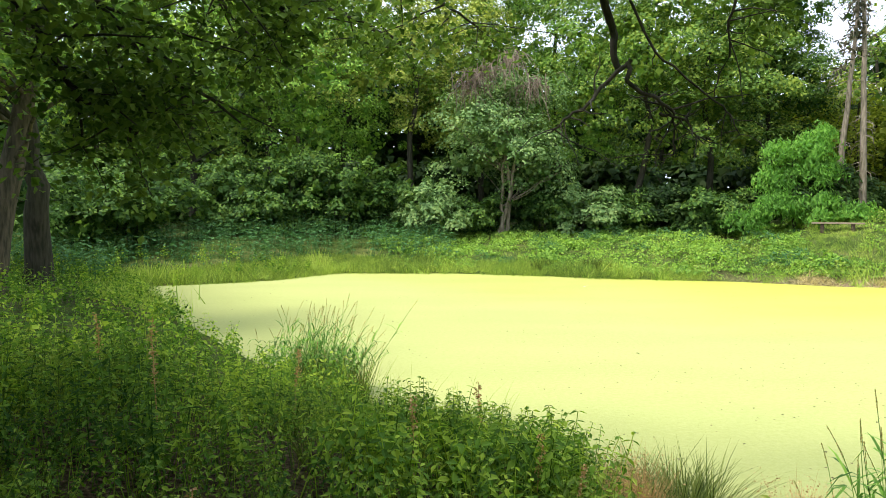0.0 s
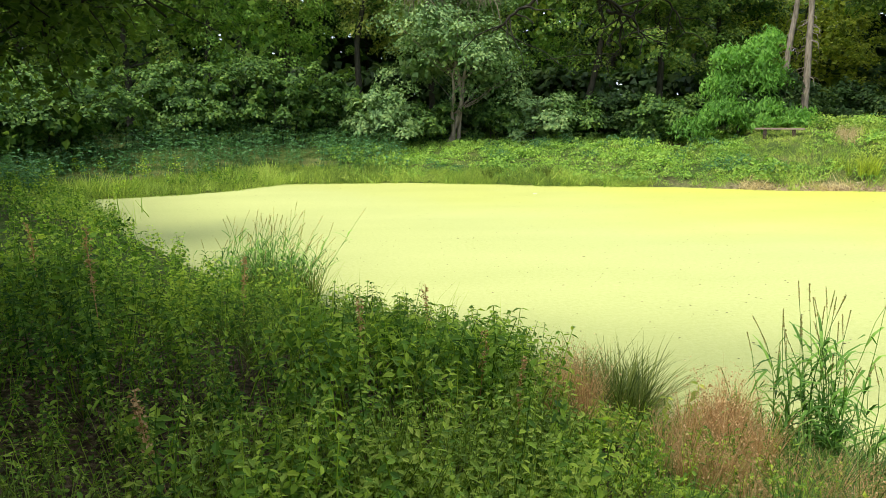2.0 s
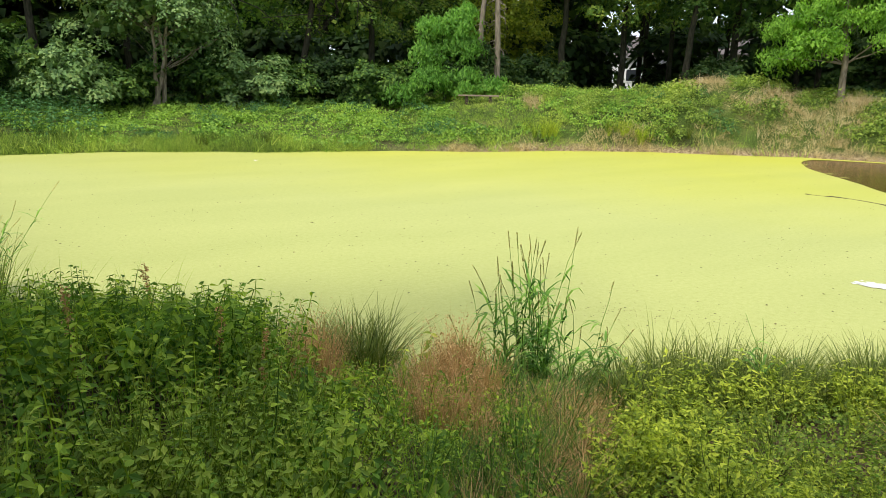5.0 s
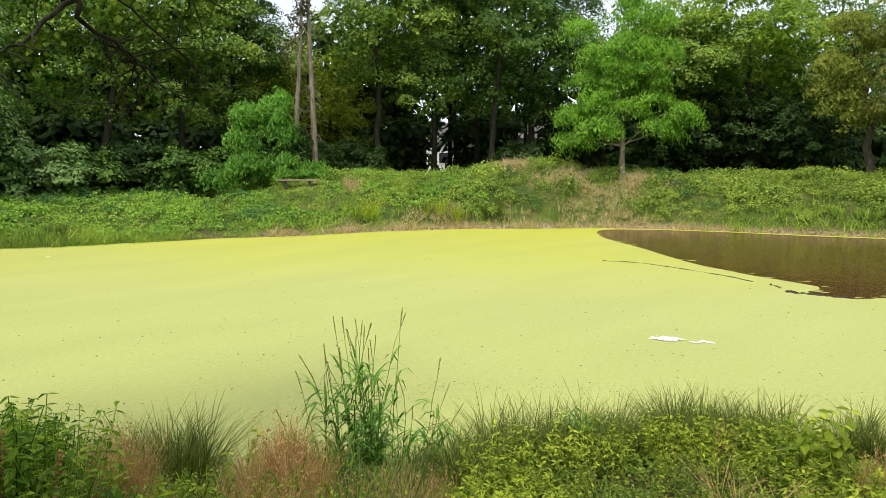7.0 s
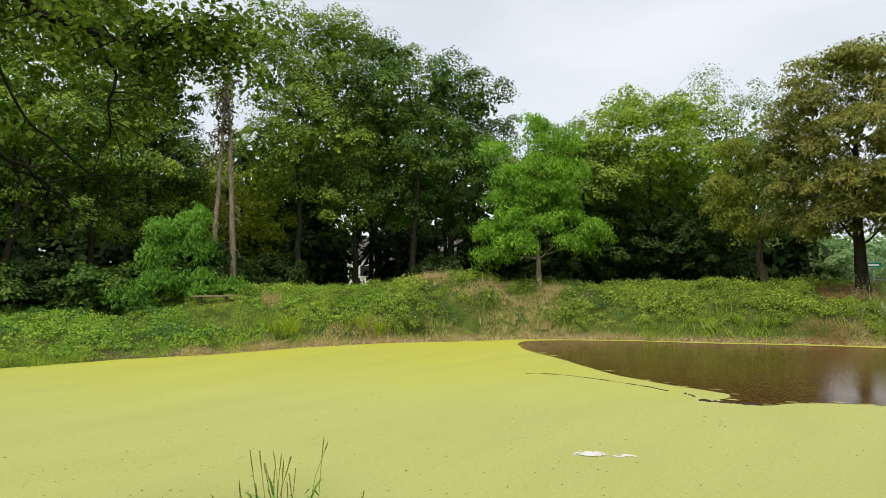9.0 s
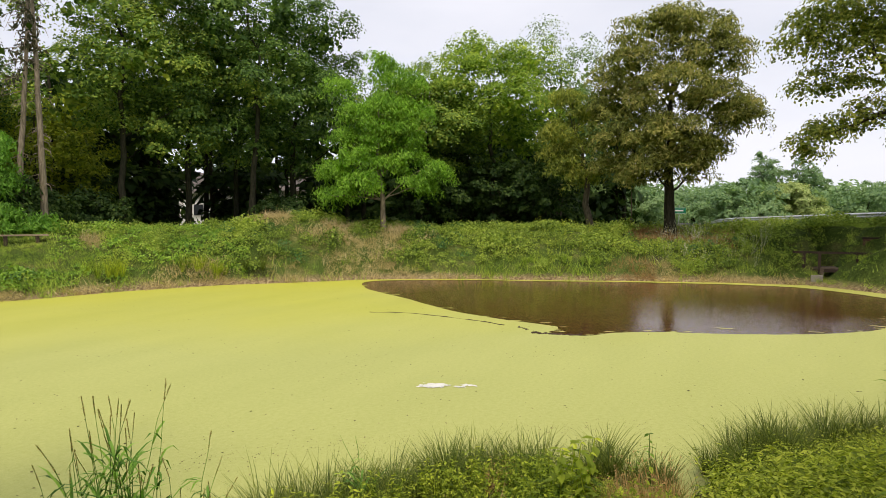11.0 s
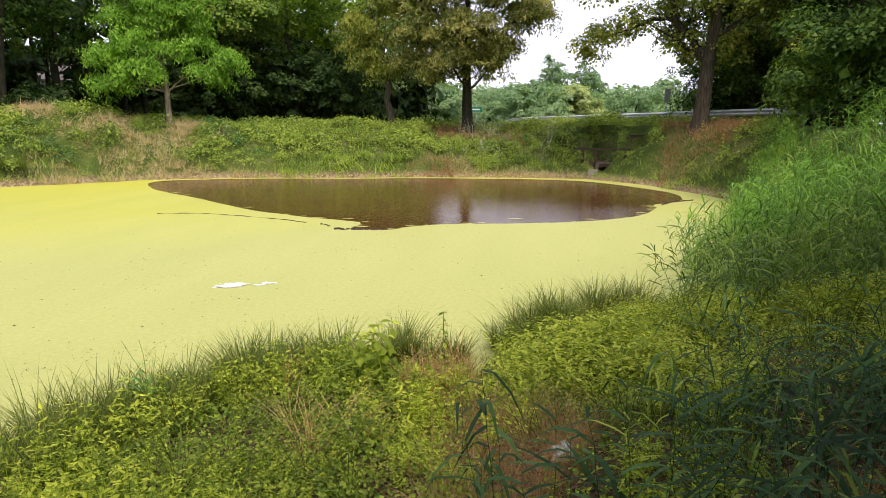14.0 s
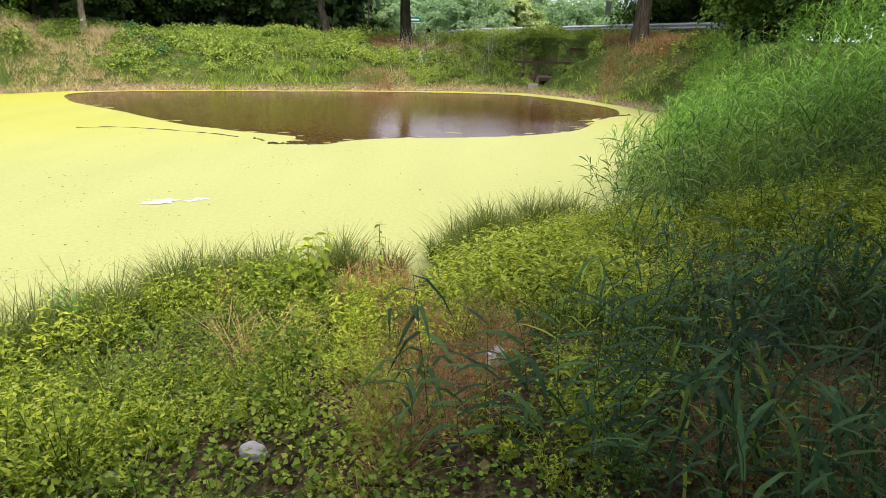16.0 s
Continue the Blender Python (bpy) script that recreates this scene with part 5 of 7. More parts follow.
def build_near_bank():
    rng = np.random.default_rng(21)
    toothed, pointed = (FINE[0] * np.array([0.95, 1, 1]), FINE[1]), (LEAF[0] * np.array([0.66, 1, 1]), LEAF[1])
    near = [nettle_plant(rng, rng.uniform(0.75, 0.95), toothed, 0.076, 0.050, 0.4) for _ in range(9)]
    close = [nettle_plant(rng, rng.uniform(0.75, 0.95), toothed, 0.062, 0.046, 0.45) for _ in range(9)]
    mid = [nettle_plant(rng, rng.uniform(0.75, 0.95), pointed, 0.092, 0.058, 0.35) for _ in range(8)]
    far = [join([nettle_plant(rng, rng.uniform(0.8, 1.0), LEAF, 0.11, 0.11), dome_plant(rng, 0.5, 0.72, 30, 0.12, LEAF)]) for _ in range(6)]
    left = lambda x, y, d, a, r: (d > -0.12) & (a > -62) & (a < 21.0 - 4.4 * np.clip(r - 2.7, 0, 1.7) + np.sin(r * 5.0)) & (r > 1.25)
    xy = scatter(rng, 18500, -9, 4, 0, 8.5, lambda x, y, d, a, r: left(x, y, d, a, r) & (r < 8.0) & (rng.uniform(0, 1, len(x)) < 0.44 + 0.28 * waves(x, y, 1.8, 8)))
    tall = 0.66 + 0.17 * waves(xy[:, 0], xy[:, 1], 1.7, 12) + 0.12 * waves(xy[:, 0], xy[:, 1], 5.0, 13) + rng.uniform(-0.15, 0.15, len(xy))
    tall = np.clip(tall, 0.35, 1.0)
    # pale weeds thin out with distance, standing in for shade on the farther bed
    fresh = waves(xy[:, 0], xy[:, 1], 1.5, 41) + rng.normal(0, 0.5, len(xy)) > 1.0 - 0.75 * np.clip((4.8 - np.hypot(xy[:, 0], xy[:, 1])) / 2.0, 0, 1)
    dist = np.hypot(xy[:, 0], xy[:, 1])
    for sel, stock in (((dist < 2.9) & ~fresh, close), ((dist >= 2.9) & (dist < 4.2) & ~fresh, near), ((dist >= 4.2) & ~fresh, mid)):
        planted("nettle_bed", rng, stock, xy[sel], tall[sel], M_NETTLE, "dense bed of green nettles on the shaded near bank", "nettles", 0.3)
    weeds = [bushy_plant(rng, 0.75, 5, 0.052, 9, pointed) for _ in range(6)]
    planted("pale_weeds", rng, weeds, xy[fresh], tall[fresh] * 1.05, M_WEED, "paler yellow-green weeds among the nettles", "herbs", 0.2)
    stalks = [blade(14, 0.85, 0.006, 0.35, rng, 0.3) for _ in range(6)]
    q = scatter(rng, 600, -9, 4, 0, 8.5, lambda x, y, d, a, r: left(x, y, d, a, r) & (r < 8) & (waves(x, y, 1.3, 42) > 0.3))
    planted("tall_bank_grass", rng, stalks, q, rng.uniform(0.7, 1.1, len(q)), M_WEED, "tall pale grass blades among the nettles", "grass", 0.2)
    xy = scatter(rng, 2700, -20, 2, 6, 27, lambda x, y, d, a, r: left(x, y, d, a, r) & (r >= 8.0) & (d < 9) & (rng.uniform(0, 1, len(x)) < 0.62))
    planted("nettle_bed", rng, far, xy, 0.64 + 0.1 * waves(xy[:, 0], xy[:, 1], 1.1, 5) + rng.uniform(-0.15, 0.15, len(xy)), M_NETTLE, "nettles and tall herbs further along the shaded bank", "nettles")
    # a few tall nettles that stand out over the bed's edge
    one = close[0]
    for az, r, s in ((9.05, 5.9, 0.9), (9.9, 5.8, 0.85), (13.0, 5.6, 0.8), (0.6, 6.6, 0.8), (5.2, 6.1, 0.75), (-8.0, 8.4, 0.9), (-6.0, 8.2, 0.8), (81.2, 5.6, 1.0), (80.4, 5.5, 0.75)):
        x, y = at(az, r)
        ob = empty("nettle", pose(0, 0, 0), "", "")
        nettle_parts(ob, one, s, M_NETTLE)
        ob.matrix_world = pose(x, y, float(ground_z(x, y)) - 0.02, rng.normal(0, 4), rng.normal(0, 4), rng.uniform(0, 360))
        tagged(ob, "tall single nettle standing over the bank's edge", "nettle", "tall nettles")
    # broad-leaved plants low down
    broad = [bushy_plant(rng, 0.38, 5, 0.17, 4, FINE) for _ in range(4)]
    xy = scatter(rng, 900, -6, 4.5, 1, 6, lambda x, y, d, a, r: (d > 0.2) & (a > -50) & (a < 34) & (r > 1.3) & (rng.uniform(0, 1, len(x)) < np.where(a > 12, 0.16, 0.07)))
    planted("broad_leaf_plants", rng, broad, xy, rng.uniform(0.45, 0.9, len(xy)), M_NETTLE, "broad-leaved low plants between the nettles", "herbs", 0.3)
    # low growth between the dry clumps
    low = [bushy_plant(rng, 0.40, 7, 0.038, 10, pointed) for _ in range(6)]
    xy = scatter(rng, 2600, -2, 5, 0.5, 7, lambda x, y, d, a, r: (d > 0.05) & (a > 8) & (a < 40) & (r > 1.4) & (rng.uniform(0, 1, len(x)) < 0.45))
    planted("low_herbs", rng, low, xy, rng.uniform(0.6, 1.15, len(xy)), M_NETTLE, "low green herbs between dry grass clumps", "herbs", 0.25)
    # yellow-green herbs on the sunnier side
    bed = [bushy_plant(rng, 0.52, 6, 0.062, 7, (pointed[0] * np.array([0.8, 1, 1]), pointed[1]), False) for _ in range(8)]
    ok = lambda x, y, d, a, r: (d > 0.1) & (a > 44.0 + 1.5 * (r > 3.4)) & (a < np.where(r < 5.5, 107, 128)) & (r > 1.3) & (r < 9.5) & (y > -6)
    bare = lambda a, r: (((a - 84.6) / 1.6) ** 2 + ((r - 6.6) / 1.4) ** 2 < 1) | (((a - 42.8) / 1.6) ** 2 + ((r - 4.4) / 1.0) ** 2 < 1)
    xy = scatter(rng, 11800, 0.5, 9.5, -6, 4.5, lambda x, y, d, a, r: ok(x, y, d, a, r) & ~bare(a, r) & ~((np.abs(a - 92) < 5) & (r > 3.15) & (r < 4.15)) & (np.hypot(x - 2.55, y - 0.93) > 0.26) & (rng.uniform(0, 1, len(x)) < np.maximum(np.where(r < 3.4, 0.62, np.where((a > 86) & (r > 4.8), 0.65, 0.42)) + 0.4 * waves(x, y, 1.7, 15), 0.15) * np.where((a > 83) & (r < 4.8), 0.3, 1)))
    within = np.hypot(xy[:, 0], xy[:, 1]) < np.where(xy[:, 0] * 0.07 > xy[:, 1], 5.0, 6.6)
    # these herbs get the lighter copy, sunlight painted in
    sunny = (np.degrees(np.arctan2(xy[:, 0], xy[:, 1])) > 86) & ~within
    near_by = within & (np.hypot(xy[:, 0], xy[:, 1]) < 3.8)
    for sel, stock, mm in ((near_by, [bedstraw_plant(rng, 0.42, 5, 6, 0.038) for _ in range(10)], M_HERB), (within & ~near_by, [bedstraw_plant(rng, 0.42, 5, 5, 0.046, 3) for _ in range(10)], M_HERB), (~within & ~sunny, bed, M_HERB), (sunny, bed, M_HERBLIT)):
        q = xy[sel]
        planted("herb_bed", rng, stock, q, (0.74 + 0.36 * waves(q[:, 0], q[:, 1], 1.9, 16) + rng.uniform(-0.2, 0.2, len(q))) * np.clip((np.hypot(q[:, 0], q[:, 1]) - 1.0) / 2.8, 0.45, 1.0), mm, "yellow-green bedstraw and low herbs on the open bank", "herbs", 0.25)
    under = [dome_plant(rng, 0.36, 0.16, 40, 0.031, LEAF) for _ in range(8)]
    xy = scatter(rng, 6500, 0.5, 9.5, -6, 4.5, lambda x, y, d, a, r: ok(x, y, d, a, r) & ~bare(a, r) & ~((np.abs(a - 92) < 5) & (r > 3.15) & (r < 4.15)) & (np.hypot(x - 2.55, y - 0.93) > 0.2) & (rng.uniform(0, 1, len(x)) < np.where((a > 83) & (r < 4.8), 0.32, np.where(r < 5.5, 0.95, 0.3))))
    planted("low_leaves", rng, under, xy, rng.uniform(0.6, 1.3, len(xy)), M_LOWLEAF, "low mid-green trifoliate leaves under the bedstraw", "herbs", 0.3)
    xy = scatter(rng, 700, 0.5, 10, -3, 4.5, lambda x, y, d, a, r: (d > 0.1) & (a > 46) & (a < 112) & (r > 2.2) & (rng.uniform(0, 1, len(x)) < 0.10 + 0.1 * waves(x, y, 1.4, 17)))
    planted("young_nettles", rng, close, xy, rng.uniform(0.4, 0.7, len(xy)), M_HERB, "young bright green nettles among the low herbs", "nettles")
    # long bent grass, green and dry, under the tall stems
    long_ = [blade(22, 0.5, 0.0055, 0.55, rng, 0.6) for _ in range(8)]
    xy = scatter(rng, 5000, 0.5, 4, 1.2, 5, lambda x, y, d, a, r: (d > 0.05) & (a > 26) & (a < 44) & (r > 2.0) & (r < 5.0) & (rng.uniform(0, 1, len(x)) < 0.38))
    dead = rng.uniform(0, 1, len(xy)) + 0.3 * waves(xy[:, 0], xy[:, 1], 3.0, 27) < 0.25
    planted("long_grass", rng, long_, xy[~dead], rng.uniform(0.35, 0.8, (~dead).sum()), M_REEDMID, "long bent green grass below the tall stems", "grass", 0.3)
    planted("long_grass", rng, long_, xy[dead], rng.uniform(0.3, 0.7, dead.sum()), M_STRAW, "long dead grass below the tall stems", "grass", 0.4)
    # dry grass among the herbs
    tuft = [blade(26, 0.36, 0.0036, 0.75, rng, 0.9) for _ in range(6)]
    xy = scatter(rng, 5000, -1, 8, -3.5, 6, lambda x, y, d, a, r: (d > 0) & (a > 22) & (a < 125) & (r > 1.3) & (r < 7.5) & ((a < 60) | (r > 3.5)) & (a < 104) & (waves(x, y, 1.1, 19) > 0.7) & (rng.uniform(0, 1, len(x)) < np.where(a > 58, 0.13, 0.4)))
    planted("dry_grass", rng, tuft, xy, rng.uniform(0.6, 1.15, len(xy)), M_STRAW, "thin dry straw-coloured grass between the herbs", "grass", 0.3)
    xy = scatter(rng, 5600, -1, 6, -3.5, 3, lambda x, y, d, a, r: (d > 0) & (a > 80) & (a < np.where(r < 4.4, 122, 101)) & (r > 1.8) & (r < 4.9) & (waves(x, y, 2.2, 23) > np.where(a < 101, -0.15, 0.45)))
    planted("rusty_grass", rng, tuft, xy, rng.uniform(0.45, 0.85, len(xy)), M_RUST, "rust-brown matted dry grass on the bank", "grass", 0.6)
    tuft = [blade(26, 0.36, 0.006, 0.5, rng, 0.6) for _ in range(6)]
    xy = scatter(rng, 6000, -10, 9, -4, 9, lambda x, y, d, a, r: (d > 0) & (a > -60) & (a < 130) & (r > 1.2) & (r < 8.5) & (rng.uniform(0, 1, len(x)) < 0.22))
    planted("bank_grass", rng, tuft, xy, rng.uniform(0.6, 1.2, len(xy)), M_TUSSOCK, "green grass between the herbs of the near bank", "grass", 0.3)


def build_ground_cover():
    """Small low leaves and dead leaves that hide the soil of the near bank."""
    rng = np.random.default_rng(29)
    for name, n, lo, hi, mat_, lab, up in (("ground_leaves", 80000, 0.016, 0.036, M_NETTLE, "carpet of small green leaves on the near bank", 0.10), ("fallen_leaves", 9000, 0.02, 0.06, M_DEBRIS, "brown fallen leaves on the soil of the near bank", 0.02)):
        xy = scatter(rng, n, -6, 8.5, -4.5, 7.5, lambda x, y, d, a, r: (d > 0) & ((r < 4.2) | (rng.uniform(0, 1, len(x)) < 0.5)) & (a > -50) & (a < 135) & (r > 1.1) & (r < 7.5) & (waves(x, y, 2.2, 31) > (-1.15 if up > 0.05 else -9)))
        k = len(xy)
        o, ax, ay, az_ = spun(rng, xy, ground_z(xy[:, 0], xy[:, 1]) + rng.uniform(0.003, up, k), 0.45)
        tagged(new(name, mesh_np(name, [stamp(LEAF[0] * np.array([1.3, 1, 1]), LEAF[1], o, ax, ay, az_, rng.uniform(lo, hi, k))], mat_)), lab, "leaves", kind="stuff")


def grass_clump(name, az, r, rng, label, blades, h, width, bend, material, group="", spread=0.35, foot=0.25, category="grass clump"):
    x, y = at(az, r)
    chunks = []
    for k in range(7):
        v, f = blade(blades // 7, h * rng.uniform(0.8, 1.1), width, bend, rng, spread)
        off = rng.normal(0, foot, 2)
        chunks.append((v + np.array([*off, 0.0]), f))
    t = empty(name, pose(x, y, max(0.0, float(ground_z(x, y))) - 0.03), label, category, group)
    tagged(part("grass_foliage", chunks, material, t), kind="stuff")
    return t


def tall_grass(az, r, rng, stems, h, spread, label, lean=(0, 0), heads=True):
    """A stand of tall grass: stems, hanging leaves and narrow seed heads."""
    x, y = at(az, r)
    t = empty("tall_grass", pose(x, y, max(0.0, float(ground_z(x, y))) - 0.03, 0, 0, -az), label, "grass clump")
    st, lv, hd = [], [], []
    for k in range(stems):
        fx = rng.normal(0, spread, 2)
        hh = h * rng.uniform(0.5, 1.08)
        tip = np.array([fx[0] * 1.7 + lean[0] * hh + rng.normal(0, 0.06), fx[1] * 1.4 + lean[1] * hh, hh])
        line = wander(rng, (fx[0], fx[1], 0), tip, 7, 0.012)
        bow = rng.uniform(0.0, 0.2) * hh
        turn_a = rng.uniform(0, 6.28)
        line = line + np.linspace(0, 1, 7)[:, None] ** 2.5 * np.array([math.cos(turn_a) * bow, math.sin(turn_a) * bow, -0.35 * bow])
        st.append(tube(line, np.linspace(0.0042, 0.0013, 7), 4))
        if heads and hh > 0.6 * h:
            d = unit(line[-1] - line[-2])
            for q in range(40):
                f = rng.uniform(0, 1)
                p = line[-1] - d * 0.15 * f + rng.normal(0, 0.0015, 3)
                hd.append((p, unit(d + rng.normal(0, 0.2, 3)), 0.014))
        for q in range(11):
            f = rng.uniform(0.1, 0.72)
            p = np.array([np.interp(f * hh, line[:, 2], line[:, c]) for c in range(3)])
            a = rng.uniform(0, 6.28)
            out, sd, l = np.array([np.cos(a), np.sin(a), 0]), np.array([-np.sin(a), np.cos(a), 0]), rng.uniform(0.18, 0.36)
            rise, fall = rng.uniform(0.5, 1.1), rng.uniform(0.3, 1.3)
            v = []
            for s, w in ((0, 0.6), (0.3, 1.0), (0.65, 0.8), (1.0, 0.05)):
                c = p + l * (out * s * 0.8 + np.array([0, 0, rise * s - fall * s * s]))
                v += [c - sd * 0.011 * w, c + sd * 0.011 * w]
            lv.append((np.array(v), np.array([(0, 1, 3, 2), (2, 3, 5, 4), (4, 5, 7, 6)])))
    part("stems", st, M_REED, t)
    part("leaves", lv, M_REED, t)
    if hd:
        p, d = np.array([q[0] for q in hd]), np.array([q[1] for q in hd])
        ax = unit(np.cross(d, rng.normal(0, 1, d.shape)))
        part("seed_heads", [stamp(LEAF[0], LEAF[1], p, ax, d, np.cross(ax, d), np.array([q[2] for q in hd]))], M_SEED, t, "narrow brownish seed heads")
    return t


def dry_stalk(az, r, h, rng):
    """A dead herb stalk with a tan plume of dry seeds."""
    x, y = at(az, r)
    t = empty("dry_stalk", pose(x, y, float(ground_z(x, y)) - 0.03, rng.normal(0, 5), rng.normal(0, 5), rng.uniform(0, 360)), "dead tan herb stalk with dry seeds among the nettles", "dry stalk", "dry stalks")
    line = wander(rng, (0, 0, 0), (0.04, 0.02, h), 8, 0.012)
    part("stem", [tube(line, np.linspace(0.006, 0.002, 8), 5)], M_STRAW, t)
    f = rng.uniform(0.55, 1.0, 130)
    p = np.stack([np.interp(f * h, line[:, 2], line[:, k]) for k in range(3)], -1) + rng.normal(0, 0.012, (130, 3))
    o, ax, ay, up = spun(rng, p[:, :2], p[:, 2], 1.0)
    tagged(part("seed_plume", [stamp(LEAF[0], LEAF[1], o, ax, ay, up, rng.uniform(0.012, 0.03, 130))], M_STRAW, t), kind="stuff")


def build_clumps():
    rng = np.random.default_rng(33)
    for az, r, h in ((-23.6, 4.9, 1.05), (-12.5, 6.2, 0.85), (-19.0, 3.0, 0.7), (3.5, 5.6, 0.85), (-2.0, 4.6, 0.8), (8.5, 4.4, 0.75), (-27.5, 6.6, 0.9), (12.0, 3.6, 0.7)):
        dry_stalk(az, r, h, rng)
    for az, r, h in ((18.6, 6.05, 0.6), (20.2, 5.9, 0.68), (21.8, 5.65, 0.7), (20.8, 5.4, 0.55), (44.8, 5.3, 0.5), (46.2, 5.0, 0.5), (47.4, 5.3, 0.5), (49.2, 5.5, 0.55), (48.6, 5.0, 0.42), (51.4, 5.5, 0.5), (54.0, 5.7, 0.5), (57.0, 5.85, 0.46), (59.6, 6.0, 0.46), (62.4, 6.15, 0.46), (65.2, 6.3, 0.5), (67.8, 6.4, 0.46), (70.6, 6.6, 0.46), (83.0, 7.2, 0.42), (87.8, 7.4, 0.5), (90.0, 7.8, 0.5), (92.2, 8.2, 0.5), (50.0, 6.0, 0.62), (52.8, 6.1, 0.66), (55.6, 6.2, 0.62), (58.0, 6.35, 0.5), (61.0, 6.5, 0.55), (63.8, 6.6, 0.58),
                     (66.5, 6.75, 0.62), (69.0, 6.95, 0.5), (71.8, 7.15, 0.55), (75.0, 7.3, 0.5), (78.0, 7.5, 0.48), (86.8, 7.8, 0.55), (89.0, 8.2, 0.6), (91.0, 8.6, 0.62), (93.0, 9.0, 0.6), (95.0, 9.4, 0.6), (97, 10, 0.6)):
        grass_clump("grass_tussock", az, r, rng, "dark green rush-like grass tussock at the water's edge", 430, h, 0.0078, 0.5, M_TUSSOCK, "shore tussocks", 0.65, 0.17)
    for az, r, h, n in ((16.6, 5.15, 0.62, 800), (17.6, 5.0, 0.5, 420), (15.6, 5.5, 0.42, 250), (29.8, 4.95, 0.6, 800), (28.8, 4.6, 0.5, 560), (31.2, 4.5, 0.5, 560), (30.2, 4.1, 0.42, 500), (28.2, 3.9, 0.36, 400), (32.8, 3.8, 0.34, 340), (42.2, 4.7, 0.3, 420), (42.8, 4.3, 0.26, 360), (43.4, 3.9, 0.24, 300), (25.6, 4.3, 0.32, 300), (31.5, 4.3, 0.36, 320), (19.4, 4.6, 0.36, 300), (41.0, 4.6, 0.3, 200), (79.4, 5.4, 0.5, 300), (81.6, 5.5, 0.55, 360), (80.5, 5.1, 0.45, 260), (68.0, 6.0, 0.35, 160)):
        t = grass_clump("dry_grass_clump", az, r, rng, "fluffy pinkish-tan dry grass clump on the bank", n, h, 0.0034, 0.22, M_STRAW, "dry clumps", 0.32, 0.10)
        k = int(n * 1.0)
        p = np.c_[rng.normal(0, 0.13, (k, 2)), h * rng.uniform(0.3, 1.1, k) ** 1.2]
        o, ax, ay, up = spun(rng, p[:, :2], p[:, 2], 1.2)
        tagged(part("seed_fluff", [stamp(SMALL[0], SMALL[1], o, ax, ay, up, rng.uniform(0.008, 0.02, k))], M_STRAW, t), kind="stuff")
    tall_grass(36.9, 5.25, rng, 36, 1.5, 0.14, "tall reed canary grass clump with brown seed heads at the shore", (-0.05, 0))
    tall_grass(33.4, 5.2, rng, 5, 1.15, 0.06, "few thin grass stems with seed heads at the shore", (-0.06, 0))
    tall_grass(40.8, 5.4, rng, 10, 1.05, 0.09, "few tall grass stems with seed heads at the shore", (0.08, 0))
    for az, r, n in ((35.0, 5.0, 420), (37.0, 4.9, 520), (39.0, 5.0, 520), (36.5, 5.35, 420), (34.0, 4.7, 300), (38.5, 4.5, 350)):
        grass_clump("grass_clump", az, r, rng, "green grass at the foot of the tall stems", n // 2, 0.45, 0.009, 0.5, M_REEDMID, "canary grass skirts", 0.5, 0.14)
    for az, r, n in ((36.4, 4.5, 420), (38.6, 4.6, 420), (34.6, 4.3, 300), (40.4, 4.4, 220)):
        grass_clump("dry_grass_clump", az, r, rng, "flattened tan dry grass below the tall stems", n, 0.34, 0.003, 0.6, M_STRAW, "flattened dry grass", 0.9, 0.2)
    young = nettle_plant(rng, 0.5, FINE, 0.105, 0.042, 0.1)
    for az, r, s in ((27.6, 5.2, 1.0), (25.2, 5.0, 0.8), (23.8, 4.6, 0.8), (74.2, 5.6, 1.2), (73.4, 5.5, 1.0), (75.2, 5.4, 1.1), (74.8, 5.2, 1.3), (73.8, 5.1, 1.2), (75.8, 5.6, 1.3), (74.4, 5.9, 1.2), (73.0, 5.5, 1.0), (76.2, 5.2, 1.0)):
        x, y = at(az, r)
        ob = empty("young_nettle", pose(0, 0, 0), "", "")
        nettle_parts(ob, young, s, M_HERB)
        ob.matrix_world = pose(x, y, float(ground_z(x, y)) - 0.02, rng.normal(0, 4), rng.normal(0, 4), rng.uniform(0, 360))
        tagged(ob, "fresh light green young nettle at the shore", "nettle", "young nettles")
    for az, r, n, h in ((-12.0, 10.2, 26, 1.25), (-10.4, 10.0, 34, 1.35), (-9.2, 9.8, 26, 1.2), (-14.0, 10.9, 14, 1.1)):
        tall_grass(az, r, rng, n, h, 0.2, "tall dark grass with feathery heads over the water", (0.3, 0))
    grass_clump("grass_clump", -10.2, 9.9, rng, "dark tall grass at the water's edge", 600, 0.8, 0.008, 0.25, M_TUSSOCK, "", 0.4, 0.35)
    tall_grass(57.2, 6.0, rng, 3, 0.85, 0.05, "single arched grass stem over the duckweed", (-0.35, 0.1), False)


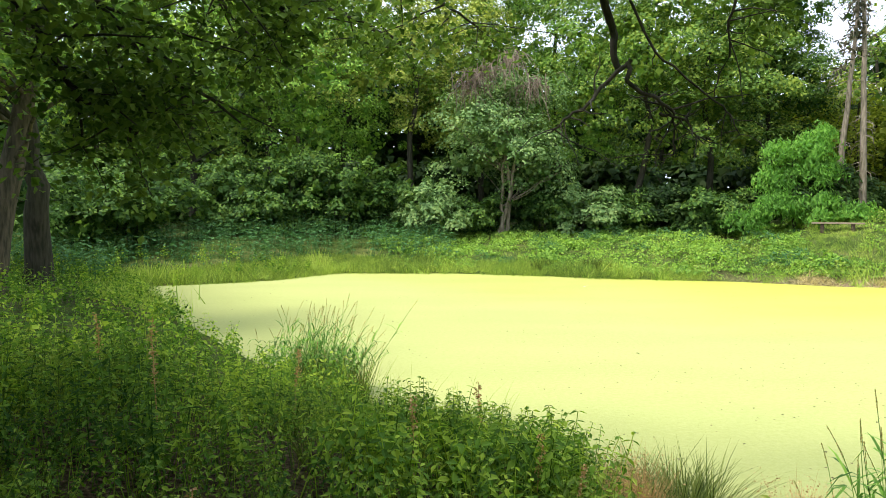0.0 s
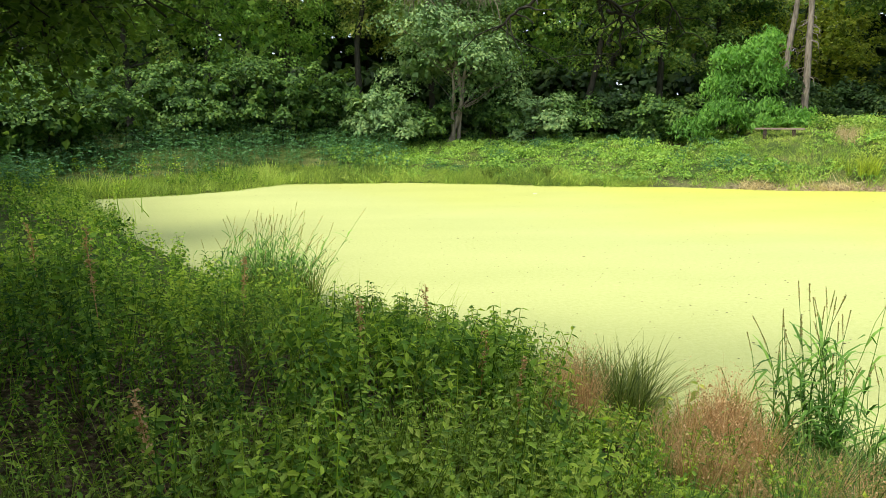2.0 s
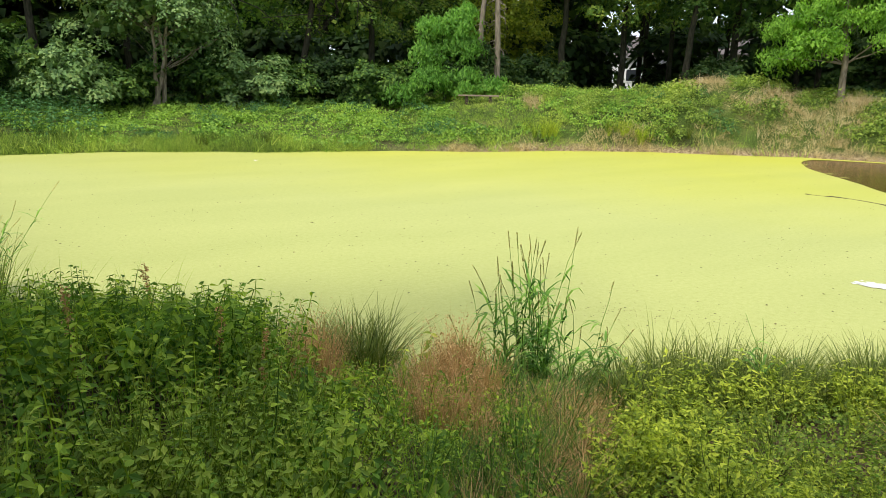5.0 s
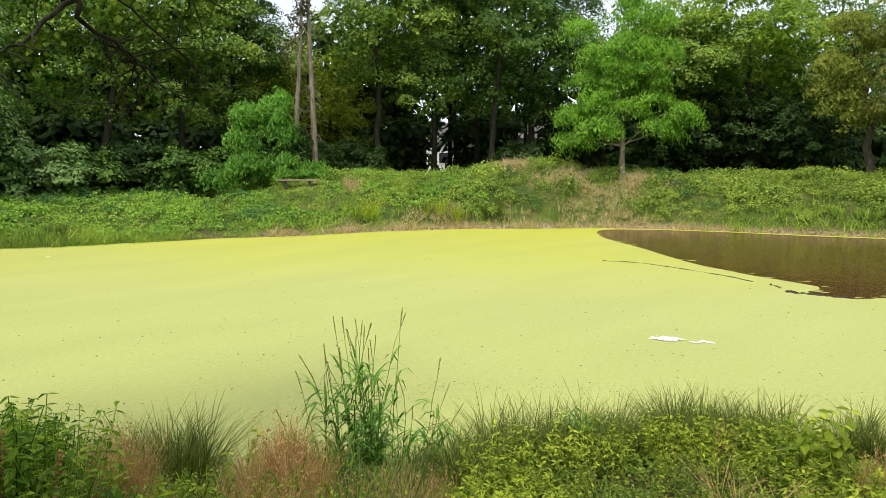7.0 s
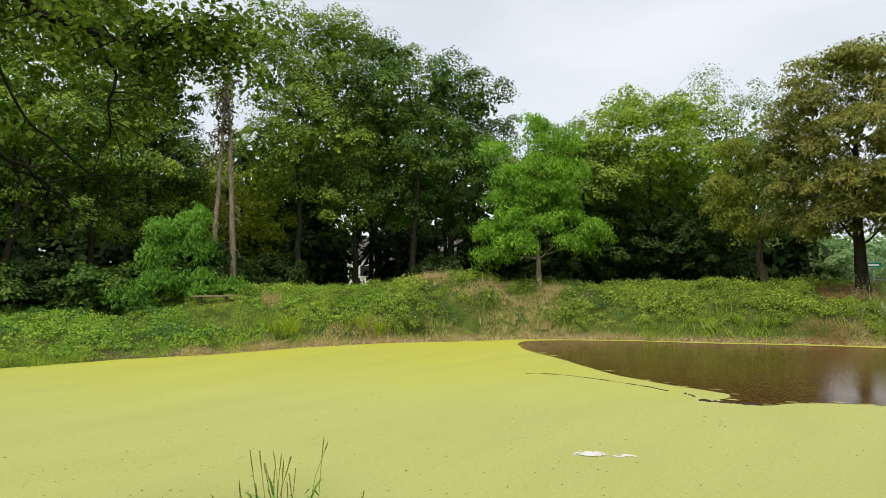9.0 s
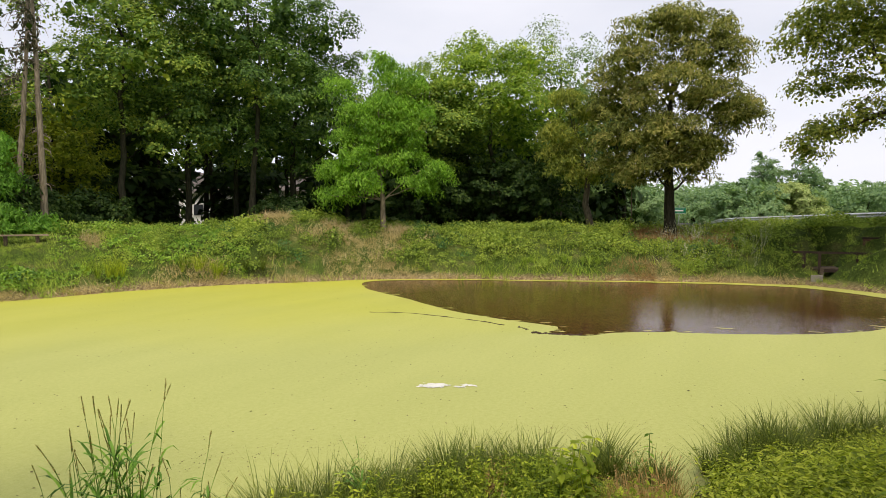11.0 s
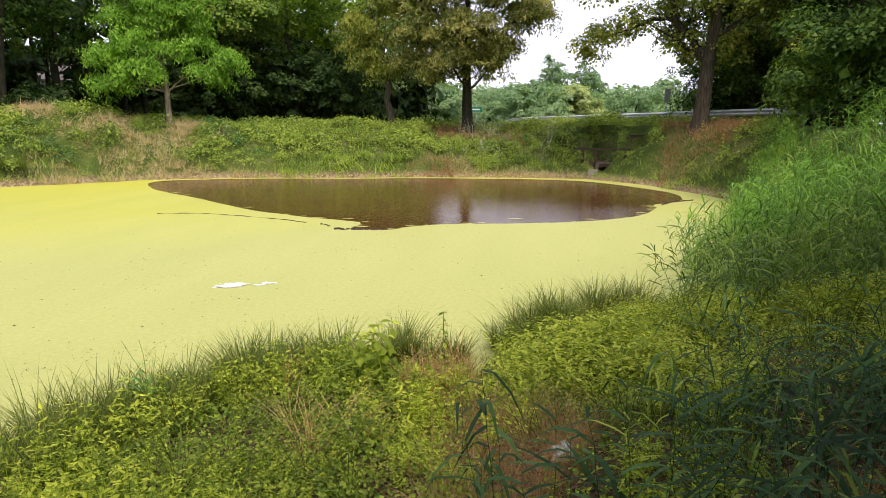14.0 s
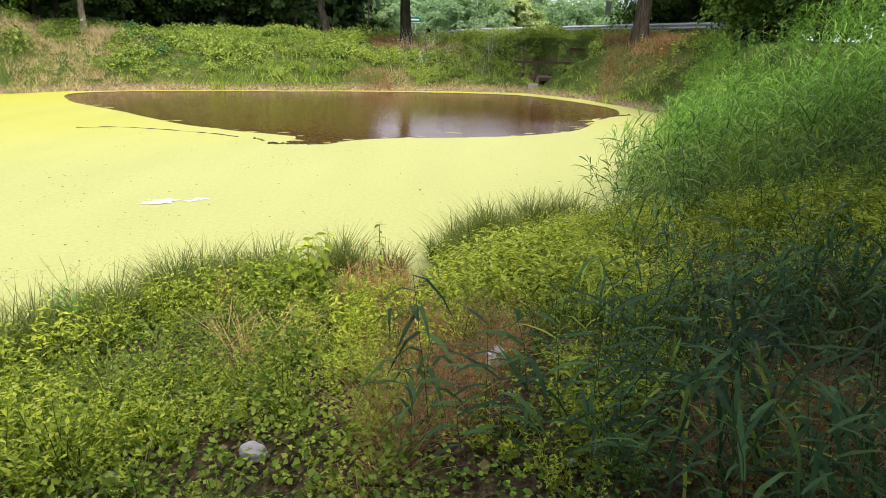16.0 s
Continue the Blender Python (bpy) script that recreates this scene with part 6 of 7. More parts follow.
def build_reeds():
    rng = np.random.default_rng(44)
    stock = [reed_plant(rng, 1.30, 0.33, 14, 0.034) for _ in range(8)]
    xy = scatter(rng, 6500, 6.5, 28, -12, 1.5, lambda x, y, d, a, r: (d > -0.9) & (d < np.where(r > 13, np.where((a > 106) & (r < 21), 4.0, 1.5), 4.2)) & (a > 100.4 + 0.32 * (r - 8)) & (r > 6.5) & (r < 27) & (rng.uniform(0, 1, len(x)) < np.where(r < 15, 0.95, 0.6)))
    sc = 0.98 + rng.uniform(-0.22, 0.16, len(xy))
    far = np.hypot(xy[:, 0], xy[:, 1]) > 12.0 + 2 * waves(xy[:, 0], xy[:, 1], 0.8, 3)
    planted("reed_bed", rng, stock, xy[far], sc[far], M_REED, "dense stand of fresh green reeds along the shore", "reeds", 0.2)
    # same reeds as above in the darkened copy, as painted shade
    planted("reed_bed", rng, stock, xy[~far], 0.82 * sc[~far], M_REEDMID, "near shore reeds in a darkened reed green that stands for shade", "reeds", 0.3)
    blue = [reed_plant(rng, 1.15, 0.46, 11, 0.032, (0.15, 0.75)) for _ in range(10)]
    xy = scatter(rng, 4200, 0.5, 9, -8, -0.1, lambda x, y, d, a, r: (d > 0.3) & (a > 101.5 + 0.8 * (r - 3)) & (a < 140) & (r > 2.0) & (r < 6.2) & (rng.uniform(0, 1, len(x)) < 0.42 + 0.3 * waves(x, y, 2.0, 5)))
    # blue-green of their own, darkened further in colour for the shade
    planted("reed_bed", rng, blue, xy, rng.uniform(0.32, 0.75, len(xy)), M_REEDBLUE, "blue-green broad-leaved reeds, the bank's shade put into their colour", "reeds", 0.2)
    broad = [reed_plant(rng, 1.15, 0.46, 9, 0.046, (0.2, 0.8)) for _ in range(8)]
    for az, r, s in ((86.2, 2.75, 0.95), (85.2, 2.7, 0.8), (87.0, 2.95, 0.75), (84.6, 2.55, 0.6), (91.5, 2.9, 0.85), (95.5, 3.0, 0.95), (93.5, 2.75, 0.85), (98.5, 2.9, 1.0), (101.0, 2.8, 1.0), (89.5, 2.5, 0.7)):
        x, y = at(az, r)
        v, f = broad[rng.integers(0, 8)]
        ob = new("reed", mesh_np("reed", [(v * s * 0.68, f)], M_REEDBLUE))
        ob.matrix_world = pose(x, y, float(ground_z(x, y)) - 0.02, rng.normal(0, 5), rng.normal(0, 5), rng.uniform(0, 360))
        tagged(ob, "single blue-green reed with broad drooping leaves", "reed", "single reeds")
    for az, r, s in ((109.5, 2.6, 0.5), (113.5, 2.9, 0.55), (117, 2.7, 0.5), (106.5, 3.0, 0.5), (101.5, 4.2, 0.62), (99.6, 4.8, 0.6), (105.5, 4.6, 0.65), (108.5, 4.4, 0.6), (111.0, 3.8, 0.6), (97.2, 3.4, 0.55)):
        x, y = at(az, r)
        v, f = blue[rng.integers(0, 8)]
        ob = new("reed", mesh_np("reed", [(v * s, f)], M_WEED))
        ob.matrix_world = pose(x, y, float(ground_z(x, y)) - 0.02, 0, 0, rng.uniform(0, 360))
        tagged(ob, "young light green reed shoot among darker reeds", "reed", "young reeds")


def build_meadow():
    rng = np.random.default_rng(55)
    def upright(n, h, w, lean):
        p = np.c_[rng.normal(0, 0.22, (n, 2)), np.zeros(n)]
        d = unit(np.c_[rng.normal(0, lean, (n, 2)), np.ones(n)])
        ax = unit(np.cross(d, rng.normal(0, 1, (n, 3))))
        return stamp(BLADE[0] * np.array([w, 1, 1]), BLADE[1], p, ax, d, np.cross(ax, d), h * rng.uniform(0.5, 1.15, n))
    tufts = [upright(26, 0.5, 0.8, 0.45) for _ in range(8)]
    outlet = lambda a, d: ((a > 92.5) & (a < 95.4) & (d < 2.6)) | ((a > 95.2) & (a < 98.0) & (d > 0.8) & (d < 4.0))
    seat = lambda a, r: (np.abs(a - 31.3) < 1.9) & (r > 29.3) & (r < 34.5)
    bank = lambda x, y, d, a, r: ~outlet(a, d) & ~seat(a, r) & (d > -0.1) & (d < np.where((a > 33) & (a < 97), 8.5, 12.0)) & (a > -40) & (a < 108) & (r > 18) & (r < 46)
    zone = lambda x, y, s: waves(x, y, 0.45, s)
    u = lambda x: rng.uniform(0, 1, len(x))
    lump_ = lambda x, y, s: waves(x, y, 1.5, s)
    straw = lambda x, y, d, a, r: (((d < 0.85 + 0.6 * zone(x, y, 4)) & (a > 29) & (a < 92) & (np.abs(a - 71.8) > 5.3) & (lump_(x, y, 4) > np.where(np.abs(a - 60) < 6, -1.2, -0.25))) | ((zone(x, y, 6) > 1.05) & (a > 24) & (a < 60)) | ((np.abs(a - 56.8) + 2 * np.abs(d - 3.0) < 6.5) & (lump_(x, y, 12) > -0.35)) | ((np.abs(a - 49.5) < 1.6) & (np.abs(d - 5) < 1.2)))
    rust = lambda x, y, d, a, r: ((a > 98.5) & (a < 107.5) & (r > 29.0) & (r < 34) & (zone(x, y, 9) > -0.5)) | ((np.abs(a - 83.5) < 4) & (np.abs(r - 35.9) < 1.3) & (lump_(x, y, 9) > -0.4)) | ((np.abs(a - 79.8) < 2.0) & (d < 1.3))
    dry = lambda x, y, d, a, r: straw(x, y, d, a, r) | rust(x, y, d, a, r)
    carpet = lambda a, d: (a < 47) & (a > -3 - 0.6 * d) & (d > 0.5)
    bramble = lambda x, y, a, d: (a > 44) & (d > 0.6 + 0.4 * lump_(x, y, 7)) & (d < 8.5)
    B = (-22, 44, -14, 42)
    # taller grass between the herbs
    xy = scatter(rng, 52000, *B, lambda x, y, d, a, r: bank(x, y, d, a, r) & ~((a < -1) & (d > 1.6)) & (u(x) < np.where((carpet(a, d) & (a < 28)) | bramble(x, y, a, d), 0.09, 0.6 + 0.3 * lump_(x, y, 1)) * np.where(dry(x, y, d, a, r), 0.15, 1)))
    planted("meadow_grass", rng, tufts, xy, rng.uniform(0.35, 0.75, len(xy)) * (1 + 0.35 * lump_(xy[:, 0], xy[:, 1], 2)), M_MEADOW, "uneven yellow-green meadow grass on the far bank", "grass", 0.25)
    # low carpet of small-leaved herbs
    mats = [dome_plant(rng, 0.75, 0.2, 46, 0.096) for _ in range(8)]
    xy = scatter(rng, 9000, -12, 26, 14, 40, lambda x, y, d, a, r: bank(x, y, d, a, r) & carpet(a, d) & ~straw(x, y, d, a, r) & (u(x) < np.where(a < 30, 0.75, 0.5) + 0.3 * lump_(x, y, 3)))
    planted("herb_carpet", rng, mats, xy, rng.uniform(0.7, 1.2, len(xy)) * (1 + 0.4 * (lump_(xy[:, 0], xy[:, 1], 14) > 0.5)), M_CARPET, "low carpet of small green herbs on the far bank", "herbs", 0.3)
    # brambles and tall herbs in rounded mounds
    mounds = [dome_plant(rng, 0.85, 0.5, 74, 0.098) for _ in range(10)]
    xy = scatter(rng, 13000, 10, 44, -12, 30, lambda x, y, d, a, r: bank(x, y, d, a, r) & ~dry(x, y, d, a, r) & (d > 0.5) & (u(x) < np.where(bramble(x, y, a, d), 0.95, np.where(a > 29, 0.45 * (lump_(x, y, 11) > 0.1), 0.02))))
    planted("bramble_mounds", rng, mounds, xy, rng.uniform(0.55, 1.0, len(xy)) * (1 + 0.4 * lump_(xy[:, 0], xy[:, 1], 15)), M_MEADOWHERB, "leafy green herbs and brambles in mounds on the far bank", "herbs", 0.25)
    xy = scatter(rng, 2600, -8, 44, -12, 38, lambda x, y, d, a, r: bank(x, y, d, a, r) & ~dry(x, y, d, a, r) & (d > 1.0) & (a > 0) & (a < 88) & (zone(x, y, 16) + 0.6 * lump_(x, y, 17) > 0.35))
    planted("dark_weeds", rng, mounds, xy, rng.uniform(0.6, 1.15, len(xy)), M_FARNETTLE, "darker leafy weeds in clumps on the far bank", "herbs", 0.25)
    xy = scatter(rng, 70000, *B, lambda x, y, d, a, r: bank(x, y, d, a, r) & straw(x, y, d, a, r))
    planted("dry_meadow_grass", rng, tufts, xy, rng.uniform(0.45, 0.9, len(xy)), M_PALESTRAW, "dry straw-coloured grass by the shore and under the trees", "grass", 0.7)
    xy = scatter(rng, 60000, *B, lambda x, y, d, a, r: bank(x, y, d, a, r) & rust(x, y, d, a, r) & (u(x) < 0.8))
    planted("rusty_grass", rng, tufts, xy, rng.uniform(0.5, 0.9, len(xy)), M_RUST, "rust-brown dry grass under the trees by the road", "grass", 0.5)
    xy = scatter(rng, 26000, *B, lambda x, y, d, a, r: bank(x, y, d, a, r) & (d < 1.0 + 0.5 * lump_(x, y, 21)) & (a < 92) & (u(x) < np.where(a < 16, 0.9, np.where(np.abs(a - 71.8) < 5.5, 1.0, 0.14))))
    planted("shore_grass", rng, tufts, xy, rng.uniform(0.7, 1.2, len(xy)) * (1 + 0.3 * lump_(xy[:, 0], xy[:, 1], 22)), M_MEADOW, "taller pale green grass along the far shore", "grass", 0.25)
    xy = scatter(rng, 12000, -13, 12, 22, 30.5, lambda x, y, d, a, r: (d > -0.15) & (d < 1.3 + 0.7 * lump_(x, y, 23)) & (a > -26) & (a < 22))
    planted("shore_grass", rng, tufts, xy, rng.uniform(0.4, 0.75, len(xy)) * (1 + 0.3 * lump_(xy[:, 0], xy[:, 1], 24)), M_MEADOWHERB, "lumpy fringe of light green grass along the far shore", "grass", 0.3)
    xy = scatter(rng, 16000, 14, 36, -4, 32, lambda x, y, d, a, r: (seat(a, r) | outlet(a, d)) & (d > 0.1))
    planted("short_grass", rng, tufts, xy, rng.uniform(0.3, 0.55, len(xy)), M_MEADOW, "short grass round the bench and the outlet", "grass", 0.4)
    # bluish nettles on the far left bank, bright tufts, flowering weeds
    tall = [nettle_plant(rng, 0.9, LEAF, 0.135, 0.16) for _ in range(6)]
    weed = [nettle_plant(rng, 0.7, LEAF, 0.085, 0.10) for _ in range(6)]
    xy = scatter(rng, 6000, -22, 8, 20, 36, lambda x, y, d, a, r: (d > 1.0) & (d < 9) & (a > -34) & (a < 2.5 - 0.4 * d) & (r > 22) & (u(x) < 0.9))
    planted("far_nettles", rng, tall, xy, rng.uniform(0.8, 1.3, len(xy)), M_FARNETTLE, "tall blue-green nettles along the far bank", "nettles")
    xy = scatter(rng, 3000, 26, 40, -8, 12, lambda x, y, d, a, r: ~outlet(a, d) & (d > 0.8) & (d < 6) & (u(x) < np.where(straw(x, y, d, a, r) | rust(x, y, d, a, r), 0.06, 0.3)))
    # lighter herb copy, painted to offset the great tree's shadow here
    planted("tall_weeds", rng, weed, xy, rng.uniform(0.6, 1.1, len(xy)), M_HERBLIT, "tall leafy weeds on the bank below the road", "herbs")
    heads = [bushy_plant(rng, 1.0, 4, 0.06, 9) for _ in range(4)]
    xy = scatter(rng, 900, 24, 40, -4, 16, lambda x, y, d, a, r: (d > 1.0) & (d < 6) & (((a > 82) & (a < 91)) | ((a > 46) & (a < 50))) & (u(x) < 0.8))
    planted("flower_heads", rng, heads, xy, rng.uniform(0.7, 1.1, len(xy)), M_FLOWER, "pale flowering weed heads on the bank", "flowers")
    for az, r, h, mm in ((45.0, 29.6, 0.9, M_HERB), (48.2, 30.2, 0.7, M_TUSSOCK), (37.0, 29.0, 1.0, M_HERB), (13.2, 27.4, 0.5, M_TUSSOCK), (43.2, 29.8, 0.8, M_HERB), (9, 27.6, 0.5, M_TUSSOCK), (74, 31.8, 0.45, M_MEADOW), (77, 31.9, 0.45, M_MEADOW), (71, 31.6, 0.4, M_MEADOW)):
        grass_clump("grass_tussock", az, r, rng, "bright tall grass tussock on the far shore", 480, h, 0.010, 0.25, mm, "far tussocks", 0.4, 0.35)


build_near_bank()
build_ground_cover()
build_clumps()
build_reeds()
build_meadow()


# ---- small things and structures ----
def build_floating():
    rng = np.random.default_rng(66)
    # specks of leaf litter on the duckweed, thicker along a drift line
    x, y = rng.uniform(-6, 26, 14000), rng.uniform(-3, 26, 14000)
    r = np.hypot(x, y)
    keep = (shore_field(x, y)[0] < -0.4) & (rng.uniform(0, 1, 14000) < np.clip(1.6 / (1 + (r / 9) ** 2), 0, 1) * (0.35 + 0.5 * (waves(x, y, 0.8, 2) > 0.2)))
    s = np.linspace(0, 1, 420)
    dx, dy = 5.2 + 4.2 * s, 6.4 - 4.6 * s + 0.25 * np.sin(s * 5)
    p = np.concatenate([np.c_[x, y][keep], np.c_[dx, dy] + rng.normal(0, 0.15, (420, 2)) + rng.normal(0, 0.10, (420, 1))])
    inside = np.array([not point_in(q, HOLE) for q in p])
    p = p[inside]
    n = len(p)
    o, ax, ay, up = spun(rng, p, np.full(n, 0.009), 0.12)
    tagged(new("leaf_litter", mesh_np("leaf_litter", [stamp(LEAF[0], LEAF[1], o, ax, ay, up, np.where(np.arange(n) >= n - 420, rng.uniform(0.012, 0.026, n), rng.uniform(0.024, 0.058, n) * rng.uniform(0.45, 1, n)))], M_DEBRIS)), "small brown leaves and specks floating on the duckweed", "leaf litter", kind="stuff")
    # loose scraps of duckweed along the edge of the open water
    rim = HOLE[(HOLE[:, 0] < 23.5)]
    pick = rim[rng.integers(0, len(rim), 60)] + np.abs(rng.normal(0, 0.25, (60, 1))) * unit(np.array([24.0, 4.0]) - rim[rng.integers(0, len(rim), 60)])
    chunks = []
    for q, c in enumerate(pick):
        a = np.sort(rng.uniform(0, 6.28, 10))
        across = unit(np.array([[c[1], -c[0]]]))[0]
        rr = rng.uniform(0.4, 1.0, 10) * rng.uniform(0.03, 0.16)
        loop = c + np.outer(np.cos(a) * rr * 2.2, across) + np.outer(np.sin(a) * rr * 0.7, unit(c[None])[0])
        chunks.append((np.c_[np.concatenate([[c], loop]), np.full(11, 0.001 + 0.00001 * q)], np.array([(0, i, i % 10 + 1) for i in range(1, 11)])))
    tagged(new("duckweed_scraps", mesh_np("duckweed_scraps", chunks, M_DUCKWEED)), "loose scraps of duckweed at the edge of the open water", "duckweed", kind="stuff")
    # rafts of stems at the edge of the open water
    for pts, rad in (([(16.9, 10.9), (17.3, 9.9), (17.2, 8.8), (16.9, 7.4), (16.5, 6.3)], 0.03), ([(15.7, 5.3), (15.75, 4.7), (15.95, 4.1)], 0.06), ([(16.4, 5.9), (16.1, 5.5)], 0.04), ([(22.9, -3.6), (23.9, -4.1), (24.6, -4.9)], 0.06)):
        line = np.c_[np.array(pts), np.full(len(pts), 0.0)]
        u = np.linspace(0, len(pts) - 1, 20)
        line = np.stack([np.interp(u, np.arange(len(pts)), line[:, k]) for k in range(3)], -1)
        line[:, :2] += rng.normal(0, 0.025, (20, 2))
        tagged(new("floating_stem", mesh_np("floating_stem", [tube(line, rad * rng.uniform(0.3, 1.0, 20), 5)], M_DARKWOOD)), "dark dead stem floating at the edge of the open water", "stem", "floating stems")
    # pale film on the duckweed
    for cx, cy, long_, wide, k in ((10.02, 5.12, 0.21, 0.10, 120), (10.25, 4.65, 0.2, 0.12, 16), (5.2, 23.2, 0.10, 0.08, 8)):
        chunks = []
        side = unit(np.array([[cy, -cx]]))[0]
        deep = unit(np.array([[cx, cy]]))[0]
        for q in range(k):
            a = np.sort(rng.uniform(0, 6.28, 11))
            c = np.array([cx, cy]) + side * rng.normal(0, 0.55) * long_ + deep * rng.normal(0, 0.6) * wide
            rr = rng.uniform(0.35, 1.0, 11) * rng.uniform(0.02, 0.062)
            z = 0.0095 + 0.00006 * q
            rim = c + np.outer(np.cos(a) * rr * 1.5, side) + np.outer(np.sin(a) * rr, deep)
            v = np.c_[rim, np.full(11, z) + rng.uniform(0, 0.001, 11)]
            chunks.append((np.concatenate([[[c[0], c[1], z + 0.0015]], v]), np.array([(0, i, i % 11 + 1) for i in range(1, 12)])))
        tagged(new("white_film", mesh_np("white_film", chunks, M_FOAM)), "torn white film scraps floating on the duckweed", "litter", "white scraps", "stuff")


def point_in(q, loop):
    a, b = loop, np.roll(loop, -1, axis=0)
    c = (a[:, 1] > q[1]) != (b[:, 1] > q[1])
    return bool(np.count_nonzero(c & (q[0] < a[:, 0] + (q[1] - a[:, 1]) / (b[:, 1] - a[:, 1] + 1e-12) * (b[:, 0] - a[:, 0]))) % 2)


def lump(name, x, y, z, size, material, label, category, seed, rough=0.18, group=""):
    bm = bmesh.new()
    bmesh.ops.create_icosphere(bm, subdivisions=3, radius=1.0)
    for v in bm.verts:
        k = 1 + rough * noise.noise(v.co * 1.7 + Vector((seed, 0, 0))) + rough * 0.5 * noise.noise(v.co * 4.1 + Vector((0, seed, 0)))
        v.co = Vector((v.co.x * size[0], v.co.y * size[1], v.co.z * size[2])) * k
    ob = part_bm(name, bm, material)
    ob.matrix_world = pose(x, y, z, 4, -6, seed * 40)
    return tagged(ob, label, category, group)


def build_litter():
    x, y = at(70.05, 2.76)
    lump("stone", x, y, float(ground_z(x, y)) + 0.035, (0.066, 0.05, 0.044), M_ROCK, "pale grey rounded stone among the herbs", "stone", 2)
    x, y = at(92.0, 3.90)
    g = float(ground_z(x, y))
    lump("plastic_bag", x, y, g + 0.035, (0.09, 0.06, 0.045), M_BAG, "crumpled pale green-white plastic bag in the grass", "litter", 5, 0.75)
    x, y = at(58.3, 2.84)
    lump("plastic_scrap", x, y, float(ground_z(x, y)) + 0.04, (0.03, 0.025, 0.03), M_BAG, "small white plastic scrap in the herbs", "litter", 7, 0.5)
    x, y = at(99.6, 2.73)
    lump("plastic_scrap", x, y, float(ground_z(x, y)) + 0.03, (0.025, 0.015, 0.015), M_BAG, "small pale plastic scrap under the reeds", "litter", 8, 0.5)
    rng = np.random.default_rng(3)
    for az, r, ln, tilt in ((56.6, 2.92, 0.35, 20), (58.9, 2.78, 0.2, 70), (44.0, 4.1, 0.5, 100), (43.2, 4.6, 0.4, 60)):
        x, y = at(az, r)
        line = wander(rng, (-ln / 2, 0, 0.02), (ln / 2, 0, 0.04), 8, 0.012)
        ob = new("stick", mesh_np("stick", [tube(line, np.linspace(0.012, 0.006, 8), 6)], M_WOOD))
        ob.matrix_world = pose(x, y, float(ground_z(x, y)), 0, 0, tilt)
        tagged(ob, "dry broken stick lying on the bank", "stick", "sticks")
    # plank bench at the wood's edge
    x, y = at(31.3, 32.0)
    b = empty("bench", pose(x, y, float(ground_z(x, y)), 0, 0, -31), "low weathered plank bench at the wood's edge", "bench")
    part("seat", [box(-0.95, 0.95, -0.16, 0.16, 0.30, 0.36)], M_PLANK, b)
    part("leg", [box(-0.62, -0.48, -0.13, 0.13, -0.1, 0.30)], M_DARKWOOD, b)
    part("leg", [box(0.48, 0.62, -0.13, 0.13, -0.1, 0.30)], M_DARKWOOD, b)


def build_outlet():
    """The footbridge rail and the small sluice where the stream leaves the pond."""
    az = 94.2
    x, y = at(az, 33.2)
    t = empty("sluice_footbridge", pose(x, y, 0.0, 0, 0, -az), "dark wooden footbridge with a rail over a concrete sluice", "footbridge")
    part("rail", [box(-1.5, 1.75, -0.05, 0.05, 1.32, 1.42)], M_DARKWOOD, t)
    for k in (-1.05, -0.45, 0.95):
        part("post", [box(k - 0.06, k + 0.06, -0.05, 0.05, 0.35, 1.32)], M_DARKWOOD, t)
    for k in range(5):
        part("plank", [box(-1.15, 1.2, 0.08 + 0.2 * k, 0.26 + 0.2 * k, 0.66 + 0.004 * (k % 2), 0.72 + 0.004 * (k % 2))], M_WOOD, t)
    part("beam", [box(-1.2, 1.3, -0.02, 0.12, 0.52, 0.66)], M_DARKWOOD, t)
    part("wall", [box(-0.75, -0.30, -0.9, 1.0, -0.5, 0.40)], M_CONCRETE, t, "worn concrete sluice cheek")
    part("wall", [box(0.30, 0.75, -0.5, 1.0, -0.5, 0.46)], M_CONCRETE, t, "worn concrete sluice cheek")
    part("gate_board", [box(-0.30, 0.30, 0.0, 0.06, -0.5, 0.30)], M_WOOD, t)
    part("gate_post", [box(-0.42, -0.28, -0.16, -0.02, -0.3, 0.72)], M_WOOD, t)
    x, y = at(96.9, 33.9)
    c = empty("culvert_head", pose(x, y, 0.0, 0, 0, -97.0), "brown stone culvert head under ivy in the road bank", "culvert")
    part("face", [box(-0.45, 0.5, 0.0, 0.5, 0.5, 1.98)], M_RUSTWALL, c)
    # no real opening: a dark block paints the mouth's shade
    part("opening", [box(-1.0, -0.45, 0.1, 0.5, 0.55, 1.35)], M_DARKWOOD, c, "solid dark block standing in for the shaded culvert mouth")
    part("cap", [box(-0.5, 0.55, -0.05, 0.55, 1.98, 2.05)], M_DARKWOOD, c)


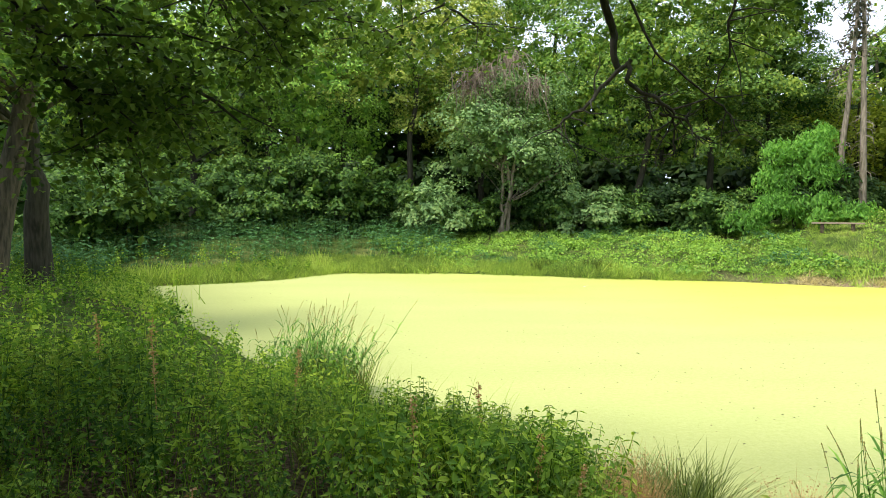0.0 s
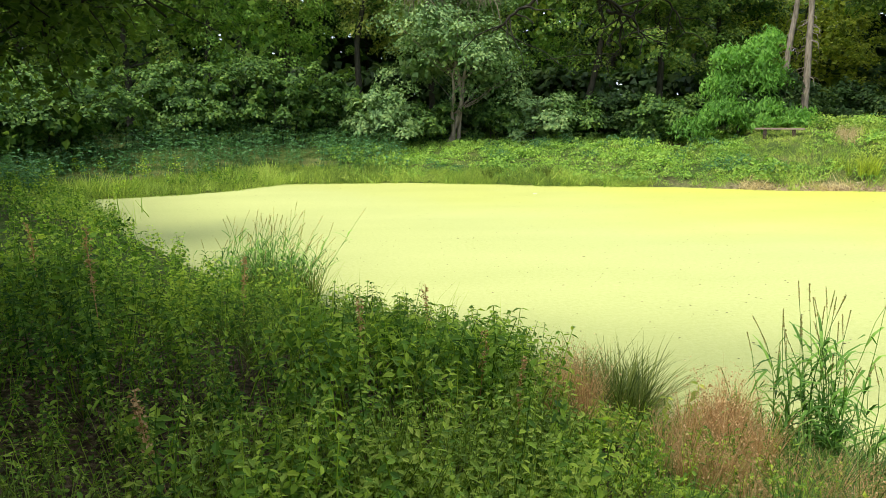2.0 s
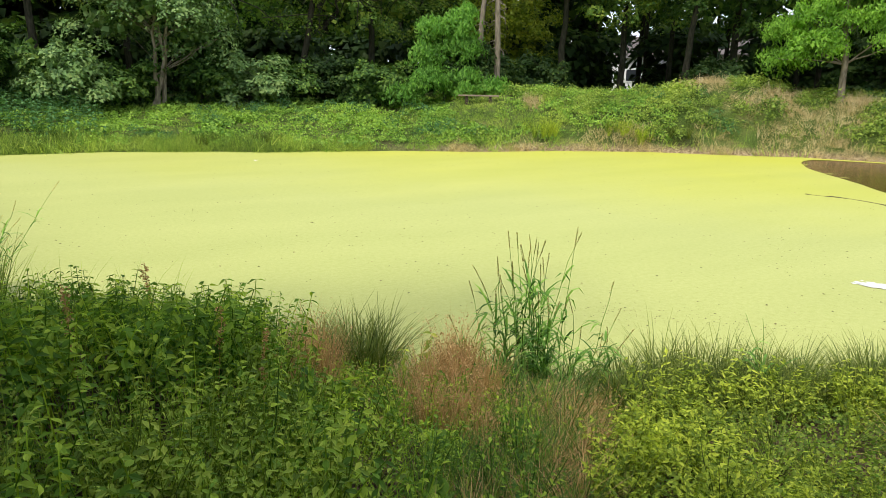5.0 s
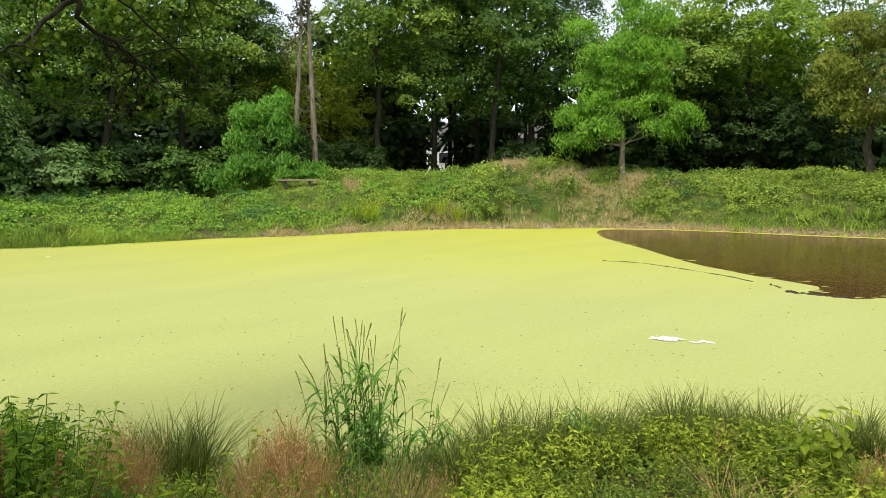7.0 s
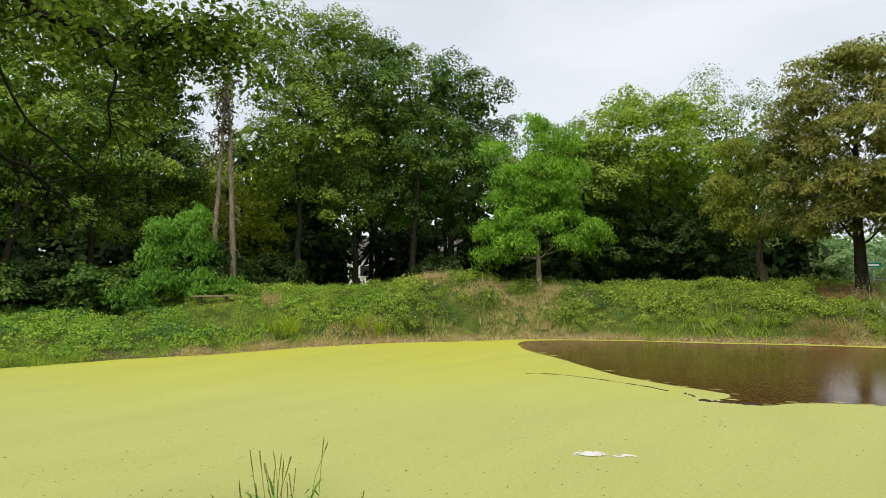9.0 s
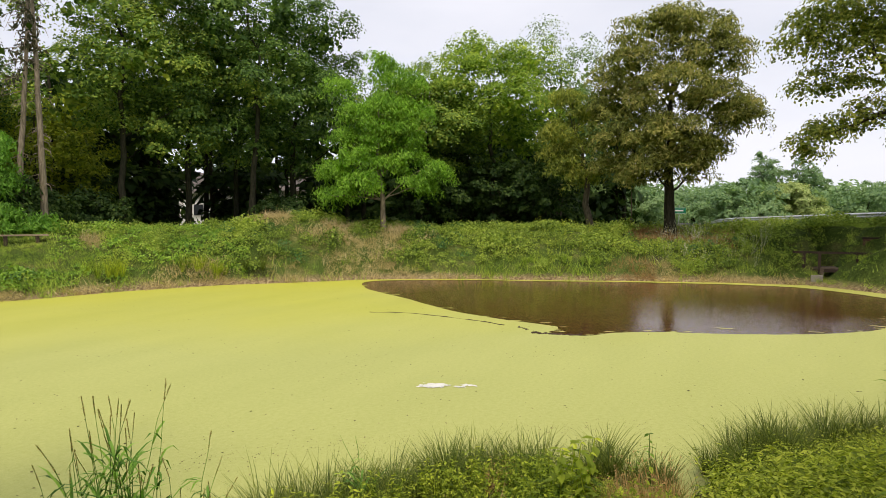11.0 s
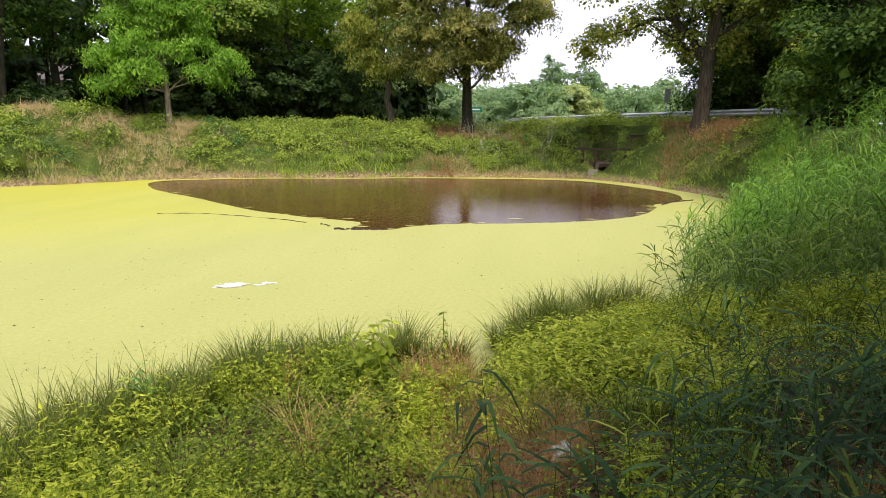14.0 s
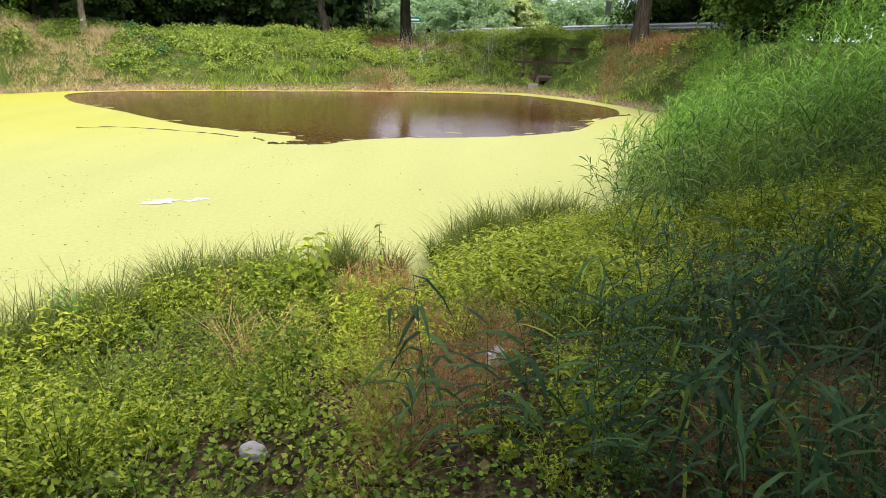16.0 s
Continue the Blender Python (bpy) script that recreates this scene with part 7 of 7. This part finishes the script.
def build_road():
    ab = RAIL_B - RAIL_A
    ln = float(np.hypot(ab[0], ab[1]))
    u = np.array([ab[0] / ln, ab[1] / ln])
    away = np.array([-u[1], u[0]])
    if away[0] < 0:
        away = -away
    # road behind the rail
    s = np.linspace(-30, ln + 30, 60)
    v, f = [], []
    for k, q in enumerate(s):
        z = RAIL_A[2] + np.clip(q / ln, 0, 1) * ab[2] + 0.05
        for w in (0.9, 6.6):
            p = RAIL_A[:2] + u * q + away * w
            v.append((p[0], p[1], z))
    f = np.array([(2 * k, 2 * k + 1, 2 * k + 3, 2 * k + 2) for k in range(len(s) - 1)])
    tagged(new("road", mesh_np("road", [(np.array(v), f)], M_ASPHALT)), "grey asphalt road on the bank behind the guardrail", "road", kind="structure")
    t = empty("guardrail", pose(*RAIL_A[:2], 0.0), "galvanised steel guardrail along the road", "guardrail")
    prof = np.array([(0.0, 0.155), (0.04, 0.13), (0.075, 0.075), (0.04, 0.025), (0.0, 0.0), (0.04, -0.025), (0.075, -0.075), (0.04, -0.13), (0.0, -0.155)])
    step = 4.0
    n = int(ln / step) + 1
    rise = lambda q: RAIL_A[2] + np.clip(q / ln, 0, 1) * ab[2]
    for k in range(n):
        q0, q1 = k * step, min((k + 1) * step + 0.12, ln + 2)
        ring = []
        for q in (q0, q1):
            drop = 0.35 * max(0.0, 1 - q / 5.0)
            for o, h in np.concatenate([prof, prof[::-1] - np.array([0.006, 0])]):
                p = u * q - away * (o + 0.002 * (k % 2))
                ring.append((p[0], p[1], rise(q) + 0.62 + h - drop))
        m = len(prof) * 2
        fc = np.array([(i, (i + 1) % m, (i + 1) % m + m, i + m) for i in range(m)])
        part("beam", [(np.array(ring), fc)], M_STEEL, t)
        p = u * (q0 + 0.1) - away * 0.12
        bx = box(-0.05, 0.05, -0.03, 0.03, rise(q0) - 0.5, rise(q0) + 0.72 - 0.35 * max(0.0, 1 - q0 / 5.0))
        part("post", [(bx[0] + np.array([p[0], p[1], 0]), bx[1])], M_STEEL, t)
    # green place-name sign and the grey back of another
    x, y = at(83.35, 58)
    g = empty("road_sign", pose(x, y, float(ground_z(x, y)), 0, 0, -84), "small green road sign on a thin post", "sign")
    part("post", [tube([(0, 0.04, -0.1), (0, 0.04, 1.75)], [0.03, 0.03], 8)], M_STEEL, g)
    part("panel", [box(-0.52, 0.52, -0.012, 0.012, 1.05, 1.55)], M_SIGNGREEN, g)
    part("border", [box(-0.49, 0.49, -0.017, -0.013, 1.50, 1.53), box(-0.49, 0.49, -0.017, -0.013, 1.07, 1.10)], M_WHITE, g, "white sign border")
    part("text_bar", [box(-0.34, 0.34, -0.017, -0.013, 1.24, 1.36)], M_WHITE, g, "white bar of lettering")
    x, y = at(98.75, 41.5)
    g = empty("road_sign", pose(x, y, float(ground_z(x, y)), 0, 0, -108), "grey back of a road sign behind the guardrail", "sign")
    part("post", [tube([(0, 0, -0.1), (0, 0, 2.2)], [0.03, 0.03], 8)], M_STEEL, g)
    part("panel", [box(-0.16, 0.16, -0.03, -0.01, 1.35, 2.1)], M_SIGNGREY, g)
    x, y = at(79.6, 44)
    g = new("marker_post", mesh_np("marker_post", [tube([(0, 0, -0.2), (0.02, 0, 1.6), (0.03, 0, 2.6)], [0.035, 0.03, 0.02], 6)], M_BARK))
    g.matrix_world = pose(x, y, float(ground_z(x, y)))
    tagged(g, "thin young tree stake in the grass by the road", "post")


def house(az, r, w, d, h, roof_h, wall, label, turn=0):
    x, y = at(az, r)
    t = empty("house", pose(x, y, float(ground_z(x, y)) - 0.1, 0, 0, -az + turn), label, "house")
    part("wall", [box(-w / 2, w / 2, 0, d, 0, h)], wall, t)
    v = np.array([(-w / 2 - 0.4, -0.4, h - 0.05), (w / 2 + 0.4, -0.4, h - 0.05), (w / 2 + 0.4, d + 0.4, h - 0.05), (-w / 2 - 0.4, d + 0.4, h - 0.05), (-w / 2 - 0.4, d / 2, h + roof_h), (w / 2 + 0.4, d / 2, h + roof_h)])
    part("roof", [(v, np.array([(0, 1, 5, 4), (2, 3, 4, 5)])), (v, np.array([(0, 4, 3), (1, 2, 5)]))], M_ROOF, t)
    for k in range(int(w // 3)):
        cx = -w / 2 + 1.5 + 3.0 * k
        win = part("window", [box(cx - 0.55, cx + 0.55, -0.05, -0.012, 1.0, 2.3)], M_WHITE, t)
        part("pane", [box(cx - 0.46, cx + 0.46, -0.065, -0.052, 1.09, 2.21)], M_GLASSDARK, win)
    return t


def build_houses():
    house(43.6, 72, 9, 7, 3.4, 2.2, M_WHITE, "white house glimpsed between the trunks")
    house(51.6, 68, 7, 6, 3.6, 2.0, M_WALLCREAM, "cream house with a tiled roof behind the wood")
    house(36.5, 78, 9, 7, 3.2, 2.2, M_WHITE, "white outbuilding glimpsed between the trunks")


build_floating()
build_litter()
build_outlet()
build_road()
build_houses()
